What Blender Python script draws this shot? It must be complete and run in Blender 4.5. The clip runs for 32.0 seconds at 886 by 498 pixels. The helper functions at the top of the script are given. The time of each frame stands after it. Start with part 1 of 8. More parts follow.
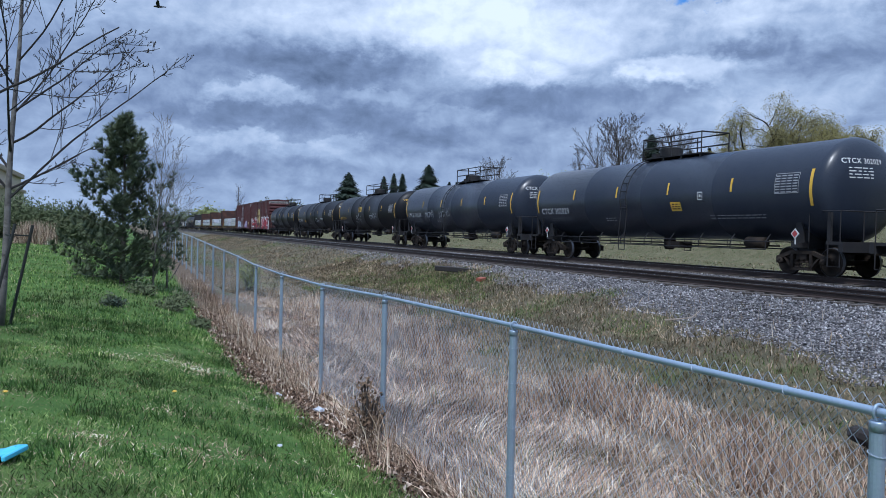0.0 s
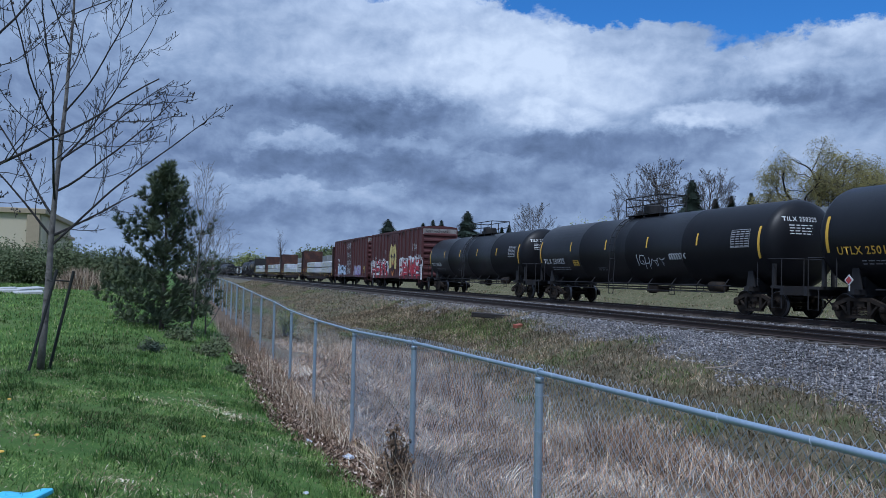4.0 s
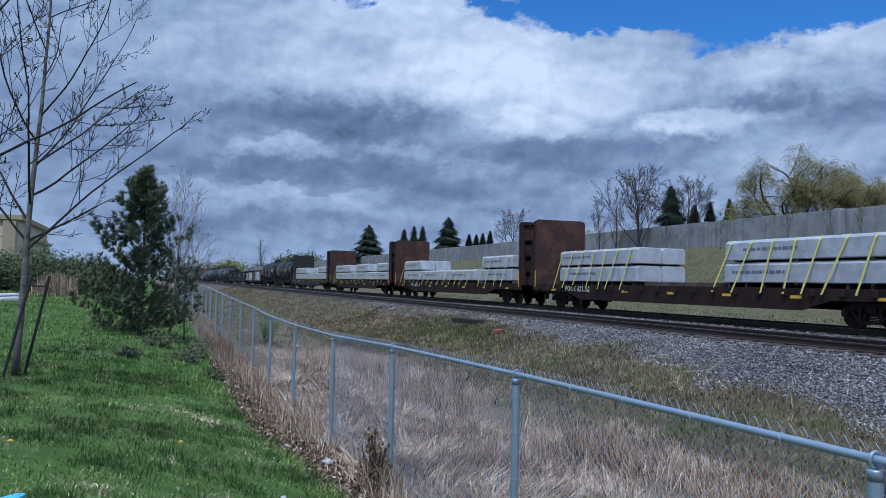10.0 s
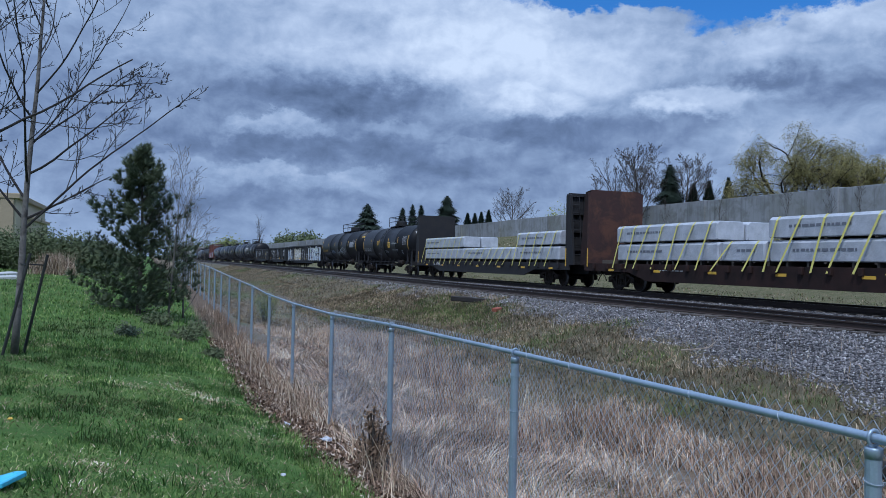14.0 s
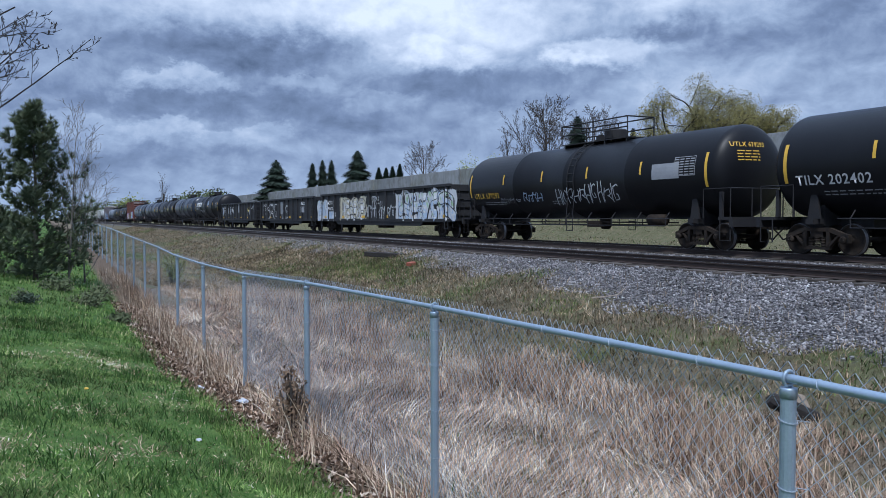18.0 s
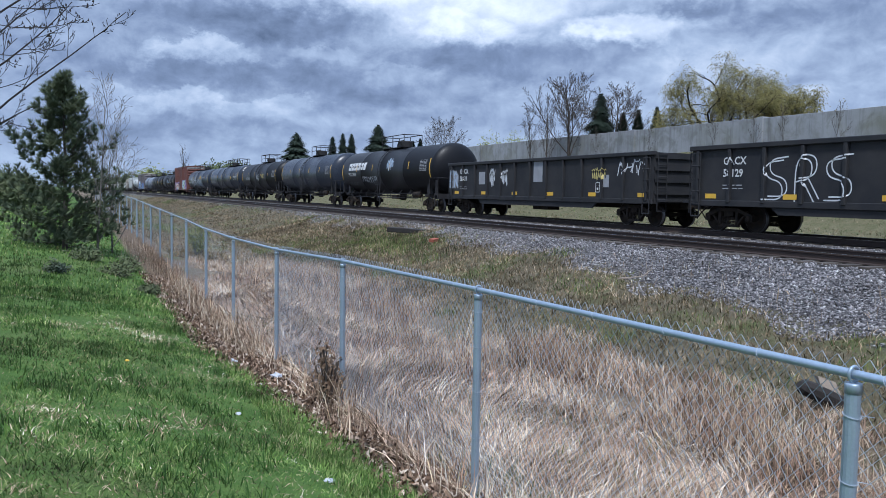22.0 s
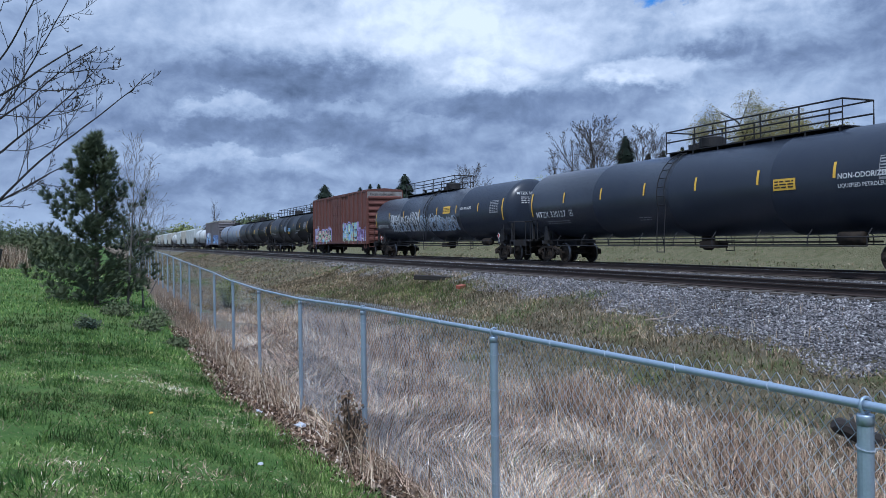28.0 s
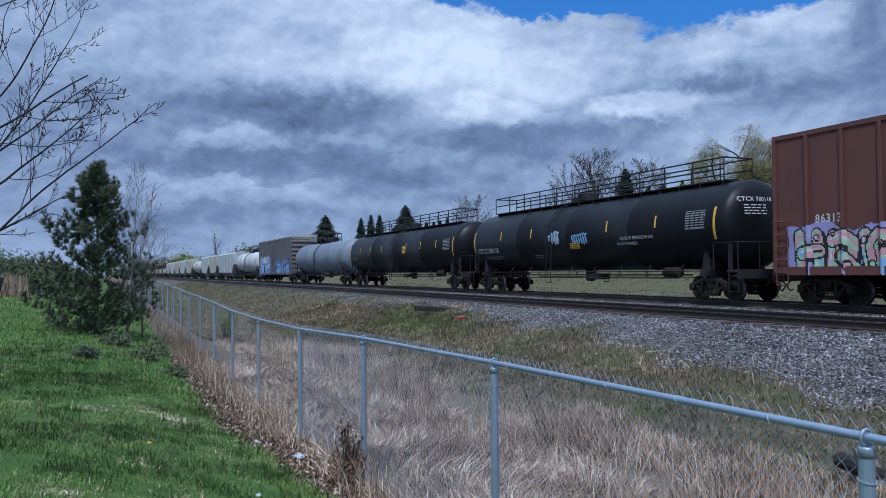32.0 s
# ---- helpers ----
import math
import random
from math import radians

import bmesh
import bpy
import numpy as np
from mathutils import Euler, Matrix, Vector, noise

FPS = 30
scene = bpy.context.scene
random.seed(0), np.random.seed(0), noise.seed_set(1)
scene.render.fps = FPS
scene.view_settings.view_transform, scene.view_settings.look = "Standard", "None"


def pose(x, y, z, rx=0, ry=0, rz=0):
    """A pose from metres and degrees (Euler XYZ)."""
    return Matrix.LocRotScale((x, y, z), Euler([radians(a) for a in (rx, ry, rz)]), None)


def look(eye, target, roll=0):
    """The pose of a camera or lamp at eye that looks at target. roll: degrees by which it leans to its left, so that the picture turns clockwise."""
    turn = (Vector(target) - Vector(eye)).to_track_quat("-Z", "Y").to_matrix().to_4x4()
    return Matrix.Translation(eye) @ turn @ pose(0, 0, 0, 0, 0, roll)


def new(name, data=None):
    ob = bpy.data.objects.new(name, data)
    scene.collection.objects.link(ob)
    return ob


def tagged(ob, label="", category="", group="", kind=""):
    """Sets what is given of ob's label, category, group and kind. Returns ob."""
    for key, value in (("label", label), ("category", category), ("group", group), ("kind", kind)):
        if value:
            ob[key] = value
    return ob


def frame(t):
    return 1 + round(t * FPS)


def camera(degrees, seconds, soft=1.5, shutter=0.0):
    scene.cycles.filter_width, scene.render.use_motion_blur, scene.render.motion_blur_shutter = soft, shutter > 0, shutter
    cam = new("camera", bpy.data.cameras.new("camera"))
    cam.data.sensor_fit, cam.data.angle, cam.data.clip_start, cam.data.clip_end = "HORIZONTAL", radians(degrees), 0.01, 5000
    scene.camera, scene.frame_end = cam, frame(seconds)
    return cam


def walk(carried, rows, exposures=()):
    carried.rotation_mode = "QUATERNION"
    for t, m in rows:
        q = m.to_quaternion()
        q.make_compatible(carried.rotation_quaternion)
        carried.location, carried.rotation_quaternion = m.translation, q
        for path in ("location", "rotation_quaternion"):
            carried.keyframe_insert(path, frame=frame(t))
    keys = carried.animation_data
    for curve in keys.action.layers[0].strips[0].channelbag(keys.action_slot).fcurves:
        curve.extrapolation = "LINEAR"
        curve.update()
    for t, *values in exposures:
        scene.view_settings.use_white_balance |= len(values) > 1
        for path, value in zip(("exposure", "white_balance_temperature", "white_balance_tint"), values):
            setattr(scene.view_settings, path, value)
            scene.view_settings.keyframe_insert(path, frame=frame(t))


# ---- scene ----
# The camera: held by hand at the top of a lawn, panning a little.
PATH = [
    (0, -0.089, -0.043, 1.124, 88.80, -1.37, -21.26),
    (0.5, -0.075, 0.055, 1.139, 88.75, -1.43, -22.16),
    (1, -0.085, 0.068, 1.131, 88.79, -1.44, -22.62),
    (1.5, -0.076, 0.048, 1.126, 88.81, -1.39, -22.79),
    (2, -0.071, 0.025, 1.128, 89.11, -1.52, -22.55),
    (2.5, -0.055, 0.018, 1.132, 90.19, -1.54, -20.69),
    (3, -0.012, -0.036, 1.125, 90.72, -1.46, -19.39),
    (3.5, 0.008, -0.064, 1.130, 91.18, -1.47, -18.74),
    (4, 0.023, -0.059, 1.118, 92.00, -1.40, -18.48),
    (4.5, 0.020, -0.069, 1.121, 92.47, -1.40, -18.42),
    (6.5, 0.029, -0.086, 1.117, 92.57, -1.36, -18.41),
    (7, 0.046, -0.078, 1.107, 92.57, -1.32, -18.37),
    (7.5, 0.039, -0.094, 1.100, 92.63, -1.34, -18.92),
    (8, 0.038, -0.093, 1.101, 92.55, -1.32, -19.35),
    (8.5, 0.054, -0.078, 1.094, 92.44, -1.37, -19.36),
    (9, 0.058, -0.080, 1.091, 92.44, -1.22, -19.49),
    (9.5, 0.057, -0.075, 1.083, 92.47, -1.25, -19.75),
    (10, 0.049, -0.085, 1.089, 92.47, -1.30, -19.79),
    (10.5, 0.059, -0.071, 1.089, 92.43, -1.33, -19.80),
    (11, 0.041, -0.067, 1.084, 92.41, -1.29, -19.73),
    (11.5, 0.038, -0.059, 1.081, 92.49, -1.31, -19.78),
    (12, 0.039, -0.064, 1.075, 92.45, -1.28, -19.75),
    (12.5, 0.041, -0.070, 1.083, 92.43, -1.32, -19.71),
    (13, 0.046, -0.079, 1.086, 92.14, -1.33, -19.62),
    (13.5, 0.053, -0.069, 1.089, 91.21, -1.28, -19.66),
    (15.5, 0.040, -0.069, 1.091, 90.89, -0.95, -22.88),
    (16, 0.050, -0.054, 1.093, 91.00, 1.70, -26.50),
    (16.5, 0.097, 0.010, 1.086, 89.42, 3.25, -28.05),
    (17, 0.082, 0.029, 1.083, 88.10, 2.30, -28.18),
    (17.5, 0.075, 0.049, 1.079, 87.82, 1.07, -28.00),
    (18, 0.064, 0.045, 1.087, 87.83, 0.07, -26.08),
    (18.5, 0.058, 0.052, 1.090, 87.75, -0.74, -21.56),
    (19, 0.060, 0.010, 1.091, 88.09, -0.46, -20.65),
    (19.5, 0.038, -0.044, 1.094, 88.04, -0.20, -21.28),
    (20, 0.021, -0.070, 1.085, 87.47, -0.36, -21.64),
    (20.5, -0.016, -0.004, 1.089, 86.66, -0.47, -21.80),
    (21, -0.111, 0.077, 1.127, 86.16, -0.55, -21.74),
    (21.5, -0.133, 0.094, 1.140, 86.06, -0.66, -22.85),
    (22, -0.133, 0.102, 1.141, 86.08, -0.94, -24.80),
    (22.5, -0.123, 0.100, 1.151, 86.05, -1.19, -26.75),
    (23, -0.110, 0.076, 1.145, 86.10, -1.27, -27.89),
    (23.5, -0.091, 0.042, 1.135, 86.22, -0.86, -26.46),
    (24, -0.062, 0.025, 1.117, 86.39, -0.18, -23.91),
    (24.5, -0.031, 0.015, 1.118, 86.38, -0.08, -22.98),
    (25, -0.013, 0.040, 1.130, 86.39, 0.04, -21.84),
    (25.5, -0.025, 0.028, 1.130, 87.12, 0.40, -21.33),
    (27.5, -0.012, 0.048, 1.112, 89.42, 0.84, -22.58),
    (28, -0.034, 0.033, 1.114, 89.41, 0.77, -22.78),
    (28.5, -0.043, 0.034, 1.110, 89.72, 0.73, -22.83),
    (29, -0.039, 0.038, 1.109, 90.61, 0.49, -22.71),
    (29.5, -0.037, 0.039, 1.106, 91.30, 0.48, -22.72),
    (30, -0.030, 0.033, 1.108, 91.55, 0.50, -22.70),
    (30.5, -0.035, 0.025, 1.112, 91.55, 0.52, -22.73),
    (31, -0.034, 0.022, 1.112, 91.57, 0.47, -22.71),
    (31.5, -0.027, 0.016, 1.107, 91.57, 0.48, -22.69),
    (32, -0.045, 0.015, 1.107, 91.61, 0.44, -22.76),
]
EXPOSURES = [
    (0.0, 0.52, 5500, 10), (2.0, 0.48, 5450, 10), (3.0, 0.26, 5350, 10), (4.0, 0.18, 5300, 10), (13.0, 0.24, 5300, 10), (15.0, 0.12, 5300, 10), (16.0, 0.10, 5300, 10), (17.0, 0.47, 5600, 10),
    (19.5, 0.44, 5550, 10), (21.0, 0.68, 5700, 10), (25.5, 0.66, 5750, 10), (28.0, 0.46, 5450, 10), (30.0, 0.22, 5300, 10), (32.0, 0.24, 5300, 10),
]
cam = camera(57.2, 32.0, 0.55)
walk(cam, [(t, pose(x, y, z, rx, ry, rz)) for t, x, y, z, rx, ry, rz in PATH], EXPOSURES)

# ---- light ----
def node(tree, kind, links=()):
    """A shader node; links: (input name or number, source socket or value)."""
    n = tree.nodes.new(kind)
    for name, source in links:
        if isinstance(source, bpy.types.NodeSocket):
            tree.links.new(source, n.inputs[name])
        else:
            n.inputs[name].default_value = source
    return n


def maths(tree, operation, a, b=0.0, c=0.0, clamp=False):
    n = node(tree, "ShaderNodeMath", [(0, a), (1, b), (2, c)])
    n.operation, n.use_clamp = operation, clamp
    return n.outputs[0]


def blend(tree, fac, a, b, mode="MIX"):
    n = node(tree, "ShaderNodeMix")
    n.data_type, n.blend_type = "RGBA", mode
    for name, source in ((0, fac), (6, a), (7, b)):
        if isinstance(source, bpy.types.NodeSocket):
            tree.links.new(source, n.inputs[name])
        elif name == 0:
            n.inputs[0].default_value = source
        else:
            n.inputs[name].default_value = (*source, 1.0)
    return n.outputs[2]


def ramp(tree, fac, stops):
    n = node(tree, "ShaderNodeValToRGB", [(0, fac)])
    while len(n.color_ramp.elements) < len(stops):
        n.color_ramp.elements.new(0.5)
    for e, (p, col) in zip(n.color_ramp.elements, stops):
        e.position = p
        e.color = (*col, 1.0)
    return n.outputs[0]


def noise_at(tree, vector, scale, detail=4.0, rough=0.55, distortion=0.0):
    return node(tree, "ShaderNodeTexNoise", [("Vector", vector), ("Scale", scale), ("Detail", detail), ("Roughness", rough), ("Distortion", distortion)]).outputs[0]


SUN_ELEVATION, SUN_AZIMUTH = 56.0, 214.0  # degrees; azimuth clockwise from +y
# masses in the cloud cover: azimuth, elevation, half width, half height above and below, strength
CLOUD_LUMPS = [
    (20.1, 15.4, 10.4, 5.58, 3.59, +0.31),
    (14.0, 17.7, 3.6, 1.99, 1.59, +0.15),
    (26.5, 12.8, 6.0, 2.39, 2.39, +0.20),
    (17.3, 13.5, 6.4, 1.59, 1.59, +0.08),
    (1.8, 13.6, 8.0, 3.59, 2.79, +0.10),
    (43.6, 9.0, 6.4, 1.99, 2.39, +0.12),
    (14.4, 16.6, 2.0, 1.39, 1.20, -0.24),
    (9.0, 11.7, 6.8, 1.39, 1.59, -0.27),
    (15.8, 11.3, 4.4, 0.88, 1.12, -0.26),
    (26.6, 9.4, 5.2, 0.80, 1.04, -0.30),
    (13.1, 7.9, 5.6, 0.64, 0.96, -0.20),
    (4.6, 7.8, 4.8, 0.72, 1.20, -0.14),
    (20.3, 6.7, 4.4, 0.56, 0.80, -0.16),
    (4.0, 4.0, 4.8, 0.72, 0.88, -0.16),
    (12.4, 4.1, 6.0, 0.56, 0.64, -0.10),
    (36.2, 9.8, 3.6, 0.56, 0.96, -0.16),
    (40.5, 12.2, 3.6, 0.72, 0.88, -0.14),
    (44.3, 11.8, 4.4, 0.56, 0.80, -0.10),
    (-2.8, 11.7, 6.4, 1.59, 1.59, -0.10),
    (-6.6, 8.4, 6.4, 1.59, 1.99, -0.08),
    (30.5, 7.8, 6.4, 0.72, 0.96, -0.08),
    (51.1, 13.6, 4.8, 2.39, 3.19, -0.12),
]
CLOUD_HEAPS = [
    (37.3, 11.4, 4.2, 1.20, 1.35, +0.34),
    (35.1, 10.7, 2.4, 0.88, 1.04, +0.20),
    (44.6, 14.6, 5.6, 2.79, 2.39, +0.20),
    (46.9, 16.1, 3.2, 1.99, 1.99, +0.22),
    (40.1, 13.9, 3.6, 1.59, 1.59, +0.14),
    (8.2, 9.0, 3.0, 0.72, 1.04, +0.22),
    (7.3, 5.9, 3.2, 0.56, 0.88, +0.18),
    (12.7, 5.7, 3.8, 0.56, 0.88, +0.13),
    (21.4, 8.1, 2.6, 0.56, 0.72, +0.10),
    (27.0, 11.1, 3.8, 1.00, 1.04, +0.15),
    (16.2, 9.4, 2.6, 0.56, 0.72, +0.09),
    (10.5, 13.5, 4.8, 1.20, 1.59, +0.10),
    (31.2, 13.9, 4.4, 1.99, 1.99, +0.12),
    (24.1, 16.2, 4.8, 2.39, 2.39, +0.10),
    (2.1, 6.2, 3.2, 0.56, 0.80, +0.10),
]
BLUE_GAPS = [
    (37.6, 18.8, 11.6, 3.19, 1.30, +1.00),
    (32.3, 18.3, 4.4, 2.39, 1.10, +0.75),
    (39.8, 16.7, 2.4, 1.59, 0.9, +0.6),
    (36.9, 15.6, 2.2, 0.72, 0.64, +0.45),
    (46.2, 19.1, 6.0, 1.99, 1.75, +1.00),
    (13.2, 19.2, 1.4, 0.56, 0.48, +0.55),
    (22.9, 19.4, 1.8, 0.56, 0.56, +0.55),
]

world = bpy.data.worlds.new("world")
scene.world = world
world.use_nodes = True
wt = world.node_tree
wt.nodes.clear()
sky = node(wt, "ShaderNodeTexSky")
sky.sky_type, sky.sun_disc = "NISHITA", False
sky.ozone_density, sky.dust_density = 4.0, 0.2
sky.sun_elevation, sky.sun_rotation = radians(SUN_ELEVATION), radians(SUN_AZIMUTH)
tc = node(wt, "ShaderNodeTexCoord").outputs["Generated"]
dx, dy, dz = node(wt, "ShaderNodeSeparateXYZ", [(0, tc)]).outputs
azimuth = maths(wt, "MULTIPLY", maths(wt, "ARCTAN2", dx, dy), 180 / math.pi)
elevation = maths(wt, "MULTIPLY", maths(wt, "ARCSINE", dz), 180 / math.pi)
# the cloud layer, flattened towards the horizon
flat_e = maths(wt, "MULTIPLY", elevation, 0.17)
sheet = node(wt, "ShaderNodeCombineXYZ", [(0, maths(wt, "MULTIPLY", azimuth, 0.12)), (1, flat_e), (2, 0.0)]).outputs[0]


def moved(x, y):
    return node(wt, "ShaderNodeVectorMath", [(0, sheet), (1, (x, y, 0.0))]).outputs[0]


def swirl(x, y, scale):
    return maths(wt, "SUBTRACT", noise_at(wt, moved(x, y), scale, 7.0, 0.62), 0.5)


far_a = maths(wt, "ADD", azimuth, maths(wt, "ADD", maths(wt, "MULTIPLY", swirl(3.1, 5.7, 1.5), 9.0), maths(wt, "MULTIPLY", swirl(1.1, 9.2, 5.0), 3.0)))
far_e = maths(wt, "ADD", elevation, maths(wt, "ADD", maths(wt, "MULTIPLY", swirl(7.3, 2.1, 1.5), 4.2), maths(wt, "MULTIPLY", swirl(6.1, 4.4, 5.0), 1.7)))


def lumps(rows, firm=False):
    """Soft masses, or heaps with a firm crown and a base that fades."""
    total = None
    for a, e, wa, up, down, k in rows:
        qa = maths(wt, "DIVIDE", maths(wt, "SUBTRACT", far_a, a), wa)
        de = maths(wt, "SUBTRACT", far_e, e)
        qe = maths(wt, "MAXIMUM", maths(wt, "DIVIDE", de, up), maths(wt, "DIVIDE", de, -down))
        r2 = maths(wt, "ADD", maths(wt, "MULTIPLY", qa, qa), maths(wt, "MULTIPLY", qe, qe))
        if firm:
            rim = maths(wt, "MULTIPLY", maths(wt, "SUBTRACT", 1.25, r2), 1.25, clamp=True)
            g = maths(wt, "MULTIPLY", rim, maths(wt, "MULTIPLY_ADD", maths(wt, "DIVIDE", de, up + down), 0.55, 0.70, clamp=True))
        else:
            g = maths(wt, "POWER", math.e, maths(wt, "MULTIPLY", r2, -0.7))
        total = maths(wt, "MULTIPLY", g, k) if total is None else maths(wt, "MULTIPLY_ADD", g, k, total)
    return total


big = noise_at(wt, sheet, 0.75, 5.0, 0.5, 0.15)
fine = noise_at(wt, sheet, 3.0, 8.0, 0.58, 0.3)
fine_over = noise_at(wt, moved(-0.05, 0.09), 3.0, 8.0, 0.58, 0.3)
# crowns are lit, bases are dark
relief = maths(wt, "ADD", maths(wt, "MULTIPLY", maths(wt, "SUBTRACT", fine, fine_over), 0.36), maths(wt, "MULTIPLY", maths(wt, "SUBTRACT", fine, 0.5), 0.28))
light = maths(wt, "ADD", maths(wt, "MULTIPLY_ADD", big, 0.22, 0.385), maths(wt, "MULTIPLY", maths(wt, "ADD", lumps(CLOUD_LUMPS), lumps(CLOUD_HEAPS, True)), 1.08))
light = maths(wt, "ADD", light, relief)
cloud = ramp(wt, light, [(0.10, (0.084, 0.112, 0.172)), (0.34, (0.160, 0.202, 0.292)), (0.56, (0.28, 0.335, 0.43)), (0.80, (0.45, 0.495, 0.57)), (1.0, (0.62, 0.65, 0.69))])
# an overcast sky is brighter overhead than at the horizon
zenith = maths(wt, "MULTIPLY_ADD", maths(wt, "MAXIMUM", maths(wt, "SUBTRACT", dz, 0.30), 0.0), 1.9, 1.0)
gap = maths(wt, "ADD", lumps(BLUE_GAPS), maths(wt, "MULTIPLY", maths(wt, "SUBTRACT", fine, 0.5), 0.9))
cover = ramp(wt, gap, [(0.40, (1, 1, 1)), (0.66, (0, 0, 0))])
haze = maths(wt, "POWER", math.e, maths(wt, "MULTIPLY", maths(wt, "MAXIMUM", elevation, 0.0), -0.45))
cloud = blend(wt, maths(wt, "MULTIPLY", haze, 0.45), cloud, (0.34, 0.41, 0.51))
deep = blend(wt, 1.0, sky.outputs[0], (0.42, 0.78, 1.10), "MULTIPLY")
bg_sky = node(wt, "ShaderNodeBackground", [(0, deep), (1, 0.085)])
bg_cloud = node(wt, "ShaderNodeBackground", [(0, cloud), (1, zenith)])
mixed = node(wt, "ShaderNodeMixShader", [(0, cover), (1, bg_sky.outputs[0]), (2, bg_cloud.outputs[0])])
node(wt, "ShaderNodeOutputWorld", [(0, mixed.outputs[0])])

sun = new("sun", bpy.data.lights.new("sun", "SUN"))
sun.data.energy, sun.data.angle, sun.data.color = 2.2, radians(9), (1.0, 0.96, 0.90)
az, el = radians(SUN_AZIMUTH), radians(SUN_ELEVATION)
sun.matrix_world = look((0, 0, 60), (-60 * math.sin(az) * math.cos(el), -60 * math.cos(az) * math.cos(el), 60 - 60 * math.sin(el)))

# ---- materials ----
def material(name, colour, rough=0.6, metal=0.0, second=None, scale=3.0, amount=0.5, fine=40.0, fine_amount=0.15, bump=0.0, bump_scale=60.0, third=None, third_scale=0.6, per_piece=0.0, coat=0.0):
    """A surface with two scales of variation: broad patches of a second (and third) colour, fine grain, and relief."""
    m = bpy.data.materials.new(name)
    m.use_nodes = True
    t = m.node_tree
    b = t.nodes["Principled BSDF"]
    co = node(t, "ShaderNodeTexCoord").outputs["Object"]
    col = None
    second = second or tuple(c * 0.75 for c in colour)
    fac = ramp(t, noise_at(t, co, scale, 6.0, 0.6), [(0.5 - 0.25 / (1 + amount), (0, 0, 0)), (0.5 + 0.25 / (1 + amount), (1, 1, 1))])
    col = blend(t, maths(t, "MULTIPLY", fac, amount), colour, second)
    if third:
        f3 = ramp(t, noise_at(t, co, third_scale, 5.0, 0.65, 0.4), [(0.47, (0, 0, 0)), (0.62, (1, 1, 1))])
        col = blend(t, f3, col, third)
    grain = noise_at(t, co, fine, 3.0, 0.6)
    col = blend(t, fine_amount, col, blend(t, grain, (0.0, 0.0, 0.0), (1.0, 1.0, 1.0)), "OVERLAY")
    if per_piece:
        r = node(t, "ShaderNodeObjectInfo").outputs["Random"]
        k = maths(t, "MULTIPLY_ADD", r, 2 * per_piece, 1 - per_piece)
        col = blend(t, 1.0, col, node(t, "ShaderNodeCombineColor", [(0, k), (1, k), (2, k)]).outputs[0], "MULTIPLY")
    t.links.new(col, b.inputs["Base Color"])
    rr = maths(t, "MULTIPLY_ADD", grain, 0.25, rough - 0.12, clamp=True)
    t.links.new(rr, b.inputs["Roughness"])
    b.inputs["Metallic"].default_value = metal
    b.inputs["Coat Weight"].default_value = coat
    if bump:
        h = noise_at(t, co, bump_scale, 4.0, 0.6)
        bn = node(t, "ShaderNodeBump", [("Strength", bump), ("Distance", 0.02), ("Height", h)])
        t.links.new(bn.outputs[0], b.inputs["Normal"])
    return m


M = {}
M["tank_black"] = material("tank_black", (0.007, 0.008, 0.010), 0.40, second=(0.014, 0.015, 0.018), scale=0.8, amount=0.6, bump=0.05, bump_scale=3.0, third=None)
M["tank_dark"] = material("tank_dark", (0.0050, 0.0052, 0.0068), 0.42, second=(0.010, 0.010, 0.012), scale=0.7, amount=0.6, bump=0.05, bump_scale=3.0)
M["tank_blue"] = material("tank_blue", (0.021, 0.027, 0.042), 0.30, second=(0.034, 0.040, 0.052), scale=0.6, amount=0.6, bump=0.04, bump_scale=3.0)
M["tank_grey"] = material("tank_grey", (0.20, 0.23, 0.28), 0.5, second=(0.14, 0.16, 0.20), scale=0.5, amount=0.7)
M["tank_white"] = material("tank_white", (0.62, 0.64, 0.64), 0.5, second=(0.36, 0.35, 0.32), scale=0.5, amount=0.6)
M["hopper_grey"] = material("hopper_grey", (0.46, 0.49, 0.48), 0.6, second=(0.30, 0.31, 0.30), scale=0.6, amount=0.7)
M["hopper_tan"] = material("hopper_tan", (0.44, 0.43, 0.38), 0.6, second=(0.28, 0.26, 0.22), scale=0.6, amount=0.7)
M["box_maroon"] = material("box_maroon", (0.085, 0.030, 0.030), 0.55, second=(0.060, 0.024, 0.024), scale=0.7, amount=0.7, bump=0.08, bump_scale=4.0)
M["box_brown"] = material("box_brown", (0.142, 0.057, 0.045), 0.6, second=(0.105, 0.046, 0.038), scale=0.7, amount=0.8, bump=0.08, bump_scale=4.0)
M["box_grey"] = material("box_grey", (0.13, 0.12, 0.13), 0.6, second=(0.09, 0.08, 0.09), scale=0.6, amount=0.7)
M["box_green"] = material("box_green", (0.05, 0.13, 0.07), 0.6)
M["rust_red"] = material("rust_red", (0.046, 0.018, 0.015), 0.8, second=(0.026, 0.013, 0.012), scale=0.9, amount=0.9, third=(0.085, 0.034, 0.020), third_scale=0.9, bump=0.2, bump_scale=30)
M["rust_dark"] = material("rust_dark", (0.034, 0.018, 0.015), 0.75, second=(0.016, 0.011, 0.010), scale=1.2, amount=0.9, bump=0.15, bump_scale=30)
M["flat_black"] = material("flat_black", (0.022, 0.022, 0.025), 0.65, second=(0.035, 0.032, 0.030), scale=1.5, amount=0.6)
M["gondola"] = material("gondola", (0.022, 0.023, 0.026), 0.6, second=(0.042, 0.040, 0.040), scale=1.0, amount=0.7, bump=0.1, bump_scale=8)
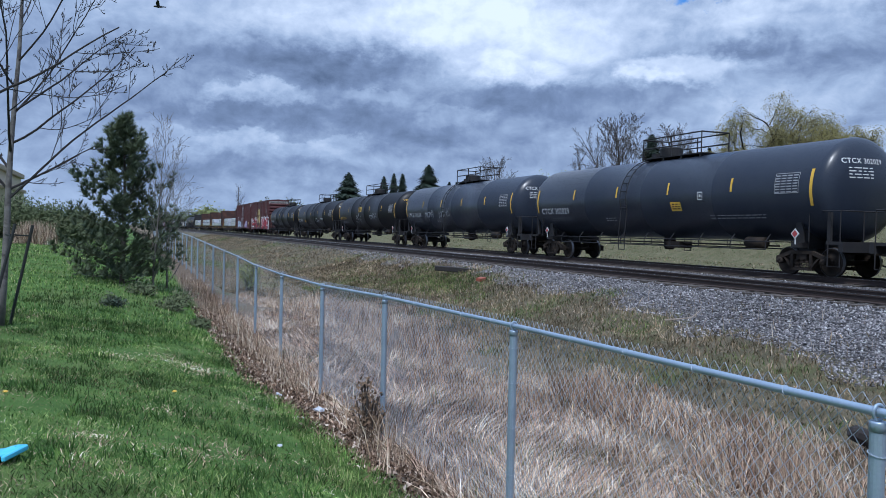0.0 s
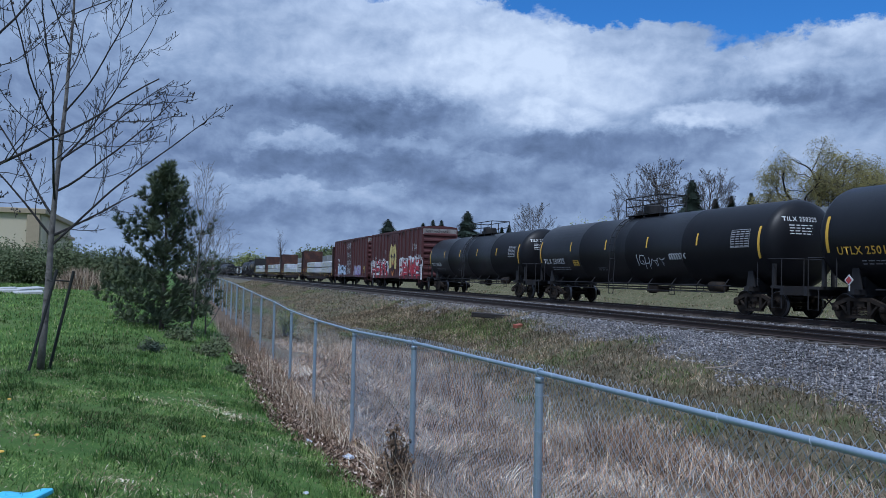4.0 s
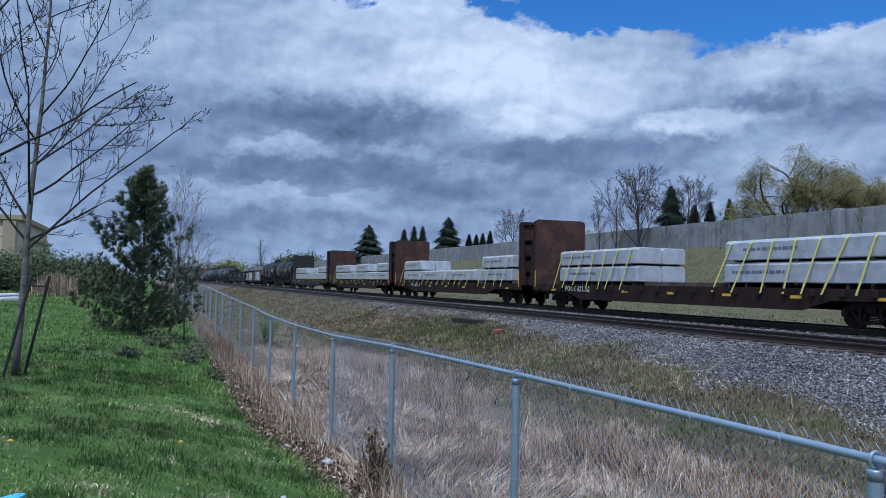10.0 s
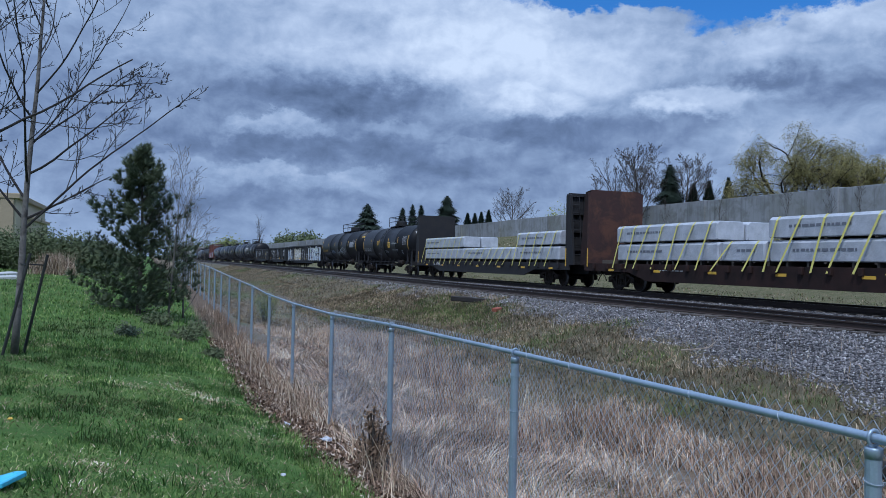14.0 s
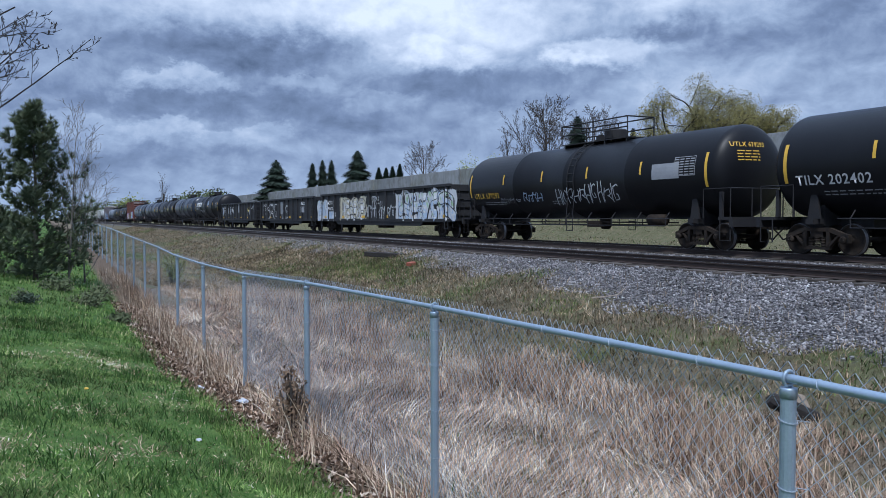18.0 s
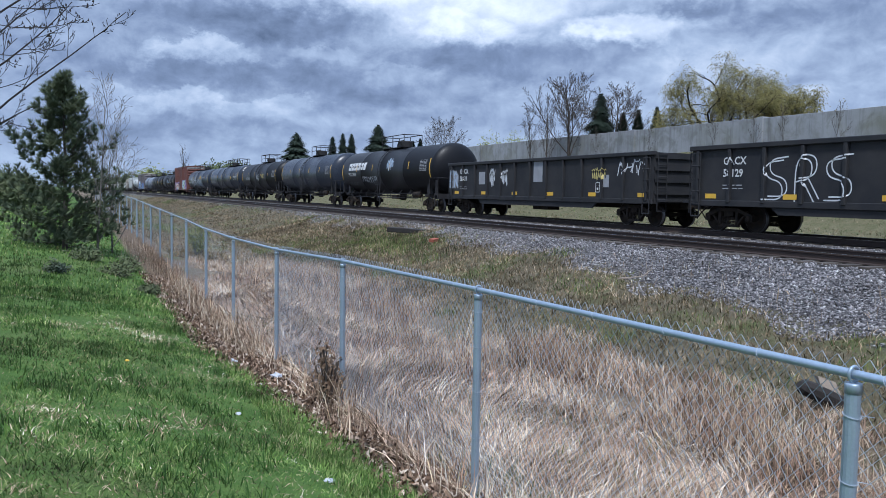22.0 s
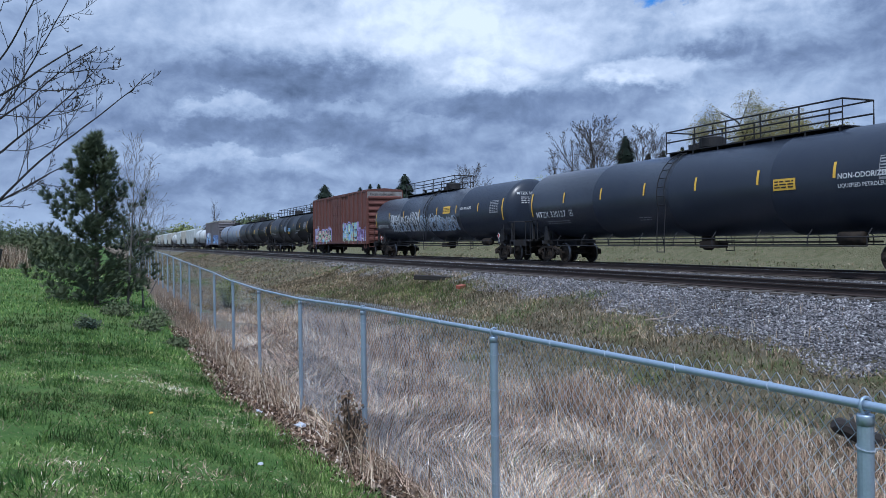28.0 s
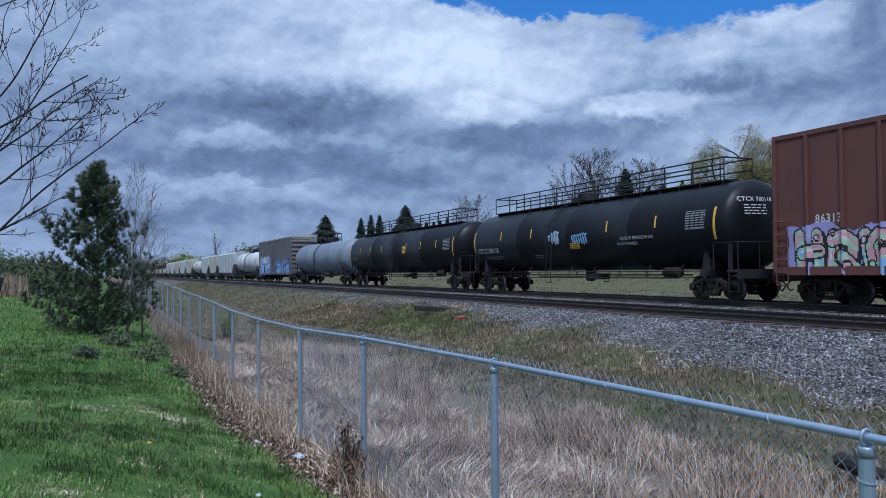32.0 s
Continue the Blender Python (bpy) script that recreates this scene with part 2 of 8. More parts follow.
M["running_gear"] = material("running_gear", (0.022, 0.019, 0.017), 0.8, second=(0.045, 0.033, 0.024), scale=5, amount=0.8)
M["wheel_tread"] = material("wheel_tread", (0.16, 0.16, 0.17), 0.35, 0.8, second=(0.10, 0.09, 0.08), scale=8)
M["white_paint"] = material("white_paint", (0.62, 0.62, 0.62), 0.6, second=(0.45, 0.45, 0.44), scale=5)
M["stencil_grey"] = material("stencil_grey", (0.34, 0.34, 0.35), 0.6, second=(0.22, 0.22, 0.22), scale=5)
M["yellow_paint"] = material("yellow_paint", (0.70, 0.42, 0.04), 0.5, second=(0.55, 0.34, 0.05), scale=5)
M["red_paint"] = material("red_paint", (0.40, 0.05, 0.05), 0.5)
M["wrap"] = material("wrap", (0.48, 0.50, 0.54), 0.30, second=(0.32, 0.335, 0.37), scale=2.2, amount=0.8, bump=0.7, bump_scale=9.0)
M["print_grey"] = material("print_grey", (0.16, 0.17, 0.20), 0.5)
M["strap"] = material("strap", (0.62, 0.56, 0.14), 0.6)
M["rail_steel"] = material("rail_steel", (0.055, 0.038, 0.032), 0.7, 0.3, second=(0.035, 0.027, 0.025), scale=6)
M["rail_top"] = material("rail_top", (0.42, 0.42, 0.44), 0.25, 1.0)
M["tie_wood"] = material("tie_wood", (0.055, 0.045, 0.038), 0.9, second=(0.10, 0.085, 0.07), scale=3, amount=0.7, bump=0.4, bump_scale=20, per_piece=0.25)
M["galvanised"] = material("galvanised", (0.36, 0.44, 0.53), 0.42, 0.55, second=(0.29, 0.36, 0.45), scale=6, amount=0.6, fine=90)
M["wire"] = material("wire", (0.46, 0.52, 0.60), 0.5, 0.25, second=(0.34, 0.39, 0.46), scale=10)
M["concrete"] = material("concrete", (0.30, 0.31, 0.32), 0.9, second=(0.23, 0.24, 0.25), scale=0.25, amount=0.9, third=(0.20, 0.205, 0.20), third_scale=0.9, bump=0.15, bump_scale=25, per_piece=0.12)
t = M["concrete"].node_tree
co = node(t, "ShaderNodeTexCoord").outputs["Object"]
long = node(t, "ShaderNodeVectorMath", [(0, co), (1, (1.0, 1.0, 0.07))])
long.operation = "MULTIPLY"
runs = ramp(t, noise_at(t, long.outputs[0], 2.6, 6.0, 0.7), [(0.50, (0, 0, 0)), (0.68, (1, 1, 1))])
algae = ramp(t, noise_at(t, co, 0.16, 4.0, 0.6), [(0.52, (0, 0, 0)), (0.66, (1, 1, 1))])
base = t.nodes["Principled BSDF"].inputs["Base Color"]
stained = blend(t, maths(t, "MULTIPLY", runs, 0.6), base.links[0].from_socket, (0.095, 0.098, 0.10))
stained = blend(t, maths(t, "MULTIPLY", algae, 0.35), stained, (0.15, 0.15, 0.085))
t.links.new(stained, base)
M["stucco"] = material("stucco", (0.52, 0.45, 0.33), 0.9, second=(0.46, 0.40, 0.30), scale=0.5)
M["bark_grey"] = material("bark_grey", (0.16, 0.145, 0.13), 0.9, second=(0.09, 0.08, 0.07), scale=9, amount=0.7, bump=0.6, bump_scale=40)
M["bark_dark"] = material("bark_dark", (0.050, 0.042, 0.036), 0.95, second=(0.085, 0.07, 0.06), scale=5, amount=0.6)
M["bark_wet"] = material("bark_wet", (0.020, 0.017, 0.016), 0.95, second=(0.034, 0.029, 0.026), scale=5, amount=0.6)
M["brick_red"] = material("brick_red", (0.30, 0.085, 0.05), 0.85, second=(0.20, 0.06, 0.04), scale=12)
M["slab_stone"] = material("slab_stone", (0.46, 0.46, 0.45), 0.9, second=(0.33, 0.33, 0.33), scale=4, bump=0.3)
M["dead_leaf"] = material("dead_leaf", (0.12, 0.075, 0.045), 0.9, second=(0.22, 0.15, 0.09), scale=20)
M["band_grey"] = material("band_grey", (0.26, 0.25, 0.24), 0.7, second=(0.14, 0.11, 0.10), scale=2.5, amount=0.9)
M["stake"] = material("stake", (0.020, 0.022, 0.020), 0.7)
M["needles"] = material("needles", (0.072, 0.100, 0.050), 0.8, second=(0.110, 0.122, 0.058), scale=2.0, amount=0.7, third=(0.040, 0.062, 0.036), third_scale=1.2)
M["conifer"] = material("conifer", (0.022, 0.038, 0.026), 0.85, second=(0.034, 0.052, 0.030), scale=1.0, amount=0.6)
M["willow_leaf"] = material("willow_leaf", (0.175, 0.150, 0.036), 0.8, second=(0.115, 0.105, 0.034), scale=0.8, amount=0.8)
M["spring_leaf"] = material("spring_leaf", (0.20, 0.22, 0.06), 0.8, second=(0.13, 0.16, 0.06), scale=0.5, amount=0.8)
M["shrub_leaf"] = material("shrub_leaf", (0.068, 0.094, 0.032), 0.8, second=(0.100, 0.112, 0.050), scale=1.0, amount=0.8)
M["bark_pale"] = material("bark_pale", (0.20, 0.185, 0.17), 0.9, second=(0.11, 0.10, 0.095), scale=7, amount=0.8, third=(0.07, 0.06, 0.055), third_scale=5.0, bump=0.5, bump_scale=40)
M["bark_sapling"] = material("bark_sapling", (0.026, 0.023, 0.023), 0.9, second=(0.034, 0.029, 0.027), scale=9, amount=0.7, bump=0.5, bump_scale=40)
M["stucco_dark"] = material("stucco_dark", (0.36, 0.29, 0.20), 0.9)
M["dark_glass"] = material("dark_glass", (0.03, 0.035, 0.04), 0.15)
M["blue_plastic"] = material("blue_plastic", (0.10, 0.50, 0.72), 0.35, second=(0.16, 0.60, 0.80), scale=6)
M["white_plastic"] = material("white_plastic", (0.50, 0.52, 0.57), 0.4, second=(0.25, 0.26, 0.30), scale=12)
M["pale_wood"] = material("pale_wood", (0.36, 0.30, 0.24), 0.9, second=(0.24, 0.19, 0.15), scale=12, bump=0.4)
M["tie_black"] = material("tie_black", (0.020, 0.018, 0.017), 0.9, second=(0.04, 0.034, 0.03), scale=5, bump=0.4)
for n, k in (("tank_black", 0.30), ("tank_dark", 0.24), ("tank_blue", 0.34), ("gondola", 0.22), ("running_gear", 0.15), ("flat_black", 0.22), ("rust_dark", 0.2), ("box_maroon", 0.3), ("box_brown", 0.3), ("concrete", 0.2)):
    M[n].node_tree.nodes["Principled BSDF"].inputs["Specular IOR Level"].default_value = k

# ---- building helpers ----
def part(name, bm, mat, parent=None, label="", smooth=False):
    """Links a bmesh as one mesh object under a thing or a part."""
    me = bpy.data.meshes.new(name)
    bm.to_mesh(me)
    bm.free()
    return mesh_part(name, me, mat, parent, label, smooth)


def mesh_part(name, me, mat, parent=None, label="", smooth=False):
    if mat and not me.materials:
        me.materials.append(mat)
    if smooth:
        me.polygons.foreach_set("use_smooth", [True] * len(me.polygons))
    ob = new(name, me)
    if parent:
        ob.parent = parent
    if label:
        tagged(ob, label)
    return ob


def quick_mesh(name, verts, faces):
    """A mesh from arrays; all faces have as many corners."""
    me = bpy.data.meshes.new(name)
    verts, faces = np.asarray(verts, np.float32), np.asarray(faces, np.int32)
    me.vertices.add(len(verts))
    me.vertices.foreach_set("co", verts.ravel())
    n, c = faces.shape
    me.loops.add(n * c)
    me.loops.foreach_set("vertex_index", faces.ravel())
    me.polygons.add(n)
    me.polygons.foreach_set("loop_start", np.arange(0, n * c, c, dtype=np.int32))
    me.update(calc_edges=True)
    me.validate()
    return me


def thing(name, label, category, group="", m=None):
    ob = new(name)
    ob.empty_display_size = 0.2
    tagged(ob, label, category, group)
    if m is not None:
        ob.matrix_world = m
    return ob


def box(bm, x0, y0, z0, x1, y1, z1):
    v = [bm.verts.new(p) for p in ((x0, y0, z0), (x1, y0, z0), (x1, y1, z0), (x0, y1, z0), (x0, y0, z1), (x1, y0, z1), (x1, y1, z1), (x0, y1, z1))]
    for f in ((3, 2, 1, 0), (4, 5, 6, 7), (0, 1, 5, 4), (1, 2, 6, 5), (2, 3, 7, 6), (3, 0, 4, 7)):
        bm.faces.new([v[i] for i in f])
    return v


def soft_box(x0, y0, z0, x1, y1, z1, r=0.01, segments=1):
    bm = bmesh.new()
    box(bm, x0, y0, z0, x1, y1, z1)
    bmesh.ops.bevel(bm, geom=list(bm.edges), offset=r, segments=segments, affect="EDGES", profile=0.5)
    return bm


def tube(bm, points, radius, sides=6, radius_end=None, cap=True):
    """A round bar through points; it may taper."""
    pts = [Vector(p) for p in points]
    n = len(pts)
    rings = []
    side = None
    for i, p in enumerate(pts):
        d = (pts[min(i + 1, n - 1)] - pts[max(i - 1, 0)])
        d = d.normalized() if d.length > 1e-9 else Vector((0, 0, 1))
        if side is None:
            side = d.orthogonal().normalized()
        side = (side - d * side.dot(d))
        side = side.normalized() if side.length > 1e-6 else d.orthogonal().normalized()
        other = d.cross(side)
        r = radius if radius_end is None else radius + (radius_end - radius) * i / max(n - 1, 1)
        rings.append([bm.verts.new(p + (side * math.cos(a) + other * math.sin(a)) * r) for a in (2 * math.pi * k / sides for k in range(sides))])
    for a, b in zip(rings, rings[1:]):
        for k in range(sides):
            bm.faces.new((a[k], a[(k + 1) % sides], b[(k + 1) % sides], b[k]))
    if cap and sides > 2:
        bm.faces.new(rings[0][::-1])
        bm.faces.new(rings[-1])


def lathe(bm, profile, axis="x", sides=24, centre=(0, 0, 0)):
    """Turns (along, radius) pairs round an axis."""
    rings = []
    for along, r in profile:
        ring = []
        for k in range(sides):
            a = 2 * math.pi * k / sides
            c, s = r * math.cos(a), r * math.sin(a)
            p = {"x": (along, c, s), "y": (s, along, c), "z": (c, s, along)}[axis]
            ring.append(bm.verts.new([p[i] + centre[i] for i in range(3)]))
        rings.append(ring)
    for a, b in zip(rings, rings[1:]):
        for k in range(sides):
            bm.faces.new((a[k], a[(k + 1) % sides], b[(k + 1) % sides], b[k]))
    for ring, flip in ((rings[0], True), (rings[-1], False)):
        bm.faces.new(ring[::-1] if flip else ring)


def prism(bm, outline, x0, x1):
    """A plate: a (y, z) outline between two x."""
    a = [bm.verts.new((x0, y, z)) for y, z in outline]
    b = [bm.verts.new((x1, y, z)) for y, z in outline]
    n = len(outline)
    bm.faces.new(a[::-1])
    bm.faces.new(b)
    for i in range(n):
        bm.faces.new((a[i], a[(i + 1) % n], b[(i + 1) % n], b[i]))


# ---- the ground ----
FENCE_X = 2.6
FENCE_TOP = [(-30, 0.6), (2.2, 0.475), (5.4, 0.44), (8.6, 0.385), (11.7, 0.295), (15.1, 0.265), (18.6, 0.285), (21.3, 0.36), (25.2, 0.425), (30.7, 0.52), (37.6, 0.65), (45.7, 0.73), (54, 0.77), (67, 0.80), (87, 0.74), (200, 0.7), (2000, 0.5)]
LAWN = [(0, 0.0), (0.6, 0.10), (1.0, 0.22), (2.0, 0.47), (3.0, 0.66), (4.5, 0.82), (7, 0.95), (15, 1.1), (60, 1.3), (400, 1.0), (3000, 0.3)]
BED = [(2.6, None), (4.2, -1.45), (6.0, -1.75), (8.0, -1.70), (10.0, -1.30), (11.4, -0.98), (12.6, -0.62), (13.9, -0.27), (14.3, -0.21), (23.6, -0.21), (24.9, -0.62), (27.5, -0.60), (31.0, -0.1), (34.5, 2.0), (37.4, 4.1), (40.0, 4.4), (80.0, 4.8), (3000, 3.0)]


def fence_top(y):
    return float(np.interp(y, [p[0] for p in FENCE_TOP], [p[1] for p in FENCE_TOP]))


def ground_z(x, y):
    base = fence_top(y) - 1.62
    if x <= FENCE_X:
        z = base + float(np.interp(FENCE_X - x, [p[0] for p in LAWN], [p[1] for p in LAWN]))
    else:
        z = float(np.interp(x, [p[0] for p in BED], [base if p[1] is None else p[1] for p in BED]))
        if 4.0 < x < 11.0 and y > 40:
            z += min((y - 40) / 60, 1) * 0.35
    # small unevenness, none under the tracks
    if not 13.0 < x < 24.8:
        k = 0.05 if x < 13 else 0.12
        z += k * noise.noise((x * 0.45, y * 0.45, 3.0)) + 0.3 * k * noise.noise((x * 1.7, y * 1.7, 8.0))
    return z


def ground_material():
    """Lawn, leaf litter, dry ditch, weedy bank and ballast, by place, with ragged borders."""
    m = bpy.data.materials.new("ground")
    m.use_nodes = True
    t = m.node_tree
    b = t.nodes["Principled BSDF"]
    co = node(t, "ShaderNodeTexCoord").outputs["Object"]
    x, y, z = node(t, "ShaderNodeSeparateXYZ", [(0, co)]).outputs
    n1 = noise_at(t, co, 0.35, 5.0, 0.6)
    n2 = noise_at(t, co, 2.2, 6.0, 0.65)
    n3 = noise_at(t, co, 14.0, 4.0, 0.6)
    n4 = noise_at(t, co, 60.0, 3.0, 0.6)

    def border(edge, soft, wander):
        xs = maths(t, "ADD", x, maths(t, "MULTIPLY", maths(t, "SUBTRACT", n2, 0.5), wander))
        return maths(t, "DIVIDE", maths(t, "SUBTRACT", xs, edge), soft, clamp=True)

    lawn = ramp(t, n2, [(0.25, (0.046, 0.092, 0.018)), (0.5, (0.078, 0.145, 0.030)), (0.72, (0.125, 0.185, 0.048))])
    lawn = blend(t, maths(t, "MULTIPLY", ramp(t, n1, [(0.52, (0, 0, 0)), (0.70, (1, 1, 1))]), 0.4), lawn, (0.17, 0.16, 0.075))
    lawn = blend(t, 0.5, lawn, blend(t, n4, (0.1, 0.1, 0.1), (0.9, 0.9, 0.9)), "OVERLAY")
    litter = ramp(t, n3, [(0.3, (0.070, 0.048, 0.032)), (0.55, (0.150, 0.108, 0.074)), (0.75, (0.24, 0.185, 0.135))])
    dry = ramp(t, n3, [(0.25, (0.07, 0.05, 0.034)), (0.55, (0.20, 0.155, 0.11)), (0.8, (0.34, 0.28, 0.22))])
    green_dry = blend(t, ramp(t, n1, [(0.54, (0, 0, 0)), (0.70, (1, 1, 1))]), dry, (0.085, 0.115, 0.040))
    weeds = ramp(t, n2, [(0.25, (0.060, 0.058, 0.032)), (0.5, (0.115, 0.098, 0.062)), (0.75, (0.19, 0.155, 0.11))])
    weeds = blend(t, ramp(t, n1, [(0.55, (0, 0, 0)), (0.70, (1, 1, 1))]), weeds, (0.085, 0.105, 0.030))
    weeds = blend(t, 0.35, weeds, blend(t, n4, (0.1, 0.1, 0.1), (0.9, 0.9, 0.9)), "OVERLAY")
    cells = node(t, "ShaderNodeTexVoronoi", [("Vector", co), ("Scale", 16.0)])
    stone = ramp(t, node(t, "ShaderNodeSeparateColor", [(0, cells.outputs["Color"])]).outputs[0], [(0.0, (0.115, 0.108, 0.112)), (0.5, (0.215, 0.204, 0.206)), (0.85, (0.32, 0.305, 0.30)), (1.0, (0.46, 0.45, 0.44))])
    # shade in the gaps between stones, put in as near-black colour
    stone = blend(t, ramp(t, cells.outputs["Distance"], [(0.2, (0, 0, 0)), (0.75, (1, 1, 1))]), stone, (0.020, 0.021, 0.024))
    field = ramp(t, n2, [(0.3, (0.105, 0.108, 0.050)), (0.6, (0.165, 0.150, 0.085)), (0.8, (0.21, 0.175, 0.115))])
    near = maths(t, "MULTIPLY", maths(t, "DIVIDE", maths(t, "SUBTRACT", 12.0, y), 5.0, clamp=True), 0.55)
    col = blend(t, border(maths(t, "ADD", near, 1.55), 0.25, 0.7), lawn, litter)
    col = blend(t, border(2.65, 0.5, 0.8), col, green_dry)
    col = blend(t, border(7.6, 1.6, 2.4), col, weeds)
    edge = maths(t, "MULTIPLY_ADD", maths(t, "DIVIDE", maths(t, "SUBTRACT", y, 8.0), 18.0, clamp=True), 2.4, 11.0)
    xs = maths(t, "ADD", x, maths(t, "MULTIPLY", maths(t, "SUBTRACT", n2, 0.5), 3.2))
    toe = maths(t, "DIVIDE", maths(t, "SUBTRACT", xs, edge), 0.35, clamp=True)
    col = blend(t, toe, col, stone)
    col = blend(t, border(25.0, 0.8, 2.0), col, field)
    t.links.new(col, b.inputs["Base Color"])
    b.inputs["Roughness"].default_value = 0.95
    b.inputs["Specular IOR Level"].default_value = 0.2
    h = maths(t, "ADD", maths(t, "MULTIPLY", n3, 0.6), maths(t, "MULTIPLY", n4, 0.4))
    h = maths(t, "ADD", h, maths(t, "MULTIPLY", maths(t, "MULTIPLY", cells.outputs["Distance"], toe), -1.2))
    bn = node(t, "ShaderNodeBump", [("Strength", 0.9), ("Distance", 0.06), ("Height", h)])
    t.links.new(bn.outputs[0], b.inputs["Normal"])
    return m


def spaced(stops):
    out = []
    for (a, b, step) in stops:
        out += list(np.arange(a, b, step))
    return out + [stops[-1][1]]


def build_ground():
    xs = spaced([(-2500, -400, 300), (-400, -60, 40), (-60, -15, 5), (-15, -5, 1.0), (-5, 13, 0.3), (13, 25, 0.4), (25, 42, 0.8), (42, 90, 6), (90, 400, 60), (400, 2500, 300)])
    ys = spaced([(-300, -30, 45), (-30, -4, 3), (-4, 30, 0.35), (30, 60, 1.0), (60, 140, 4), (140, 600, 40), (600, 4600, 400)])
    verts = [(x, y, ground_z(x, y)) for y in ys for x in xs]
    nx = len(xs)
    faces = [(j * nx + i, j * nx + i + 1, (j + 1) * nx + i + 1, (j + 1) * nx + i) for j in range(len(ys) - 1) for i in range(nx - 1)]
    me = bpy.data.meshes.new("ground")
    me.from_pydata(verts, [], faces)
    ob = mesh_part("ground", me, ground_material(), smooth=True)
    tagged(ob, "green lawn falling to a dry ditch and gravel railway bank", "ground", kind="structure")


build_ground()

# ---- the two tracks ----
TRAIN_X, NEAR_X = 21.32, 15.42
RAIL_END = (-60, 1500)


def build_track(cx, name):
    track = thing(name, "railway track of rusty steel rails on dark wooden ties", "railway track", "tracks on the bank", pose(cx, 0, 0))
    for s in (-1, 1):
        bm = bmesh.new()
        prof = [(-0.075, -0.17), (0.075, -0.17), (0.075, -0.155), (0.012, -0.135), (0.012, -0.045), (0.036, -0.035), (0.036, -0.004), (-0.036, -0.004), (-0.036, -0.035), (-0.012, -0.045), (-0.012, -0.135), (-0.075, -0.155)]
        a = [bm.verts.new((s * 0.7525 + u, RAIL_END[0], w)) for u, w in prof]
        b = [bm.verts.new((s * 0.7525 + u, RAIL_END[1], w)) for u, w in prof]
        for i in range(len(prof)):
            bm.faces.new((a[i], a[(i + 1) % len(prof)], b[(i + 1) % len(prof)], b[i]))
        rail = part("rail", bm, M["rail_steel"], track)
        bm = bmesh.new()
        box(bm, s * 0.7525 - 0.033, RAIL_END[0], -0.004, s * 0.7525 + 0.033, RAIL_END[1], 0.0)
        part("rail_head", bm, M["rail_top"], rail, "bright worn running surface")
    bm = soft_box(-1.3, -0.115, -0.35, 1.3, 0.115, -0.172, 0.012)
    me = bpy.data.meshes.new("tie")
    bm.to_mesh(me)
    bm.free()
    me.materials.append(M["tie_wood"])
    rng = random.Random(5)
    for i in range(130):
        tie = new("tie", me)
        tie.parent = track
        tie.matrix_basis = pose(rng.uniform(-0.05, 0.05), 1.0 + i * 0.53, rng.uniform(-0.012, 0.008), 0, 0, rng.uniform(-1, 1))
    bm = bmesh.new()
    for i in range(700):
        y = 70.5 + i * 0.53
        box(bm, -1.3, y - 0.115, -0.35, 1.3, y + 0.115, -0.172)
    tagged(part("far_ties", bm, M["tie_wood"], track), kind="stuff")
    return track


build_track(TRAIN_X, "railway_track")
build_track(NEAR_X, "railway_track")

# ---- the train: shared pieces ----
# A car stands on the rails with its middle at its origin; its seen side faces -x and it runs towards -y.
MESHES = {}


def shared(name, key, make, mat, parent, m=None, label="", smooth=False):
    """A part on mesh data that alike parts share."""
    if key not in MESHES:
        bm = make()
        me = bpy.data.meshes.new(name)
        bm.to_mesh(me)
        bm.free()
        for one in mat if isinstance(mat, (list, tuple)) else [mat]:
            me.materials.append(one)
        if smooth:
            me.polygons.foreach_set("use_smooth", [True] * len(me.polygons))
        MESHES[key] = me
    ob = new(name, MESHES[key])
    ob.parent = parent
    if m is not None:
        ob.matrix_basis = m
    if label:
        tagged(ob, label)
    return ob


WHEEL_R = 0.457


def wheelset_mesh():
    bm = bmesh.new()
    lathe(bm, [(-1.06, 0.085), (1.06, 0.085)], "x", 12)
    for s in (-1, 1):
        lathe(bm, [(s * 0.66, 0.12), (s * 0.66, 0.16), (s * 0.70, 0.18), (s * 0.70, 0.37), (s * 0.675, 0.40), (s * 0.675, WHEEL_R + 0.024), (s * 0.705, WHEEL_R + 0.022), (s * 0.715, WHEEL_R + 0.004), (s * 0.81, WHEEL_R), (s * 0.815, WHEEL_R - 0.012), (s * 0.815, 0.395), (s * 0.775, 0.37), (s * 0.75, 0.19), (s * 0.80, 0.16), (s * 0.80, 0.12)], "x", 28)
        for f in bm.faces:
            c = f.calc_center_median()
            if math.hypot(c.y, c.z) > 0.43 and s * c.x > 0.7 and math.hypot(c.y, c.z) < WHEEL_R + 0.01:
                f.material_index = 1
        lathe(bm, [(s * 1.04, 0.10), (s * 1.20, 0.105), (s * 1.215, 0.09)], "x", 14)
        for k in range(3):
            a = 2 * math.pi * k / 3
            lathe(bm, [(s * 1.21, 0.020), (s * 1.232, 0.020)], "x", 6, (0, 0.055 * math.cos(a), 0.055 * math.sin(a)))
            lathe(bm, [(s * 1.214, 0.012), (s * 1.220, 0.012)], "x", 6)
    bmesh.ops.recalc_face_normals(bm, faces=list(bm.faces))
    return bm


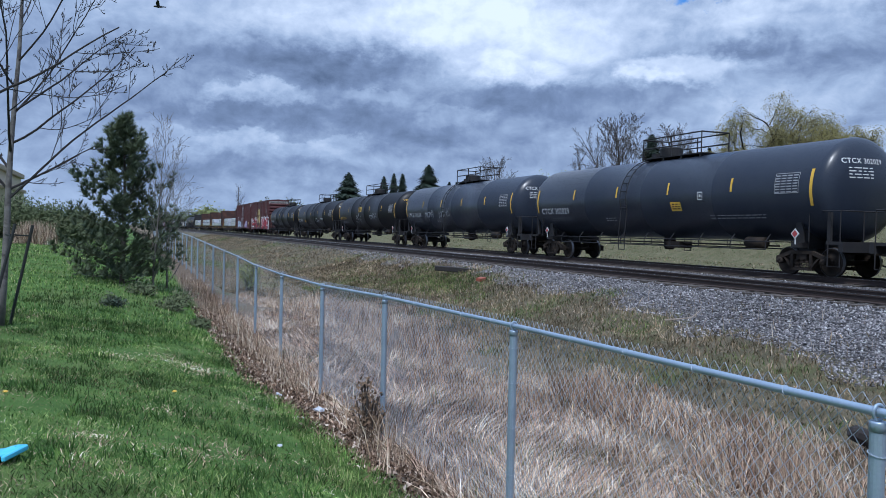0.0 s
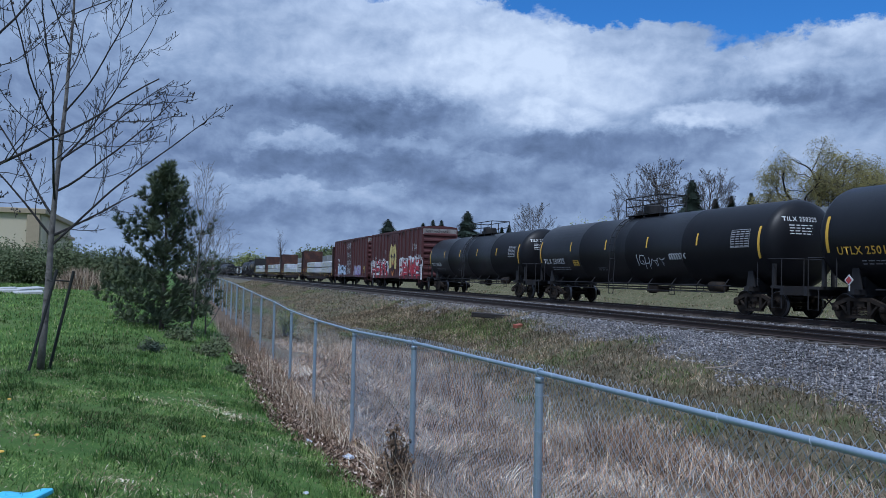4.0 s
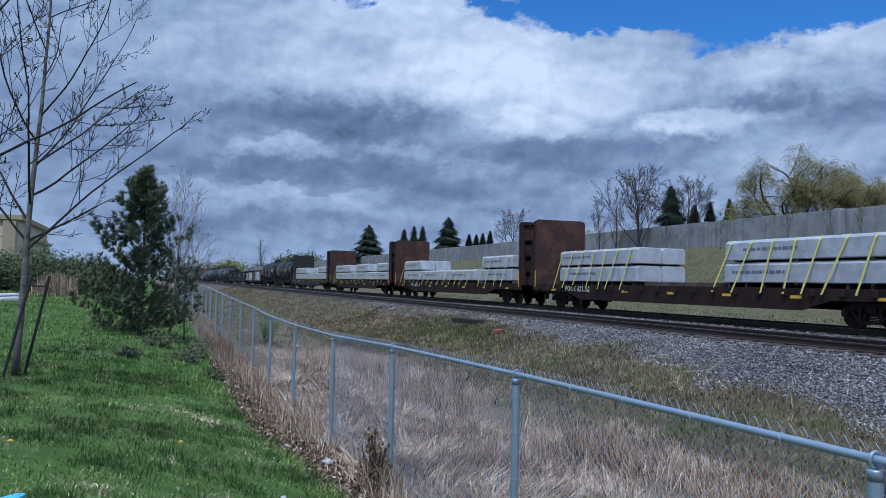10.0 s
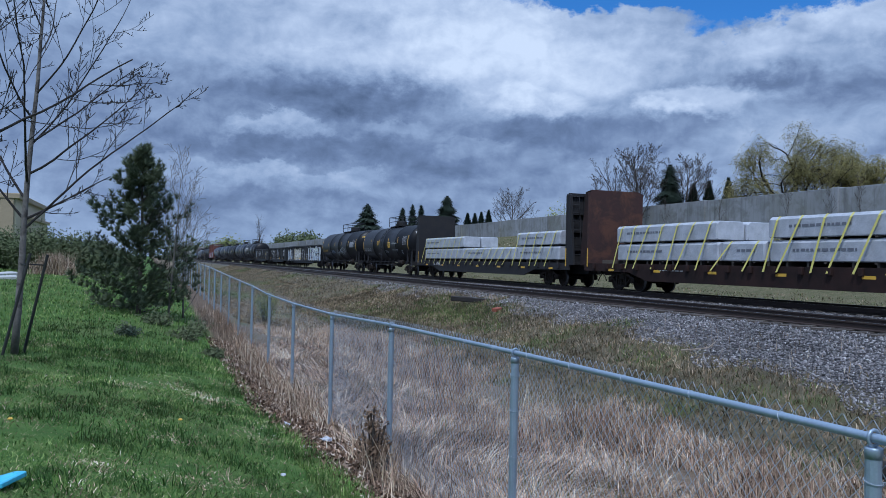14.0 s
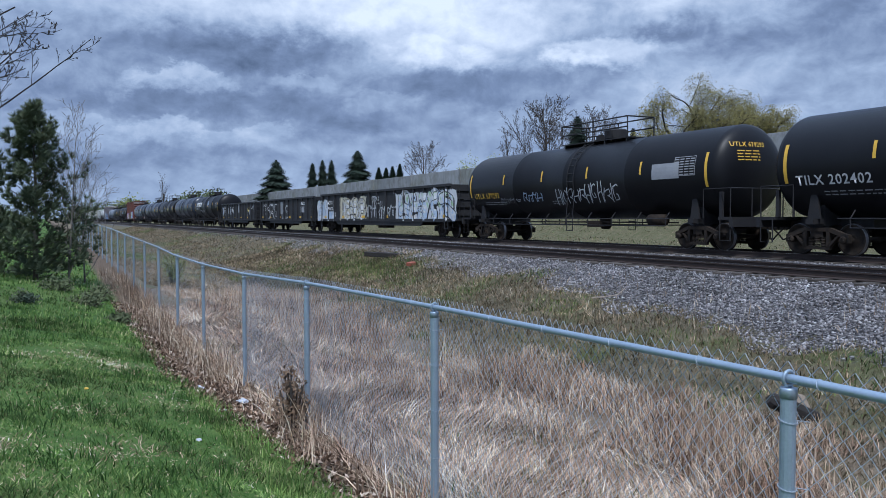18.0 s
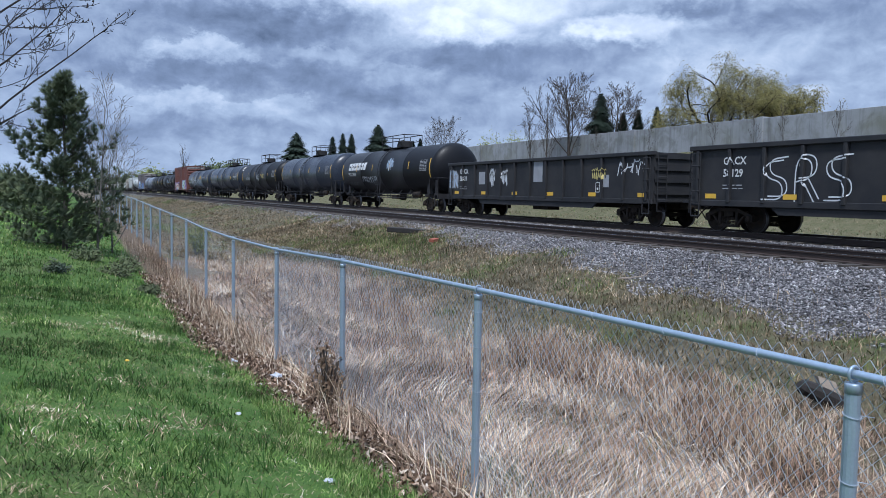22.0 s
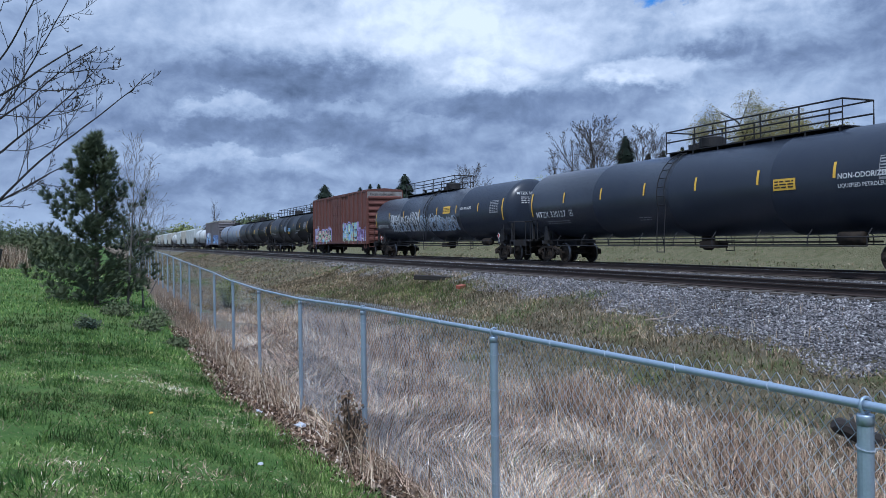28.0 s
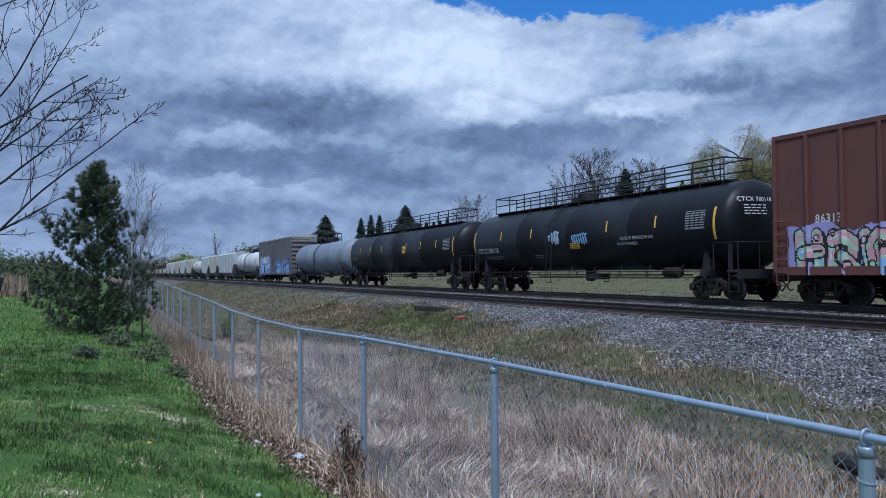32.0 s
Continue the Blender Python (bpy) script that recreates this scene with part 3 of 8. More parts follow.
def sideframe_mesh():
    bm = bmesh.new()
    x0, x1 = -0.07, 0.07
    prism(bm, [(-1.06, 0.50), (-1.06, 0.60), (-0.86, 0.655), (-0.45, 0.80), (0.45, 0.80), (0.86, 0.655), (1.06, 0.60), (1.06, 0.50), (0.80, 0.545), (0.40, 0.69), (-0.40, 0.69), (-0.80, 0.545)], x0, x1)
    for e in (-1, 1):
        prism(bm, [(e * 0.74, 0.56), (e * 0.66, 0.56), (e * 0.36, 0.27), (e * 0.40, 0.20)], x0, x1)
        prism(bm, [(e * 0.44, 0.72), (e * 0.33, 0.72), (e * 0.33, 0.22), (e * 0.44, 0.22)], x0, x1)
        prism(bm, [(e * 1.06, 0.52), (e * 1.06, 0.37), (e * 1.00, 0.37), (e * 1.00, 0.52)], x0, x1)
    prism(bm, [(-0.44, 0.17), (0.44, 0.17), (0.44, 0.25), (-0.44, 0.25)], x0, x1)
    bmesh.ops.recalc_face_normals(bm, faces=list(bm.faces))
    return bm


def spring_mesh():
    bm = bmesh.new()
    for y in (-0.21, 0.0, 0.21):
        for k in range(6):
            lathe(bm, [(0.255 + k * 0.045, 0.075), (0.275 + k * 0.045, 0.088), (0.290 + k * 0.045, 0.075)], "z", 8, (0, y, 0))
    return bm


def bolster_mesh():
    bm = bmesh.new()
    box(bm, -1.14, -0.20, 0.53, 1.14, 0.20, 0.70)
    box(bm, -0.35, -0.22, 0.70, 0.35, 0.22, 0.86)
    for y in (-0.42, 0.42):
        box(bm, -0.85, y - 0.06, 0.40, 0.85, y + 0.06, 0.52)
    return bm


WHEELS = []


def add_truck(car, y):
    truck = shared("truck", "bolster", bolster_mesh, M["running_gear"], car, pose(0, y, 0))
    for s in (-1, 1):
        shared("sideframe", "sideframe", sideframe_mesh, M["running_gear"], truck, pose(s * 1.10, 0, 0))
        shared("spring_group", "springs", spring_mesh, M["running_gear"], truck, pose(s * 1.10, 0, 0))
    for e in (-0.89, 0.89):
        w = shared("wheelset", "wheelset", wheelset_mesh, [M["running_gear"], M["wheel_tread"]], truck, pose(0, e, WHEEL_R), "dark steel wheels with a bright worn tread", True)
        WHEELS.append((w, e, car))


def coupler_mesh():
    bm = bmesh.new()
    box(bm, -0.16, -0.75, 0.72, 0.16, 0.25, 0.98)
    box(bm, -0.09, 0.2, 0.77, 0.09, 0.55, 0.93)
    prism(bm, [(0.50, 0.70), (0.86, 0.70), (0.86, 1.00), (0.50, 1.00)], -0.17, 0.10)
    tube(bm, [(-0.28, 0.1, 0.80), (-0.34, 0.35, 0.55), (-0.25, 0.6, 0.38), (-0.12, 0.85, 0.42)], 0.025, 6)
    return bm


def add_ends(car, half):
    """Couplers with their hoses at both ends."""
    for s in (-1, 1):
        shared("coupler", "coupler", coupler_mesh, M["running_gear"], car, pose(0, s * (half - 0.62), 0, 0, 0, 0 if s > 0 else 180))


# decals: painted marks that lie on a car's side. a skin turns (along, up, lift) into a place.
def flat_skin(side_x, ribs=(), rib_half=0.06, rib_depth=0.0):
    def skin(u, v, lift):
        d = rib_depth if any(abs(u - r) < rib_half for r in ribs) else 0.0
        return (-side_x - d - lift, -u, v)
    return skin


def round_skin(r, zc):
    def skin(u, v, lift):
        a = (v - zc) / r
        return (-(r + lift) * math.cos(a), -u, zc + (r + lift) * math.sin(a))
    return skin


def head_skin(r, zc, tl):
    """The domed end that faces the way the train runs; u across, v up."""
    def skin(u, v, lift):
        q = math.sqrt(max(0.0, 1 - (u * u + (v - zc) ** 2) / (r * r)))
        return (u, -(tl - 0.62) - 0.62 * q - lift, v)
    return skin


def patch(bm, skin, u0, v0, u1, v1, lift=0.008, mat=0, shear=0.0, cells=None):
    """A rectangle of paint."""
    nu = max(1, int(abs(u1 - u0) / 0.25)) if cells is None else cells
    nv = max(1, int(abs(v1 - v0) / 0.12))
    grid = [[bm.verts.new(skin(u0 + (u1 - u0) * i / nu + shear * j / nv, v0 + (v1 - v0) * j / nv, lift)) for i in range(nu + 1)] for j in range(nv + 1)]
    for j in range(nv):
        for i in range(nu):
            f = bm.faces.new((grid[j][i], grid[j][i + 1], grid[j + 1][i + 1], grid[j + 1][i]))
            f.material_index = mat


def stroke(bm, skin, pts, width, lift, mat=0, step=0.09):
    """A painted line of some width through (along, up) points."""
    dense = []
    for a, b in zip(pts, pts[1:]):
        n = max(1, int(math.dist(a, b) / step))
        dense += [(a[0] + (b[0] - a[0]) * i / n, a[1] + (b[1] - a[1]) * i / n) for i in range(n)]
    dense.append(pts[-1])
    prev = None
    for i, p in enumerate(dense):
        a, b = dense[max(i - 1, 0)], dense[min(i + 1, len(dense) - 1)]
        dx, dy = b[0] - a[0], b[1] - a[1]
        d = math.hypot(dx, dy) or 1.0
        nx, ny = -dy / d * width / 2, dx / d * width / 2
        pair = (bm.verts.new(skin(p[0] + nx, p[1] + ny, lift)), bm.verts.new(skin(p[0] - nx, p[1] - ny, lift)))
        if prev:
            f = bm.faces.new((prev[0], prev[1], pair[1], pair[0]))
            f.material_index = mat
        prev = pair


def lettering(car, skin, text, u, v, size, mat, spacing=1.0, bold=0.0, name="lettering"):
    """Words in the built-in font, bent onto the side; u, v: the lower left corner."""
    cu = bpy.data.curves.new("text", "FONT")
    cu.body, cu.size, cu.space_character, cu.offset, cu.resolution_u = text, size * 1.37, spacing, bold, 2
    ob = bpy.data.objects.new("text", cu)
    scene.collection.objects.link(ob)
    me = bpy.data.meshes.new_from_object(ob.evaluated_get(bpy.context.evaluated_depsgraph_get()))
    bpy.data.objects.remove(ob)
    bpy.data.curves.remove(cu)
    for w in me.vertices:
        w.co = skin(u + w.co.x, v + w.co.y, 0.010)
    me.name = name
    me.materials.clear()
    return mesh_part(name, me, mat, car)


def bars(bm, skin, u, v, width, lines, height=0.034, gap=0.11, seed=1, mat=0):
    """Lines of writing too small to read."""
    rng = random.Random(seed)
    for k in range(lines):
        x = u
        while x < u + width:
            w = rng.uniform(0.10, 0.28)
            patch(bm, skin, x, v - k * gap, min(x + w, u + width), v - k * gap + height, 0.008, mat, cells=1)
            x += w + rng.uniform(0.04, 0.08)


def stencil(car, skin, u, v, width, lines, seed=1, mat=None):
    bm = bmesh.new()
    bars(bm, skin, u, v, width, lines, seed=seed)
    tagged(part("stencil_lines", bm, mat or M["stencil_grey"], car), kind="stuff")


def data_panel(car, skin, u, v, w=1.0, h=0.62):
    bm = bmesh.new()
    rows = 7
    for r in range(rows):
        for c in range(4):
            patch(bm, skin, u + c * w / 4, v + r * h / rows, u + (c + 0.78) * w / 4, v + (r + 0.42) * h / rows, 0.008, cells=1)
    for a, b, c, d in ((-0.03, -0.03, w, -0.01), (-0.03, h + 0.0, w, h + 0.02), (-0.03, -0.01, -0.01, h), (w - 0.02, -0.01, w, h)):
        patch(bm, skin, u + a, v + b, u + c, v + d, 0.008, cells=1)
    tagged(part("data_panel", bm, M["stencil_grey"], car, "white stencilled data table"), kind="stuff")


PAINT = {}


def paint(name, colour):
    if name not in PAINT:
        PAINT[name] = material("spray_" + name, colour, 0.55, second=tuple(c * 0.7 for c in colour), scale=2.0, amount=0.6, fine_amount=0.1)
    return PAINT[name]


SPRAY = {"black": (0.012, 0.012, 0.016), "white": (0.62, 0.64, 0.66), "ice": (0.42, 0.52, 0.66), "blue": (0.10, 0.18, 0.48), "sky": (0.26, 0.46, 0.72), "lilac": (0.36, 0.33, 0.58), "pink": (0.66, 0.33, 0.36), "red": (0.36, 0.035, 0.055), "orange": (0.62, 0.24, 0.06), "yellow": (0.60, 0.50, 0.18), "green": (0.16, 0.40, 0.16), "mint": (0.42, 0.58, 0.38), "purple": (0.20, 0.12, 0.30), "grey": (0.30, 0.31, 0.33), "cream": (0.50, 0.47, 0.36)}
def glyph_for(rng):
    """A few bent strokes that make no letter: an upright, a bow beside it, a foot."""
    lines = []
    x = rng.uniform(0.10, 0.25)
    lines.append([(x + rng.uniform(-0.1, 0.1), 0.0), (x, 0.5), (x + rng.uniform(-0.08, 0.12), 1.0)])
    kind = rng.choice(("bow", "hook", "slant", "double"))
    a = rng.uniform(0, 0.3)
    if kind == "bow":
        lines.append([(0.2, 0.95 - a), (0.55, 1.0), (0.88, 0.8), (0.82, 0.5 - a / 2), (0.45, 0.42)])
        lines.append([(0.5, 0.45), (0.95, rng.uniform(0.0, 0.1))])
    elif kind == "hook":
        lines.append([(0.92, 0.85), (0.6, 1.0), (0.35, 0.7), (0.4, 0.25), (0.7, 0.02), (0.95, 0.3), (0.7, 0.45)])
    elif kind == "slant":
        lines.append([(0.3, 1.0), (0.6, 0.4 + a), (0.92, 1.0)])
        lines.append([(0.62, 0.55), (0.85, 0.2), (0.8, 0.0)])
    else:
        lines.append([(0.8, 0.0), (0.85, 0.5), (0.72, 1.0)])
        lines.append([(0.2, 0.3 + a), (0.55, 0.55), (0.85, 0.35 + a)])
    return lines


LETTERS = {
    "H": [[(0.12, 0), (0.12, 1)], [(0.88, 0), (0.88, 1)], [(0.12, 0.5), (0.88, 0.5)]],
    "E": [[(0.9, 1), (0.15, 1), (0.15, 0), (0.92, 0)], [(0.15, 0.52), (0.75, 0.52)]],
    "R": [[(0.15, 0), (0.15, 1), (0.75, 0.95), (0.85, 0.7), (0.7, 0.5), (0.15, 0.45)], [(0.5, 0.45), (0.95, 0)]],
    "B": [[(0.15, 0), (0.15, 1), (0.72, 0.95), (0.8, 0.72), (0.6, 0.53), (0.15, 0.52)], [(0.6, 0.53), (0.9, 0.3), (0.8, 0.03), (0.15, 0)]],
    "K": [[(0.85, 0), (0.85, 1)], [(0.1, 1), (0.8, 0.5), (0.08, 0)]],
    "A": [[(0.05, 0), (0.5, 1), (0.95, 0)], [(0.25, 0.32), (0.75, 0.32)]],
    "M": [[(0.06, 0), (0.14, 1), (0.5, 0.35), (0.86, 1), (0.94, 0)]],
    "S": [[(0.92, 0.95), (0.1, 0.9), (0.15, 0.55), (0.88, 0.45), (0.9, 0.05), (0.05, 0.05)]],
    "G": [[(0.9, 0.85), (0.45, 1), (0.08, 0.6), (0.2, 0.1), (0.7, 0.0), (0.9, 0.4), (0.55, 0.42)]],
}


def near_line(u, v, pts):
    """Distance from each cell to a bent line."""
    best = np.full(u.shape, 1e9)
    for (ax, az), (bx, bz) in zip(pts, pts[1:]):
        ex, ez = bx - ax, bz - az
        k = np.clip(((u - ax) * ex + (v - az) * ez) / (ex * ex + ez * ez + 1e-9), 0, 1)
        best = np.minimum(best, np.hypot(u - ax - k * ex, v - az - k * ez))
    return best


def lumpy(x, y, seed):
    """A smooth uneven field between about -1 and 1."""
    a = seed * 1.7
    return 0.4 * np.sin(1.9 * x + a) * np.cos(2.7 * y + 2 * a) + 0.35 * np.sin(4.3 * x - 1.3 * y + 3 * a) + 0.25 * np.sin(7.1 * y + 6.3 * x + 5 * a)


def graffiti(car, skin, u0, v0, u1, v1, count, fills, outline="black", halo=None, seed=1, thick=0.20, wild=0.12, cell=0.04, word=None):
    """Sprayed letters that no one can read: fat bent strokes with outlines, drifting colours, shines and a cloud behind."""
    rng = random.Random(seed)
    names = list(dict.fromkeys([*fills, outline, "white"] + ([halo] if halo else [])))
    slot = {n: i for i, n in enumerate(names)}
    W, H = (u1 - u0) / count, v1 - v0
    pad = 0.62 if halo else 0.12
    us, vs = np.arange(u0 - pad, u1 + pad, cell), np.arange(max(v0 - 0.06, 0.86), v1 + pad, cell)
    u, v = np.meshgrid(us[:-1] + cell / 2, vs[:-1] + cell / 2, indexing="ij")
    tone = np.full(u.shape, -1)
    if halo:
        cloud = (v < v1 + 0.20 + 0.22 * lumpy(u * 0.7, v * 0.2, seed) + 0.05 * lumpy(u * 2.2, v, seed + 3)) & (u > u0 - 0.30 + 0.14 * lumpy(v * 1.2, u * 0, seed + 1)) & (u < u1 + 0.30 + 0.14 * lumpy(v * 1.2, u * 0, seed + 2))
        tone[cloud] = slot[halo]
    w = thick * min(W, H * 0.8) * 0.62
    edge = 0.055 if w > 0.16 else 0.04
    drift = (len(fills) * (0.5 + 0.42 * lumpy(u * 1.9, v * 2.0, seed + 5) + 0.35 * (v - v0) / H - 0.17)).astype(int) % len(fills)
    fill_of = np.array([slot[n] for n in fills])[drift]
    lines = []
    for k in range(count):
        top, low = v1 - rng.uniform(0, wild) * H, v0 + rng.uniform(0, wild) * H
        lean = rng.uniform(-0.15, 0.2) * W
        for line in LETTERS[word[k]] if word else glyph_for(rng):
            lines.append([(u0 + (k + 0.04 + 0.92 * p[0]) * W + lean * (p[1] - 0.5), low + (top - low) * p[1]) for p in line])
    dists = [near_line(u, v, pts) for pts in lines]
    body = np.min(dists, axis=0)
    deep = near_line(u - 0.09, v + 0.08, lines[0])
    for pts in lines[1:]:
        deep = np.minimum(deep, near_line(u - 0.09, v + 0.08, pts))
    tone[deep < w + edge] = slot[outline]
    for pts, d in zip(lines, dists):
        tone[d < w + edge] = slot[outline]
        inside = d < w
        tone[inside] = fill_of[inside]
        shine = [(a - 0.45 * w, b + 0.2 * w) for a, b in pts[:3]]
        if w > 0.14 and outline != "white" and rng.random() < 0.5:
            tone[inside & (near_line(u, v, shine) < 0.028)] = slot["white"]
        if rng.random() < 0.7:
            tone[inside & (near_line(u, v, [(a + 0.4 * w, b) for a, b in pts[1:4]]) < 0.022)] = slot[outline]
    for k in range(count * 2):
        cu, cv, r = rng.uniform(u0, u1), rng.uniform(v0, v1), rng.uniform(0.05, 0.13)
        ring = np.abs(np.hypot(u - cu, v - cv) - r) < 0.026
        tone[ring & (body < w)] = slot[outline]
    tone[(v < v0 - 0.05 + 0.04 * lumpy(u * 3, v, 2))] = -1
    keep = np.argwhere(tone >= 0)
    ni = len(us)
    nj = len(vs)
    used = {}
    verts, faces, mats = [], [], []
    for i, j in keep:
        f = []
        for a, b in ((i, j), (i + 1, j), (i + 1, j + 1), (i, j + 1)):
            if (a, b) not in used:
                used[(a, b)] = len(verts)
                verts.append(tuple(skin(us[a], vs[b], 0.006)))
            f.append(used[(a, b)])
        faces.append(f)
        mats.append(tone[i, j])
    me = quick_mesh("graffiti", verts, faces)
    for n in names:
        me.materials.append(paint(n, SPRAY[n]))
    me.polygons.foreach_set("material_index", np.array(mats, np.int32))
    return mesh_part("graffiti", me, None, car, "sprayed graffiti letters")


def scribble(car, skin, u0, v0, u1, v1, colour="white", seed=1, width=0.04, loops=7):
    """A tag: outlined bubbles where it is wide, else one thin looping line."""
    rng = random.Random(seed)
    if u1 - u0 > 1.4:
        bm = bmesh.new()
        n = max(4, int((u1 - u0) / 0.42))
        for k in range(n):
            low, high = v0 + rng.uniform(0, 0.25) * (v1 - v0), v1 - rng.uniform(0, 0.35) * (v1 - v0)
            w = (u1 - u0) / n * rng.uniform(1.0, 1.5)
            for line in glyph_for(rng):
                pts = [(u0 + (u1 - u0) * k / n + p[0] * w + 0.12 * p[1], low + (high - low) * p[1]) for p in line]
                bow = [tuple((a + b) / 2 + rng.uniform(-0.04, 0.04) for a, b in zip(p, q)) for p, q in zip(pts, pts[1:])]
                stroke(bm, skin, [pts[0], *bow, pts[-1]], width, 0.008, 0, 0.08)
        part("graffiti_tag", bm, paint(colour, SPRAY[colour]), car, "thin sprayed tag")
        return
    pts = []
    swell = [rng.uniform(0.3, 1.0) for k in range(loops + 1)]
    for q in range(loops * 9 + 1):
        k = q / 9
        a = swell[min(int(k), loops)]
        pts.append((u0 + (u1 - u0) * (k / loops + 0.5 / loops * math.sin(2 * math.pi * k)), (v0 + v1) / 2 + (v1 - v0) / 2 * a * math.cos(2 * math.pi * k + swell[0])))
    bm = bmesh.new()
    stroke(bm, skin, pts, width, 0.008, 0, 0.08)
    part("graffiti_tag", bm, paint(colour, SPRAY[colour]), car, "thin sprayed tag")


def outlined(car, skin, word, u0, v0, u1, v1, colour="white", width=0.045):
    """Large hollow letters drawn as a pair of thin lines."""
    bm = bmesh.new()
    w, h = (u1 - u0) / len(word), v1 - v0
    for k, c in enumerate(word):
        for line in LETTERS[c]:
            for k2 in range(3):
                line = [line[0]] + [(a[0] + (b[0] - a[0]) * q, a[1] + (b[1] - a[1]) * q) for a, b in zip(line, line[1:]) for q in (0.25, 0.75)] + [line[-1]]
            for off in (-0.085, 0.085):
                stroke(bm, skin, [(u0 + (k + 0.1 + 0.78 * x) * w + off, v0 + y * h + 0.6 * off) for x, y in line], width, 0.008)
    part("graffiti_letters", bm, paint(colour, SPRAY[colour]), car, "hollow sprayed letters")


def rail_bar(car, name, lines, r=0.022, mat=None):
    bm = bmesh.new()
    for pts in lines:
        tube(bm, pts, r, 6)
    return part(name, bm, mat or M["flat_black"], car)


def ladder(car, x, y0, y1, z0, z1, mat=None, name="ladder", lean=0.0):
    """Two stiles and rungs in the plane of the side."""
    lines = [[(x, y, z0), (x + lean, y, z1)] for y in (y0, y1)]
    n = max(2, int((z1 - z0) / 0.38))
    lines += [[(x + lean * k / n, y0, z0 + (z1 - z0) * k / n), (x + lean * k / n, y1, z0 + (z1 - z0) * k / n)] for k in range(n + 1)]
    return rail_bar(car, name, lines, 0.02, mat)


def end_ladder(car, y, x0, x1, z0, z1, mat=None):
    lines = [[(x, y, z0), (x, y, z1)] for x in (x0, x1)]
    n = max(2, int((z1 - z0) / 0.40))
    lines += [[(x0, y, z0 + (z1 - z0) * k / n), (x1, y, z0 + (z1 - z0) * k / n)] for k in range(n + 1)]
    return rail_bar(car, "end_ladder", lines, 0.02, mat)


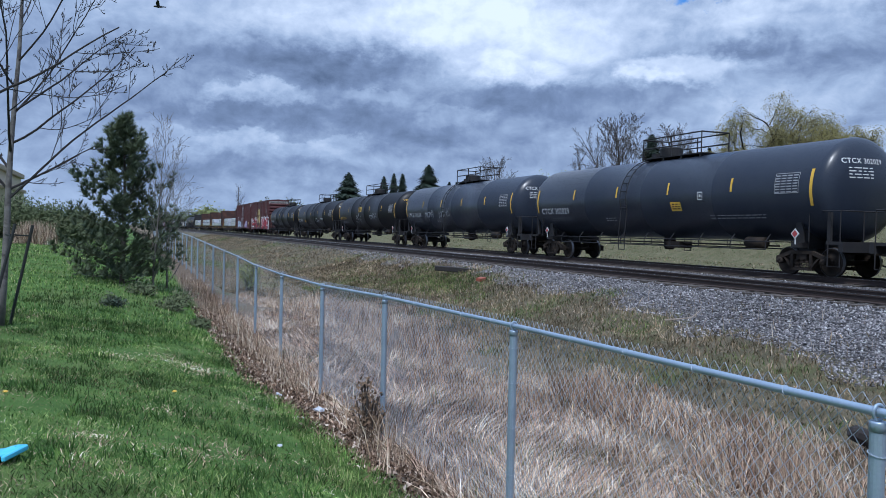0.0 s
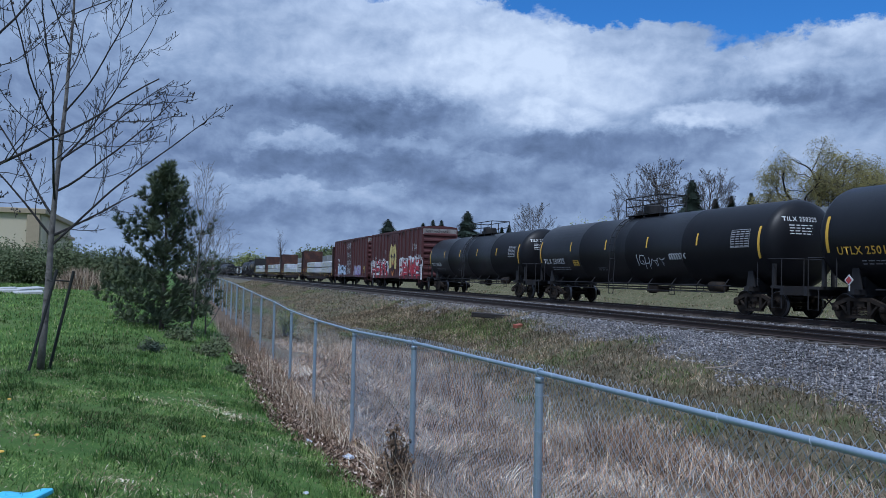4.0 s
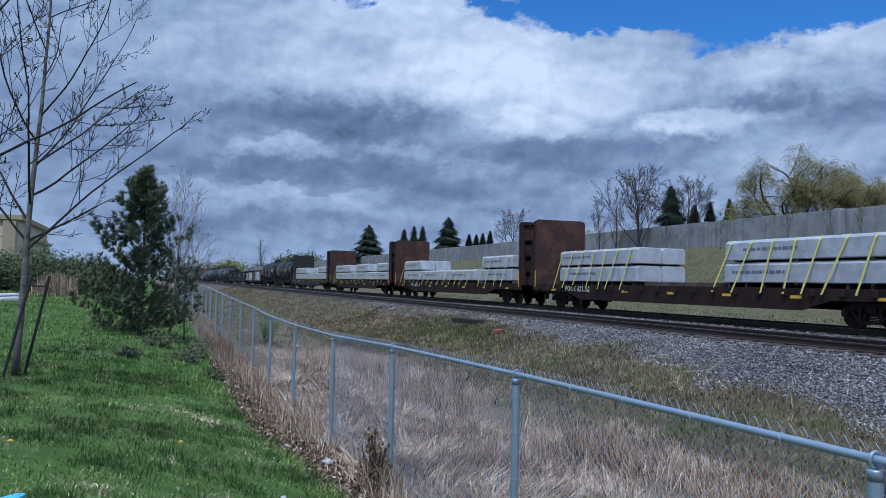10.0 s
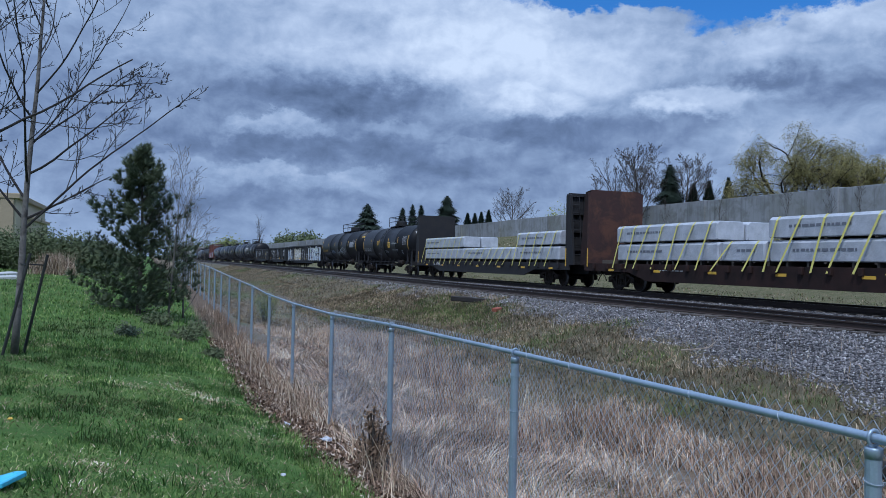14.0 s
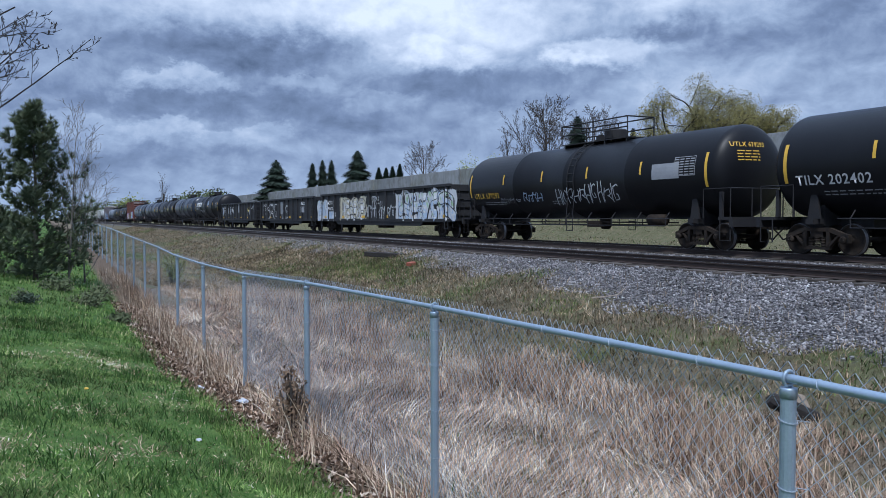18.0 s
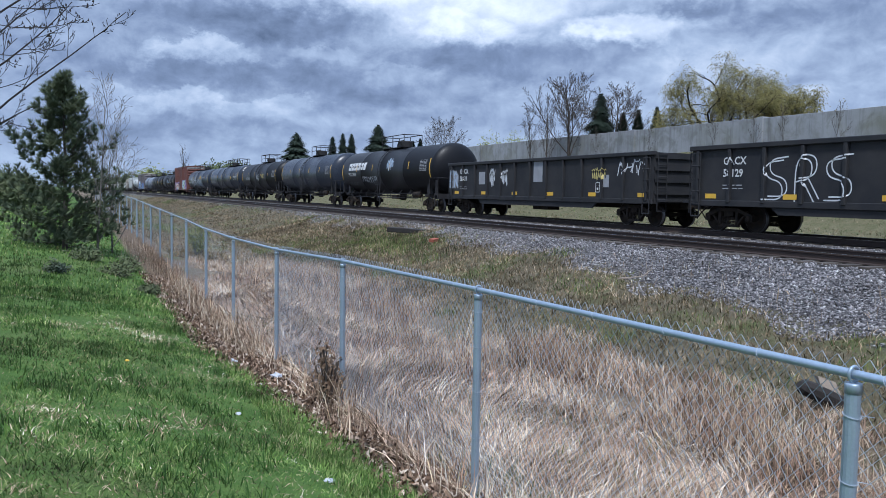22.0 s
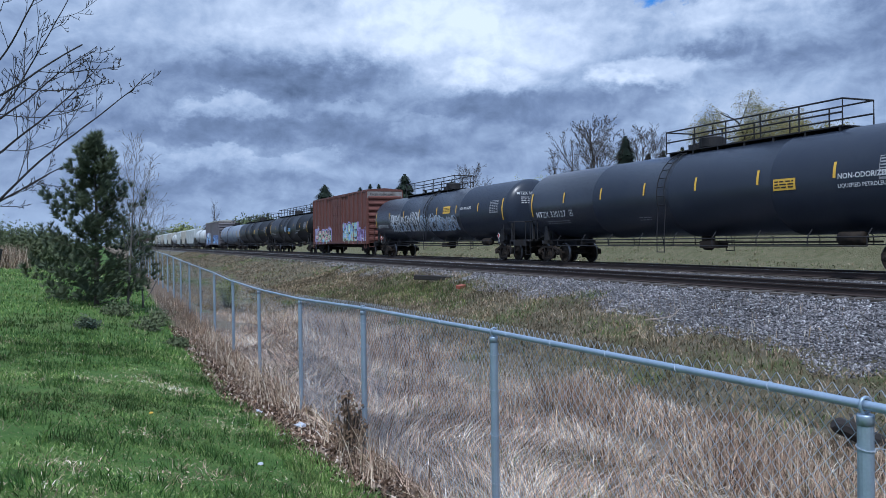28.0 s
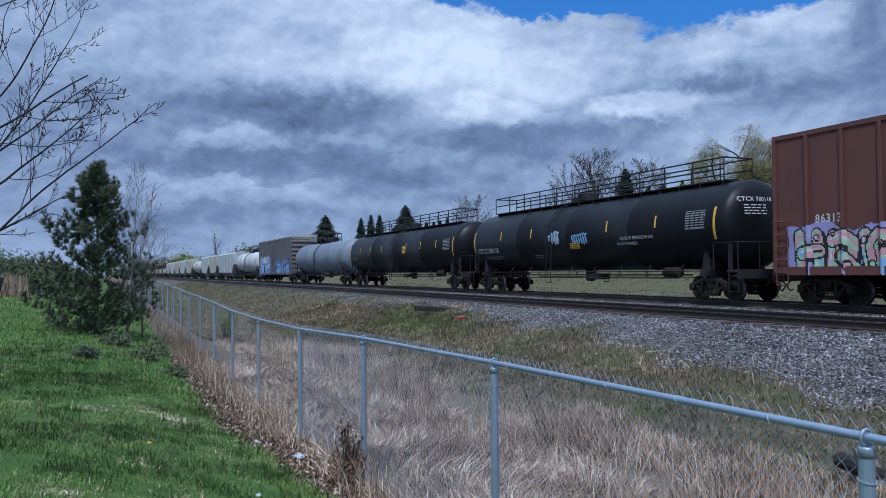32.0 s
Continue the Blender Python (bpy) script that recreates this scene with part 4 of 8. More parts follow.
# ---- the kinds of car ----
def tank_car(length, r, top, mat, label, platform=0.0, deck=2.6, walk_from=None, walk_to=None, marks=None, strips=6, sign=None, seam=(), walkway=True, placards=False):
    """A tank car. top: height of the tank's crown; platform: where the manway stands along the car."""
    car = thing("tank_car", label, "tank car", "cars of the freight train")
    half = length / 2
    zc = top - r
    tl = half - 0.80
    bm = bmesh.new()
    ring = sorted({0.0, *seam, -tl * 0.45, tl * 0.45})
    body = [(-tl + 0.62 * (1 - math.cos(math.pi / 2 * k / 8)), max(0.02, r * math.sin(math.pi / 2 * k / 8))) for k in range(9)]
    for y in ring:
        body += [(y - 0.07, r), (y - 0.05, r + 0.012), (y + 0.05, r + 0.012), (y + 0.07, r)]
    body += [(-a, b) for a, b in reversed(body[:9])]
    lathe(bm, body, "y", 48, (0, 0, zc))
    bmesh.ops.recalc_face_normals(bm, faces=list(bm.faces))
    part("tank", bm, mat, car, smooth=True)
    skin = round_skin(r, zc)
    tc = half - 2.4
    for s in (-1, 1):
        add_truck(car, s * tc)
        bm = bmesh.new()
        prism(bm, [(s * (tc - 0.16), 0.86), (s * (tc + 0.16), 0.86), (s * (tc + 0.16), zc - r * 0.72), (s * (tc - 0.16), zc - r * 0.72)], -1.02, 1.02)
        box(bm, -1.46, s * tc - 0.13, 0.90, 1.46, s * tc + 0.13, 1.06)
        for x in (-1.25, 1.25):
            prism(bm, [(s * tc - 0.22, 1.06), (s * tc + 0.22, 1.06), (s * tc + 0.10, zc - r * 0.55), (s * tc - 0.10, zc - r * 0.55)], x - 0.03, x + 0.03)
        box(bm, -0.32, min(s * (tc - 1.2), s * (half - 0.9)), 0.78, 0.32, max(s * (tc - 1.2), s * (half - 0.9)), 1.10)
        part("saddle", bm, M["flat_black"], car)
        bm = bmesh.new()
        y0, y1 = s * (tl - 0.35), s * (half - 0.55)
        box(bm, -1.45, min(y0, y1), 1.02, 1.45, max(y0, y1), 1.12)
        box(bm, -1.50, min(y1 - 0.08, y1 + 0.08), 0.80, 1.50, max(y1 - 0.08, y1 + 0.08), 1.12)
        for x in (-1.30, 1.30):
            box(bm, x - 0.05, y0 - 0.06, 1.12, x + 0.05, y0 + 0.06, zc - r * 0.45)
        part("end_platform", bm, M["flat_black"], car)
        ye = s * (half - 0.62)
        rail_bar(car, "end_handrail", [[(-1.45, ye - s * 1.2, 1.1), (-1.45, ye - s * 1.2, 2.05), (-1.45, ye, 2.05), (-1.45, ye, 1.1)], [(-1.45, ye, 2.05), (1.45, ye, 2.05)], [(1.45, ye, 2.05), (1.45, ye, 1.1)], [(-0.5, ye, 2.05), (-0.5, ye, 1.1)], [(-1.45, ye, 1.1), (-1.45, ye, 0.35), (-1.45, ye - s * 0.45, 0.35), (-1.45, ye - s * 0.45, 1.1)]], 0.021)
        if placards:
            bm = bmesh.new()
            c = (-1.50, s * (tc + 0.05), 1.34)
            box(bm, -1.485, c[1] - 0.02, 1.0, -1.465, c[1] + 0.02, 1.36)
            v = [bm.verts.new((c[0], c[1] + dy, c[2] + dz)) for dy, dz in ((0, -0.17), (-0.17, 0), (0, 0.17), (0.17, 0))]
            ext = bmesh.ops.extrude_face_region(bm, geom=[bm.faces.new(v)])
            bmesh.ops.translate(bm, verts=[q for q in ext["geom"] if isinstance(q, bmesh.types.BMVert)], vec=(0.02, 0, 0))
            bmesh.ops.recalc_face_normals(bm, faces=list(bm.faces))
            part("placard_holder", bm, M["white_paint"], car, "white diamond hazard placard")
            bm = bmesh.new()
            v = [bm.verts.new((c[0] - 0.006, c[1] + dy, c[2] + dz)) for dy, dz in ((0, -0.12), (0.12, 0), (0, 0.12), (-0.12, 0))]
            bm.faces.new(v)
            part("placard", bm, M["red_paint"], car, "red diamond on the placard")
    # long side walk rail low down
    if walkway:
        for x in (-1.42, 1.42):
            lines = [[(x, -tc + 0.9, 1.06), (x, tc - 0.9, 1.06)], [(x, -tc + 1.3, 0.80), (x, tc - 1.3, 0.80)]]
            for k in range(9):
                y = -tc + 1.3 + (2 * tc - 2.6) * k / 8
                lines.append([(x, y, 0.80), (x, y, 1.06), (x * 0.86, y, 1.30)])
            rail_bar(car, "side_rail", lines, 0.020)
    # manway, its deck and railing
    a0, a1 = platform - deck / 2, platform + deck / 2
    if walk_from is not None:
        a0, a1 = min(a0, walk_from), max(a1, walk_to)
    bm = bmesh.new()
    box(bm, -0.62, -a1, top + 0.02, 0.62, -a0, top + 0.06)
    for k in range(int((a1 - a0) / 1.2) + 1):
        y = -a1 + 0.15 + k * (a1 - a0 - 0.3) / max(1, int((a1 - a0) / 1.2))
        box(bm, -0.60, y - 0.04, top - 0.16, 0.60, y + 0.04, top + 0.02)
    part("top_platform", bm, M["flat_black"], car)
    bm = bmesh.new()
    lathe(bm, [(top - 0.1, 0.42), (top + 0.10, 0.42), (top + 0.12, 0.47), (top + 0.44, 0.47), (top + 0.50, 0.40)], "z", 20, (0, -platform - 0.05, 0))
    box(bm, -0.2, -platform + 0.75, top + 0.05, 0.2, -platform + 1.05, top + 0.30)
    part("manway", bm, M["flat_black"], car)
    for x in (-0.66, 0.66):
        lines, n = [], max(2, int((a1 - a0) / 1.6))
        lines.append([(x, -a1, top), (x, -a1, top + 0.86), (x, -a0, top + 0.86), (x, -a0, top)])
        lines.append([(x, -a1, top + 0.45), (x, -a0, top + 0.45)])
        for k in range(1, n):
            y = -a1 + (a1 - a0) * k / n
            lines.append([(x, y, top), (x, y, top + 0.86)])
        rail_bar(car, "railing", lines, 0.029)
    rail_bar(car, "end_railing", [[(-0.66, -a1, top + 0.86), (0.66, -a1, top + 0.86)], [(-0.66, -a0, top + 0.86), (0.66, -a0, top + 0.86)]], 0.029)
    # ladder bent round the tank
    for s in (-1, 1):
        lines = []
        for dy in (-0.22, 0.22):
            arc = [(s * (r + 0.06) * math.cos(a), -platform + 0.9 + dy, zc + (r + 0.06) * math.sin(a)) for a in np.linspace(-0.3, 1.25, 9)]
            lines.append([(s * (r + 0.06), -platform + 0.9 + dy, 0.55), (s * (r + 0.06), -platform + 0.9 + dy, 1.3)] + arc)
        for a in np.linspace(-0.25, 1.2, 8):
            p = (s * (r + 0.06) * math.cos(a), zc + (r + 0.06) * math.sin(a))
            lines.append([(p[0], -platform + 0.68, p[1]), (p[0], -platform + 1.12, p[1])])
        for z in (0.57, 0.95):
            lines.append([(s * (r + 0.06), -platform + 0.68, z), (s * (r + 0.06), -platform + 1.12, z)])
        rail_bar(car, "ladder", lines, 0.018)
    # outlet and piping under the belly
    bm = bmesh.new()
    lathe(bm, [(0.62, 0.16), (0.72, 0.24), (zc - r + 0.12, 0.26)], "z", 14, (0, -platform * 0.6, 0))
    tube(bm, [(-0.9, -tc + 1.2, 0.92), (-0.9, tc - 2.5, 0.92)], 0.03, 6)
    box(bm, -1.1, -1.9, 0.72, -0.5, -1.1, 0.98)
    part("bottom_outlet", bm, M["running_gear"], car)
    bm = bmesh.new()
    lathe(bm, [(-0.42, 0.1), (-0.40, 0.2), (0.40, 0.2), (0.42, 0.1)], "y", 14, (-1.16, -half + 4.4, 1.02))
    part("brake_cylinder", bm, M["running_gear"], car, smooth=True)
    # reflective strips
    for k in range(strips):
        bm = bmesh.new()
        u = -tl + 0.8 + (2 * tl - 1.6) * k / (strips - 1)
        if k in (0, strips - 1):
            patch(bm, skin, u - 0.06, zc - 0.55, u + 0.06, zc + 0.62, 0.008, cells=1)
        else:
            patch(bm, skin, u - 0.05, zc + 0.02, u + 0.05, zc + 0.50, 0.008, cells=1)
        part("reflective_strip", bm, M["yellow_paint"], car, "yellow reflective strip")
    if marks:
        text, mat_t, size = marks
        lettering(car, skin, text, -tl + 1.15, zc - 0.62, size, mat_t, 1.12, 0.006)
        dome = head_skin(r, zc, tl)
        lettering(car, dome, text, -1.05, zc + 0.78, size * 0.56, mat_t, 1.1, 0.003, "head_mark")
        bm = bmesh.new()
        bars(bm, dome, -0.85, zc + 0.62, 0.9, 4, 0.035, 0.10, int(length * 9))
        tagged(part("head_stencil", bm, mat_t, car), kind="stuff")
    stencil(car, skin, -tl + 2.0, zc - 0.86, 2.0, 2, seed=int(length * 10))
    data_panel(car, skin, tl - 2.3, zc - 0.1)
    stencil(car, skin, platform - 2.6, zc - 0.9, 0.8, 2, seed=int(length * 7))
    add_ends(car, half)
    return car, skin, zc, tl


def box_car(length, mat, label, seed=1, roof=5.40, rib_gap=1.28, door=True, end_mat=None, name_band=True):
    car = thing("box_car", label, "box car", "cars of the freight train")
    half, hb, W = length / 2, length / 2 - 1.0, 1.50
    z0 = 1.02
    bm = bmesh.new()
    box(bm, -W, -hb, z0, W, hb, roof - 0.14)
    bmesh.ops.delete(bm, geom=[f for f in bm.faces if f.normal.z > 0.9], context="FACES")
    part("body", bm, mat, car)
    # gently pitched roof with cross ribs
    bm = bmesh.new()
    prof = [(-W - 0.04, roof - 0.20), (-W - 0.04, roof - 0.06), (0, roof + 0.06), (W + 0.04, roof - 0.06), (W + 0.04, roof - 0.20)]
    a = [bm.verts.new((x, -hb - 0.03, z)) for x, z in prof]
    b = [bm.verts.new((x, hb + 0.03, z)) for x, z in prof]
    for i in range(5):
        bm.faces.new((a[i], a[(i + 1) % 5], b[(i + 1) % 5], b[i]))
    bm.faces.new(a)
    bm.faces.new(b[::-1])
    bmesh.ops.recalc_face_normals(bm, faces=list(bm.faces))
    part("roof", bm, end_mat or mat, car)
    ribs = []
    n = int(2 * hb / rib_gap)
    for k in range(n + 1):
        u = -hb + 0.05 + (2 * hb - 0.1) * k / n
        if door and -1.75 < u < 1.75:
            continue
        ribs.append(u)
    for s in (-1, 1):
        for k, u in enumerate(ribs):
            shared("side_post", "rib%.2f" % roof + mat.name, lambda: soft_box(-0.09, -0.055, z0, 0.09, 0.055, roof - 0.18, 0.015), mat, car, pose(s * W, -u, 0))
        bm = bmesh.new()
        box(bm, s * W - 0.06, -hb, z0 - 0.10, s * W + 0.06, hb, z0 + 0.16)
        part("side_sill", bm, mat, car)
        if door:
            bm = bmesh.new()
            box(bm, s * W - 0.07, -1.68, z0 + 0.10, s * W + 0.07, 1.68, roof - 0.32)
            d = part("door", bm, mat, car, "sliding plug door")
            for z in (z0 + 0.9, z0 + 1.75, z0 + 2.6, z0 + 3.4):
                bm = bmesh.new()
                box(bm, s * W - 0.10, -1.62, z - 0.05, s * W + 0.10, 1.62, z + 0.05)
                part("door_bar", bm, mat, d)
            lines = [[(s * (W + 0.13), y, z0 + 0.2), (s * (W + 0.13), y, roof - 0.4)] for y in (-1.3, -0.35, 0.35, 1.3)]
            for l in lines:
                bm = bmesh.new()
                tube(bm, l, 0.022, 6)
                part("lock_rod", bm, mat, d)
            for dz0, dz1, out in ((z0, z0 + 0.07, 0.11), (roof - 0.30, roof - 0.24, 0.09)):
                bm = bmesh.new()
                box(bm, s * W - out, -3.6, dz0, s * W + out, 3.6, dz1)
                part("door_track", bm, mat, car)
    # ends: horizontal ribs, ladder, name band
    for s in (-1, 1):
        bm = bmesh.new()
        y = s * hb
        for k in range(8):
            z = z0 + 0.30 + k * 0.48
            v = [bm.verts.new(p) for p in ((-W + 0.1, y, z - 0.17), (W - 0.1, y, z - 0.17), (W - 0.1, y + s * 0.10, z - 0.06), (-W + 0.1, y + s * 0.10, z - 0.06), (W - 0.1, y + s * 0.10, z + 0.06), (-W + 0.1, y + s * 0.10, z + 0.06), (W - 0.1, y, z + 0.17), (-W + 0.1, y, z + 0.17))]
            for f in ((0, 1, 2, 3), (3, 2, 4, 5), (5, 4, 6, 7), (0, 3, 5, 7), (1, 6, 4, 2)):
                bm.faces.new([v[i] for i in f])
        bmesh.ops.recalc_face_normals(bm, faces=list(bm.faces))
        part("end_ribs", bm, mat, car)
        end_ladder(car, y + s * 0.16, -1.42, -1.0, 0.7, 2.7 if s > 0 else 3.0, mat)
        ladder(car, -W - 0.08, y - s * 0.12, y - s * 0.58, 0.6, 2.6, mat, "side_ladder")
        bm = bmesh.new()
        box(bm, -0.5, y - 0.05 + s * 0.25, 1.0, 1.45, y + 0.05 + s * 0.25, 1.08)
        box(bm, 0.35, y + s * 0.06, 1.05, 0.5, y + s * 0.3, 2.6)
        lathe(bm, [(y + s * 0.24, 0.28), (y + s * 0.28, 0.28)], "y", 16, (0.45, 0, 2.6))
        part("brake_step", bm, M["flat_black"], car)
        add_truck(car, s * (half - 2.6))
    if name_band:
        bm = bmesh.new()
        box(bm, -W + 0.02, -hb - 0.025, roof - 0.72, W - 0.02, -hb, roof - 0.22)
        part("end_band", bm, M["band_grey"], car, "weathered grey band across the end")
        lettering(car, lambda u, v, lift: (u, -hb - 0.03 - lift, v), "EXCESS HEIGHT CAR", -1.25, roof - 0.52, 0.15, M["flat_black"])
    bm = bmesh.new()
    box(bm, -0.35, -hb, 0.62, 0.35, hb, 1.02)
    for k in range(9):
        y = -hb + 2.2 + k * (2 * hb - 4.4) / 8
        box(bm, -W + 0.05, y - 0.05, 0.82, W - 0.05, y + 0.05, 1.0)
    part("underframe", bm, M["running_gear"], car)
    add_ends(car, half)
    skin = flat_skin(W, ribs, 0.06, 0.092)
    return car, skin, z0, hb


def bundle(bm, y0, y1, z0, z1, x0, x1, cut=0.10):
    """A wrapped pack of boards with chamfered edges and slightly puckered ends."""
    prof = [(x0, z0 + cut * 0.3), (x0 + cut * 0.3, z0), (x1 - cut * 0.3, z0), (x1, z0 + cut * 0.3), (x1, z1 - cut), (x1 - cut, z1), (x0 + cut, z1), (x0, z1 - cut)]
    rings = []
    for y, k in ((y0 + 0.02, 0.93), (y0 + 0.10, 1.0), (y1 - 0.10, 1.0), (y1 - 0.02, 0.93)):
        cx, cz = (x0 + x1) / 2, (z0 + z1) / 2
        rings.append([bm.verts.new((cx + (x - cx) * k, y, max(z0, cz + (z - cz) * k))) for x, z in prof])
    for a, b in zip(rings, rings[1:]):
        for i in range(8):
            bm.faces.new((a[i], b[i], b[(i + 1) % 8], a[(i + 1) % 8]))
    bm.faces.new(rings[0])
    bm.faces.new(rings[-1][::-1])
    bmesh.ops.recalc_face_normals(bm, faces=list(bm.faces))


LOADS = []


def flat_car(length, mat, label, stacks, marks=None, head=4.75, seed=1, bulk_mat=None, rear_mat=None):
    """A bulkhead flat car. stacks: (from, to, layers) of its load along the car, seen left to right."""
    car = thing("bulkhead_flat_car", label, "flat car", "cars of the freight train")
    half, hb, W, deck = length / 2, length / 2 - 0.75, 1.50, 1.22
    bulk_mat = bulk_mat or M["rust_red"]
    bm = bmesh.new()
    for x in (-W, W - 0.10):
        prism(bm, [(-hb, deck), (hb, deck), (hb, deck - 0.35), (hb - 3.9, deck - 0.38), (hb - 5.2, deck - 0.72), (-hb + 5.2, deck - 0.72), (-hb + 3.9, deck - 0.38), (-hb, deck - 0.35)], x, x + 0.10)
    box(bm, -W + 0.1, -hb, deck - 0.08, W - 0.1, hb, deck - 0.02)
    box(bm, -0.35, -hb, 0.66, 0.35, hb, deck - 0.08)
    part("underframe", bm, mat, car)
    n = int(2 * hb / 1.2)
    for k in range(n):
        y = -hb + 1.0 + k * (2 * hb - 2.0) / (n - 1)
        for s in (-1, 1):
            shared("stake_pocket", "stake_pocket" + mat.name, lambda: soft_box(-0.05, -0.08, deck - 0.26, 0.05, 0.08, deck - 0.02, 0.012), mat, car, pose(s * (W + 0.05), y, 0))
    for k in range(int(2 * hb / 0.9)):
        y = -hb + 0.8 + k * 0.9
        if abs(y) < hb - 0.7:
            shared("load_sleeper", "load_sleeper", lambda: soft_box(-1.25, -0.05, deck - 0.02, 1.25, 0.05, deck + 0.16, 0.01), M["tie_wood"], car, pose(0, y, 0))
    for s in (-1, 1):
        y = s * (hb - 0.30)
        bm = bmesh.new()
        box(bm, -W, y - 0.06, deck - 0.1, W, y + 0.06, head)
        bmesh.ops.bevel(bm, geom=[e for e in bm.edges if abs(e.verts[0].co.z - e.verts[1].co.z) < 0.01 and e.verts[0].co.z > 3 and abs(e.verts[0].co.y - e.verts[1].co.y) > 0.05], offset=0.12, segments=2, affect="EDGES")
        bk = part("bulkhead", bm, (rear_mat or bulk_mat) if s > 0 else bulk_mat, car, "rusty steel bulkhead")
        for x in (-W + 0.06, -0.55, 0.55, W - 0.06):
            bm = bmesh.new()
            prism(bm, [(y, deck - 0.1), (y + s * 0.75, deck - 0.1), (y + s * 0.30, head - 0.1), (y, head - 0.05)], x - 0.05, x + 0.05)
            part("brace", bm, mat, bk)
        for z in (1.9, 2.8, 3.7, head - 0.12):
            bm = bmesh.new()
            box(bm, -W + 0.05, min(y, y + s * 0.2), z - 0.05, W - 0.05, max(y, y + s * 0.2), z + 0.05)
            part("crossbar", bm, mat, bk)
        bm = bmesh.new()
        for x in (-1.40, -1.0):
            tube(bm, [(x, y + s * 0.72, deck), (x, y + s * 0.36, head - 0.15)], 0.02, 6)
        for q in range(9):
            k = q / 8
            tube(bm, [(-1.40, y + s * (0.72 - 0.36 * k), deck + (head - 0.2 - deck) * k), (-1.0, y + s * (0.72 - 0.36 * k), deck + (head - 0.2 - deck) * k)], 0.018, 6)
        part("ladder", bm, mat, bk)
        bm = bmesh.new()
        box(bm, -W - 0.012, y - s * 0.05, 1.05, -W - 0.004, y + s * 0.04, 1.95)
        part("reflective_strip", bm, M["yellow_paint"], bk, "yellow reflective strip")
        add_truck(car, s * (half - 3.5))
    add_ends(car, half)
    rng = random.Random(seed)
    packs = []
    for u0, u1, layers in stacks:
        for k in range(layers):
            z0 = deck + 0.16 + k * 0.80
            pk = thing("lumber_pack", "boards in pale grey plastic wrap strapped on a flat car", "lumber pack", "packs on the flat cars")
            bm = bmesh.new()
            j = rng.uniform(-0.06, 0.06)
            bundle(bm, -u1 + j, -u0 + j, z0, z0 + 0.72, -1.30, -0.03)
            part("wrapping", bm, M["wrap"], pk)
            bm = bmesh.new()
            mark = rng.uniform(0.5, 1.2)
            bars(bm, lambda a, b, c: (-1.303 - c, -a, b), u0 + mark, z0 + 0.34, min(2.6, u1 - u0 - 1.4), 1, 0.09, 0.1, rng.randrange(99))
            part("printed_mark", bm, M["print_grey"], pk, "faint grey print on the wrap")
            bm = bmesh.new()
            bundle(bm, -u1 - j, -u0 - j, z0, z0 + 0.72, 0.03, 1.30)
            part("wrapping", bm, M["wrap"], pk)
            for y in (-u1 + 0.6, (-u0 - u1) / 2, -u0 - 0.6):
                bm = bmesh.new()
                box(bm, -1.28, y - 0.05, z0 - 0.06, 1.28, y + 0.05, z0 + 0.005)
                part("spacer", bm, M["tie_wood"], pk)
            packs.append(pk)
        top = deck + 0.16 + layers * 0.80 - 0.08
        n = max(2, int((u1 - u0) / 0.95))
        for k in range(n):
            u = u0 + 0.45 + (u1 - u0 - 0.9) * k / (n - 1)
            bm = bmesh.new()
            lean = rng.uniform(0.25, 0.75)
            pts = [(-W - 0.11, -u + lean, deck - 0.2), (-1.335, -u, top - 0.14), (-1.20, -u, top + 0.012), (1.20, -u, top + 0.012), (1.335, -u, top - 0.14), (W + 0.11, -u + lean, deck - 0.2)]
            for a, b in zip(pts, pts[1:]):
                v = [bm.verts.new((p[0], p[1] + d, p[2])) for p, d in ((a, -0.045), (a, 0.045), (b, 0.045), (b, -0.045))]
                bm.faces.new(v)
            part("tie_down_strap", bm, M["strap"], car, "yellow webbing strap")
    skin = flat_skin(W, (), 0, 0)
    if marks:
        lettering(car, skin, marks[0], marks[1], deck - 0.33 if abs(marks[1]) > hb - 5 else deck - 0.5, 0.26, M["white_paint"], 1.15, 0.004)
    bm = bmesh.new()
    for k in range(7):
        u = -hb + 2.2 + k * (2 * hb - 4.4) / 6
        patch(bm, skin, u, deck - 0.34, u + 0.5, deck - 0.24, 0.006, cells=1)
    part("reflective_strips", bm, M["yellow_paint"], car, "yellow reflective strips")
    LOADS.append((car, packs))
    return car, skin, hb


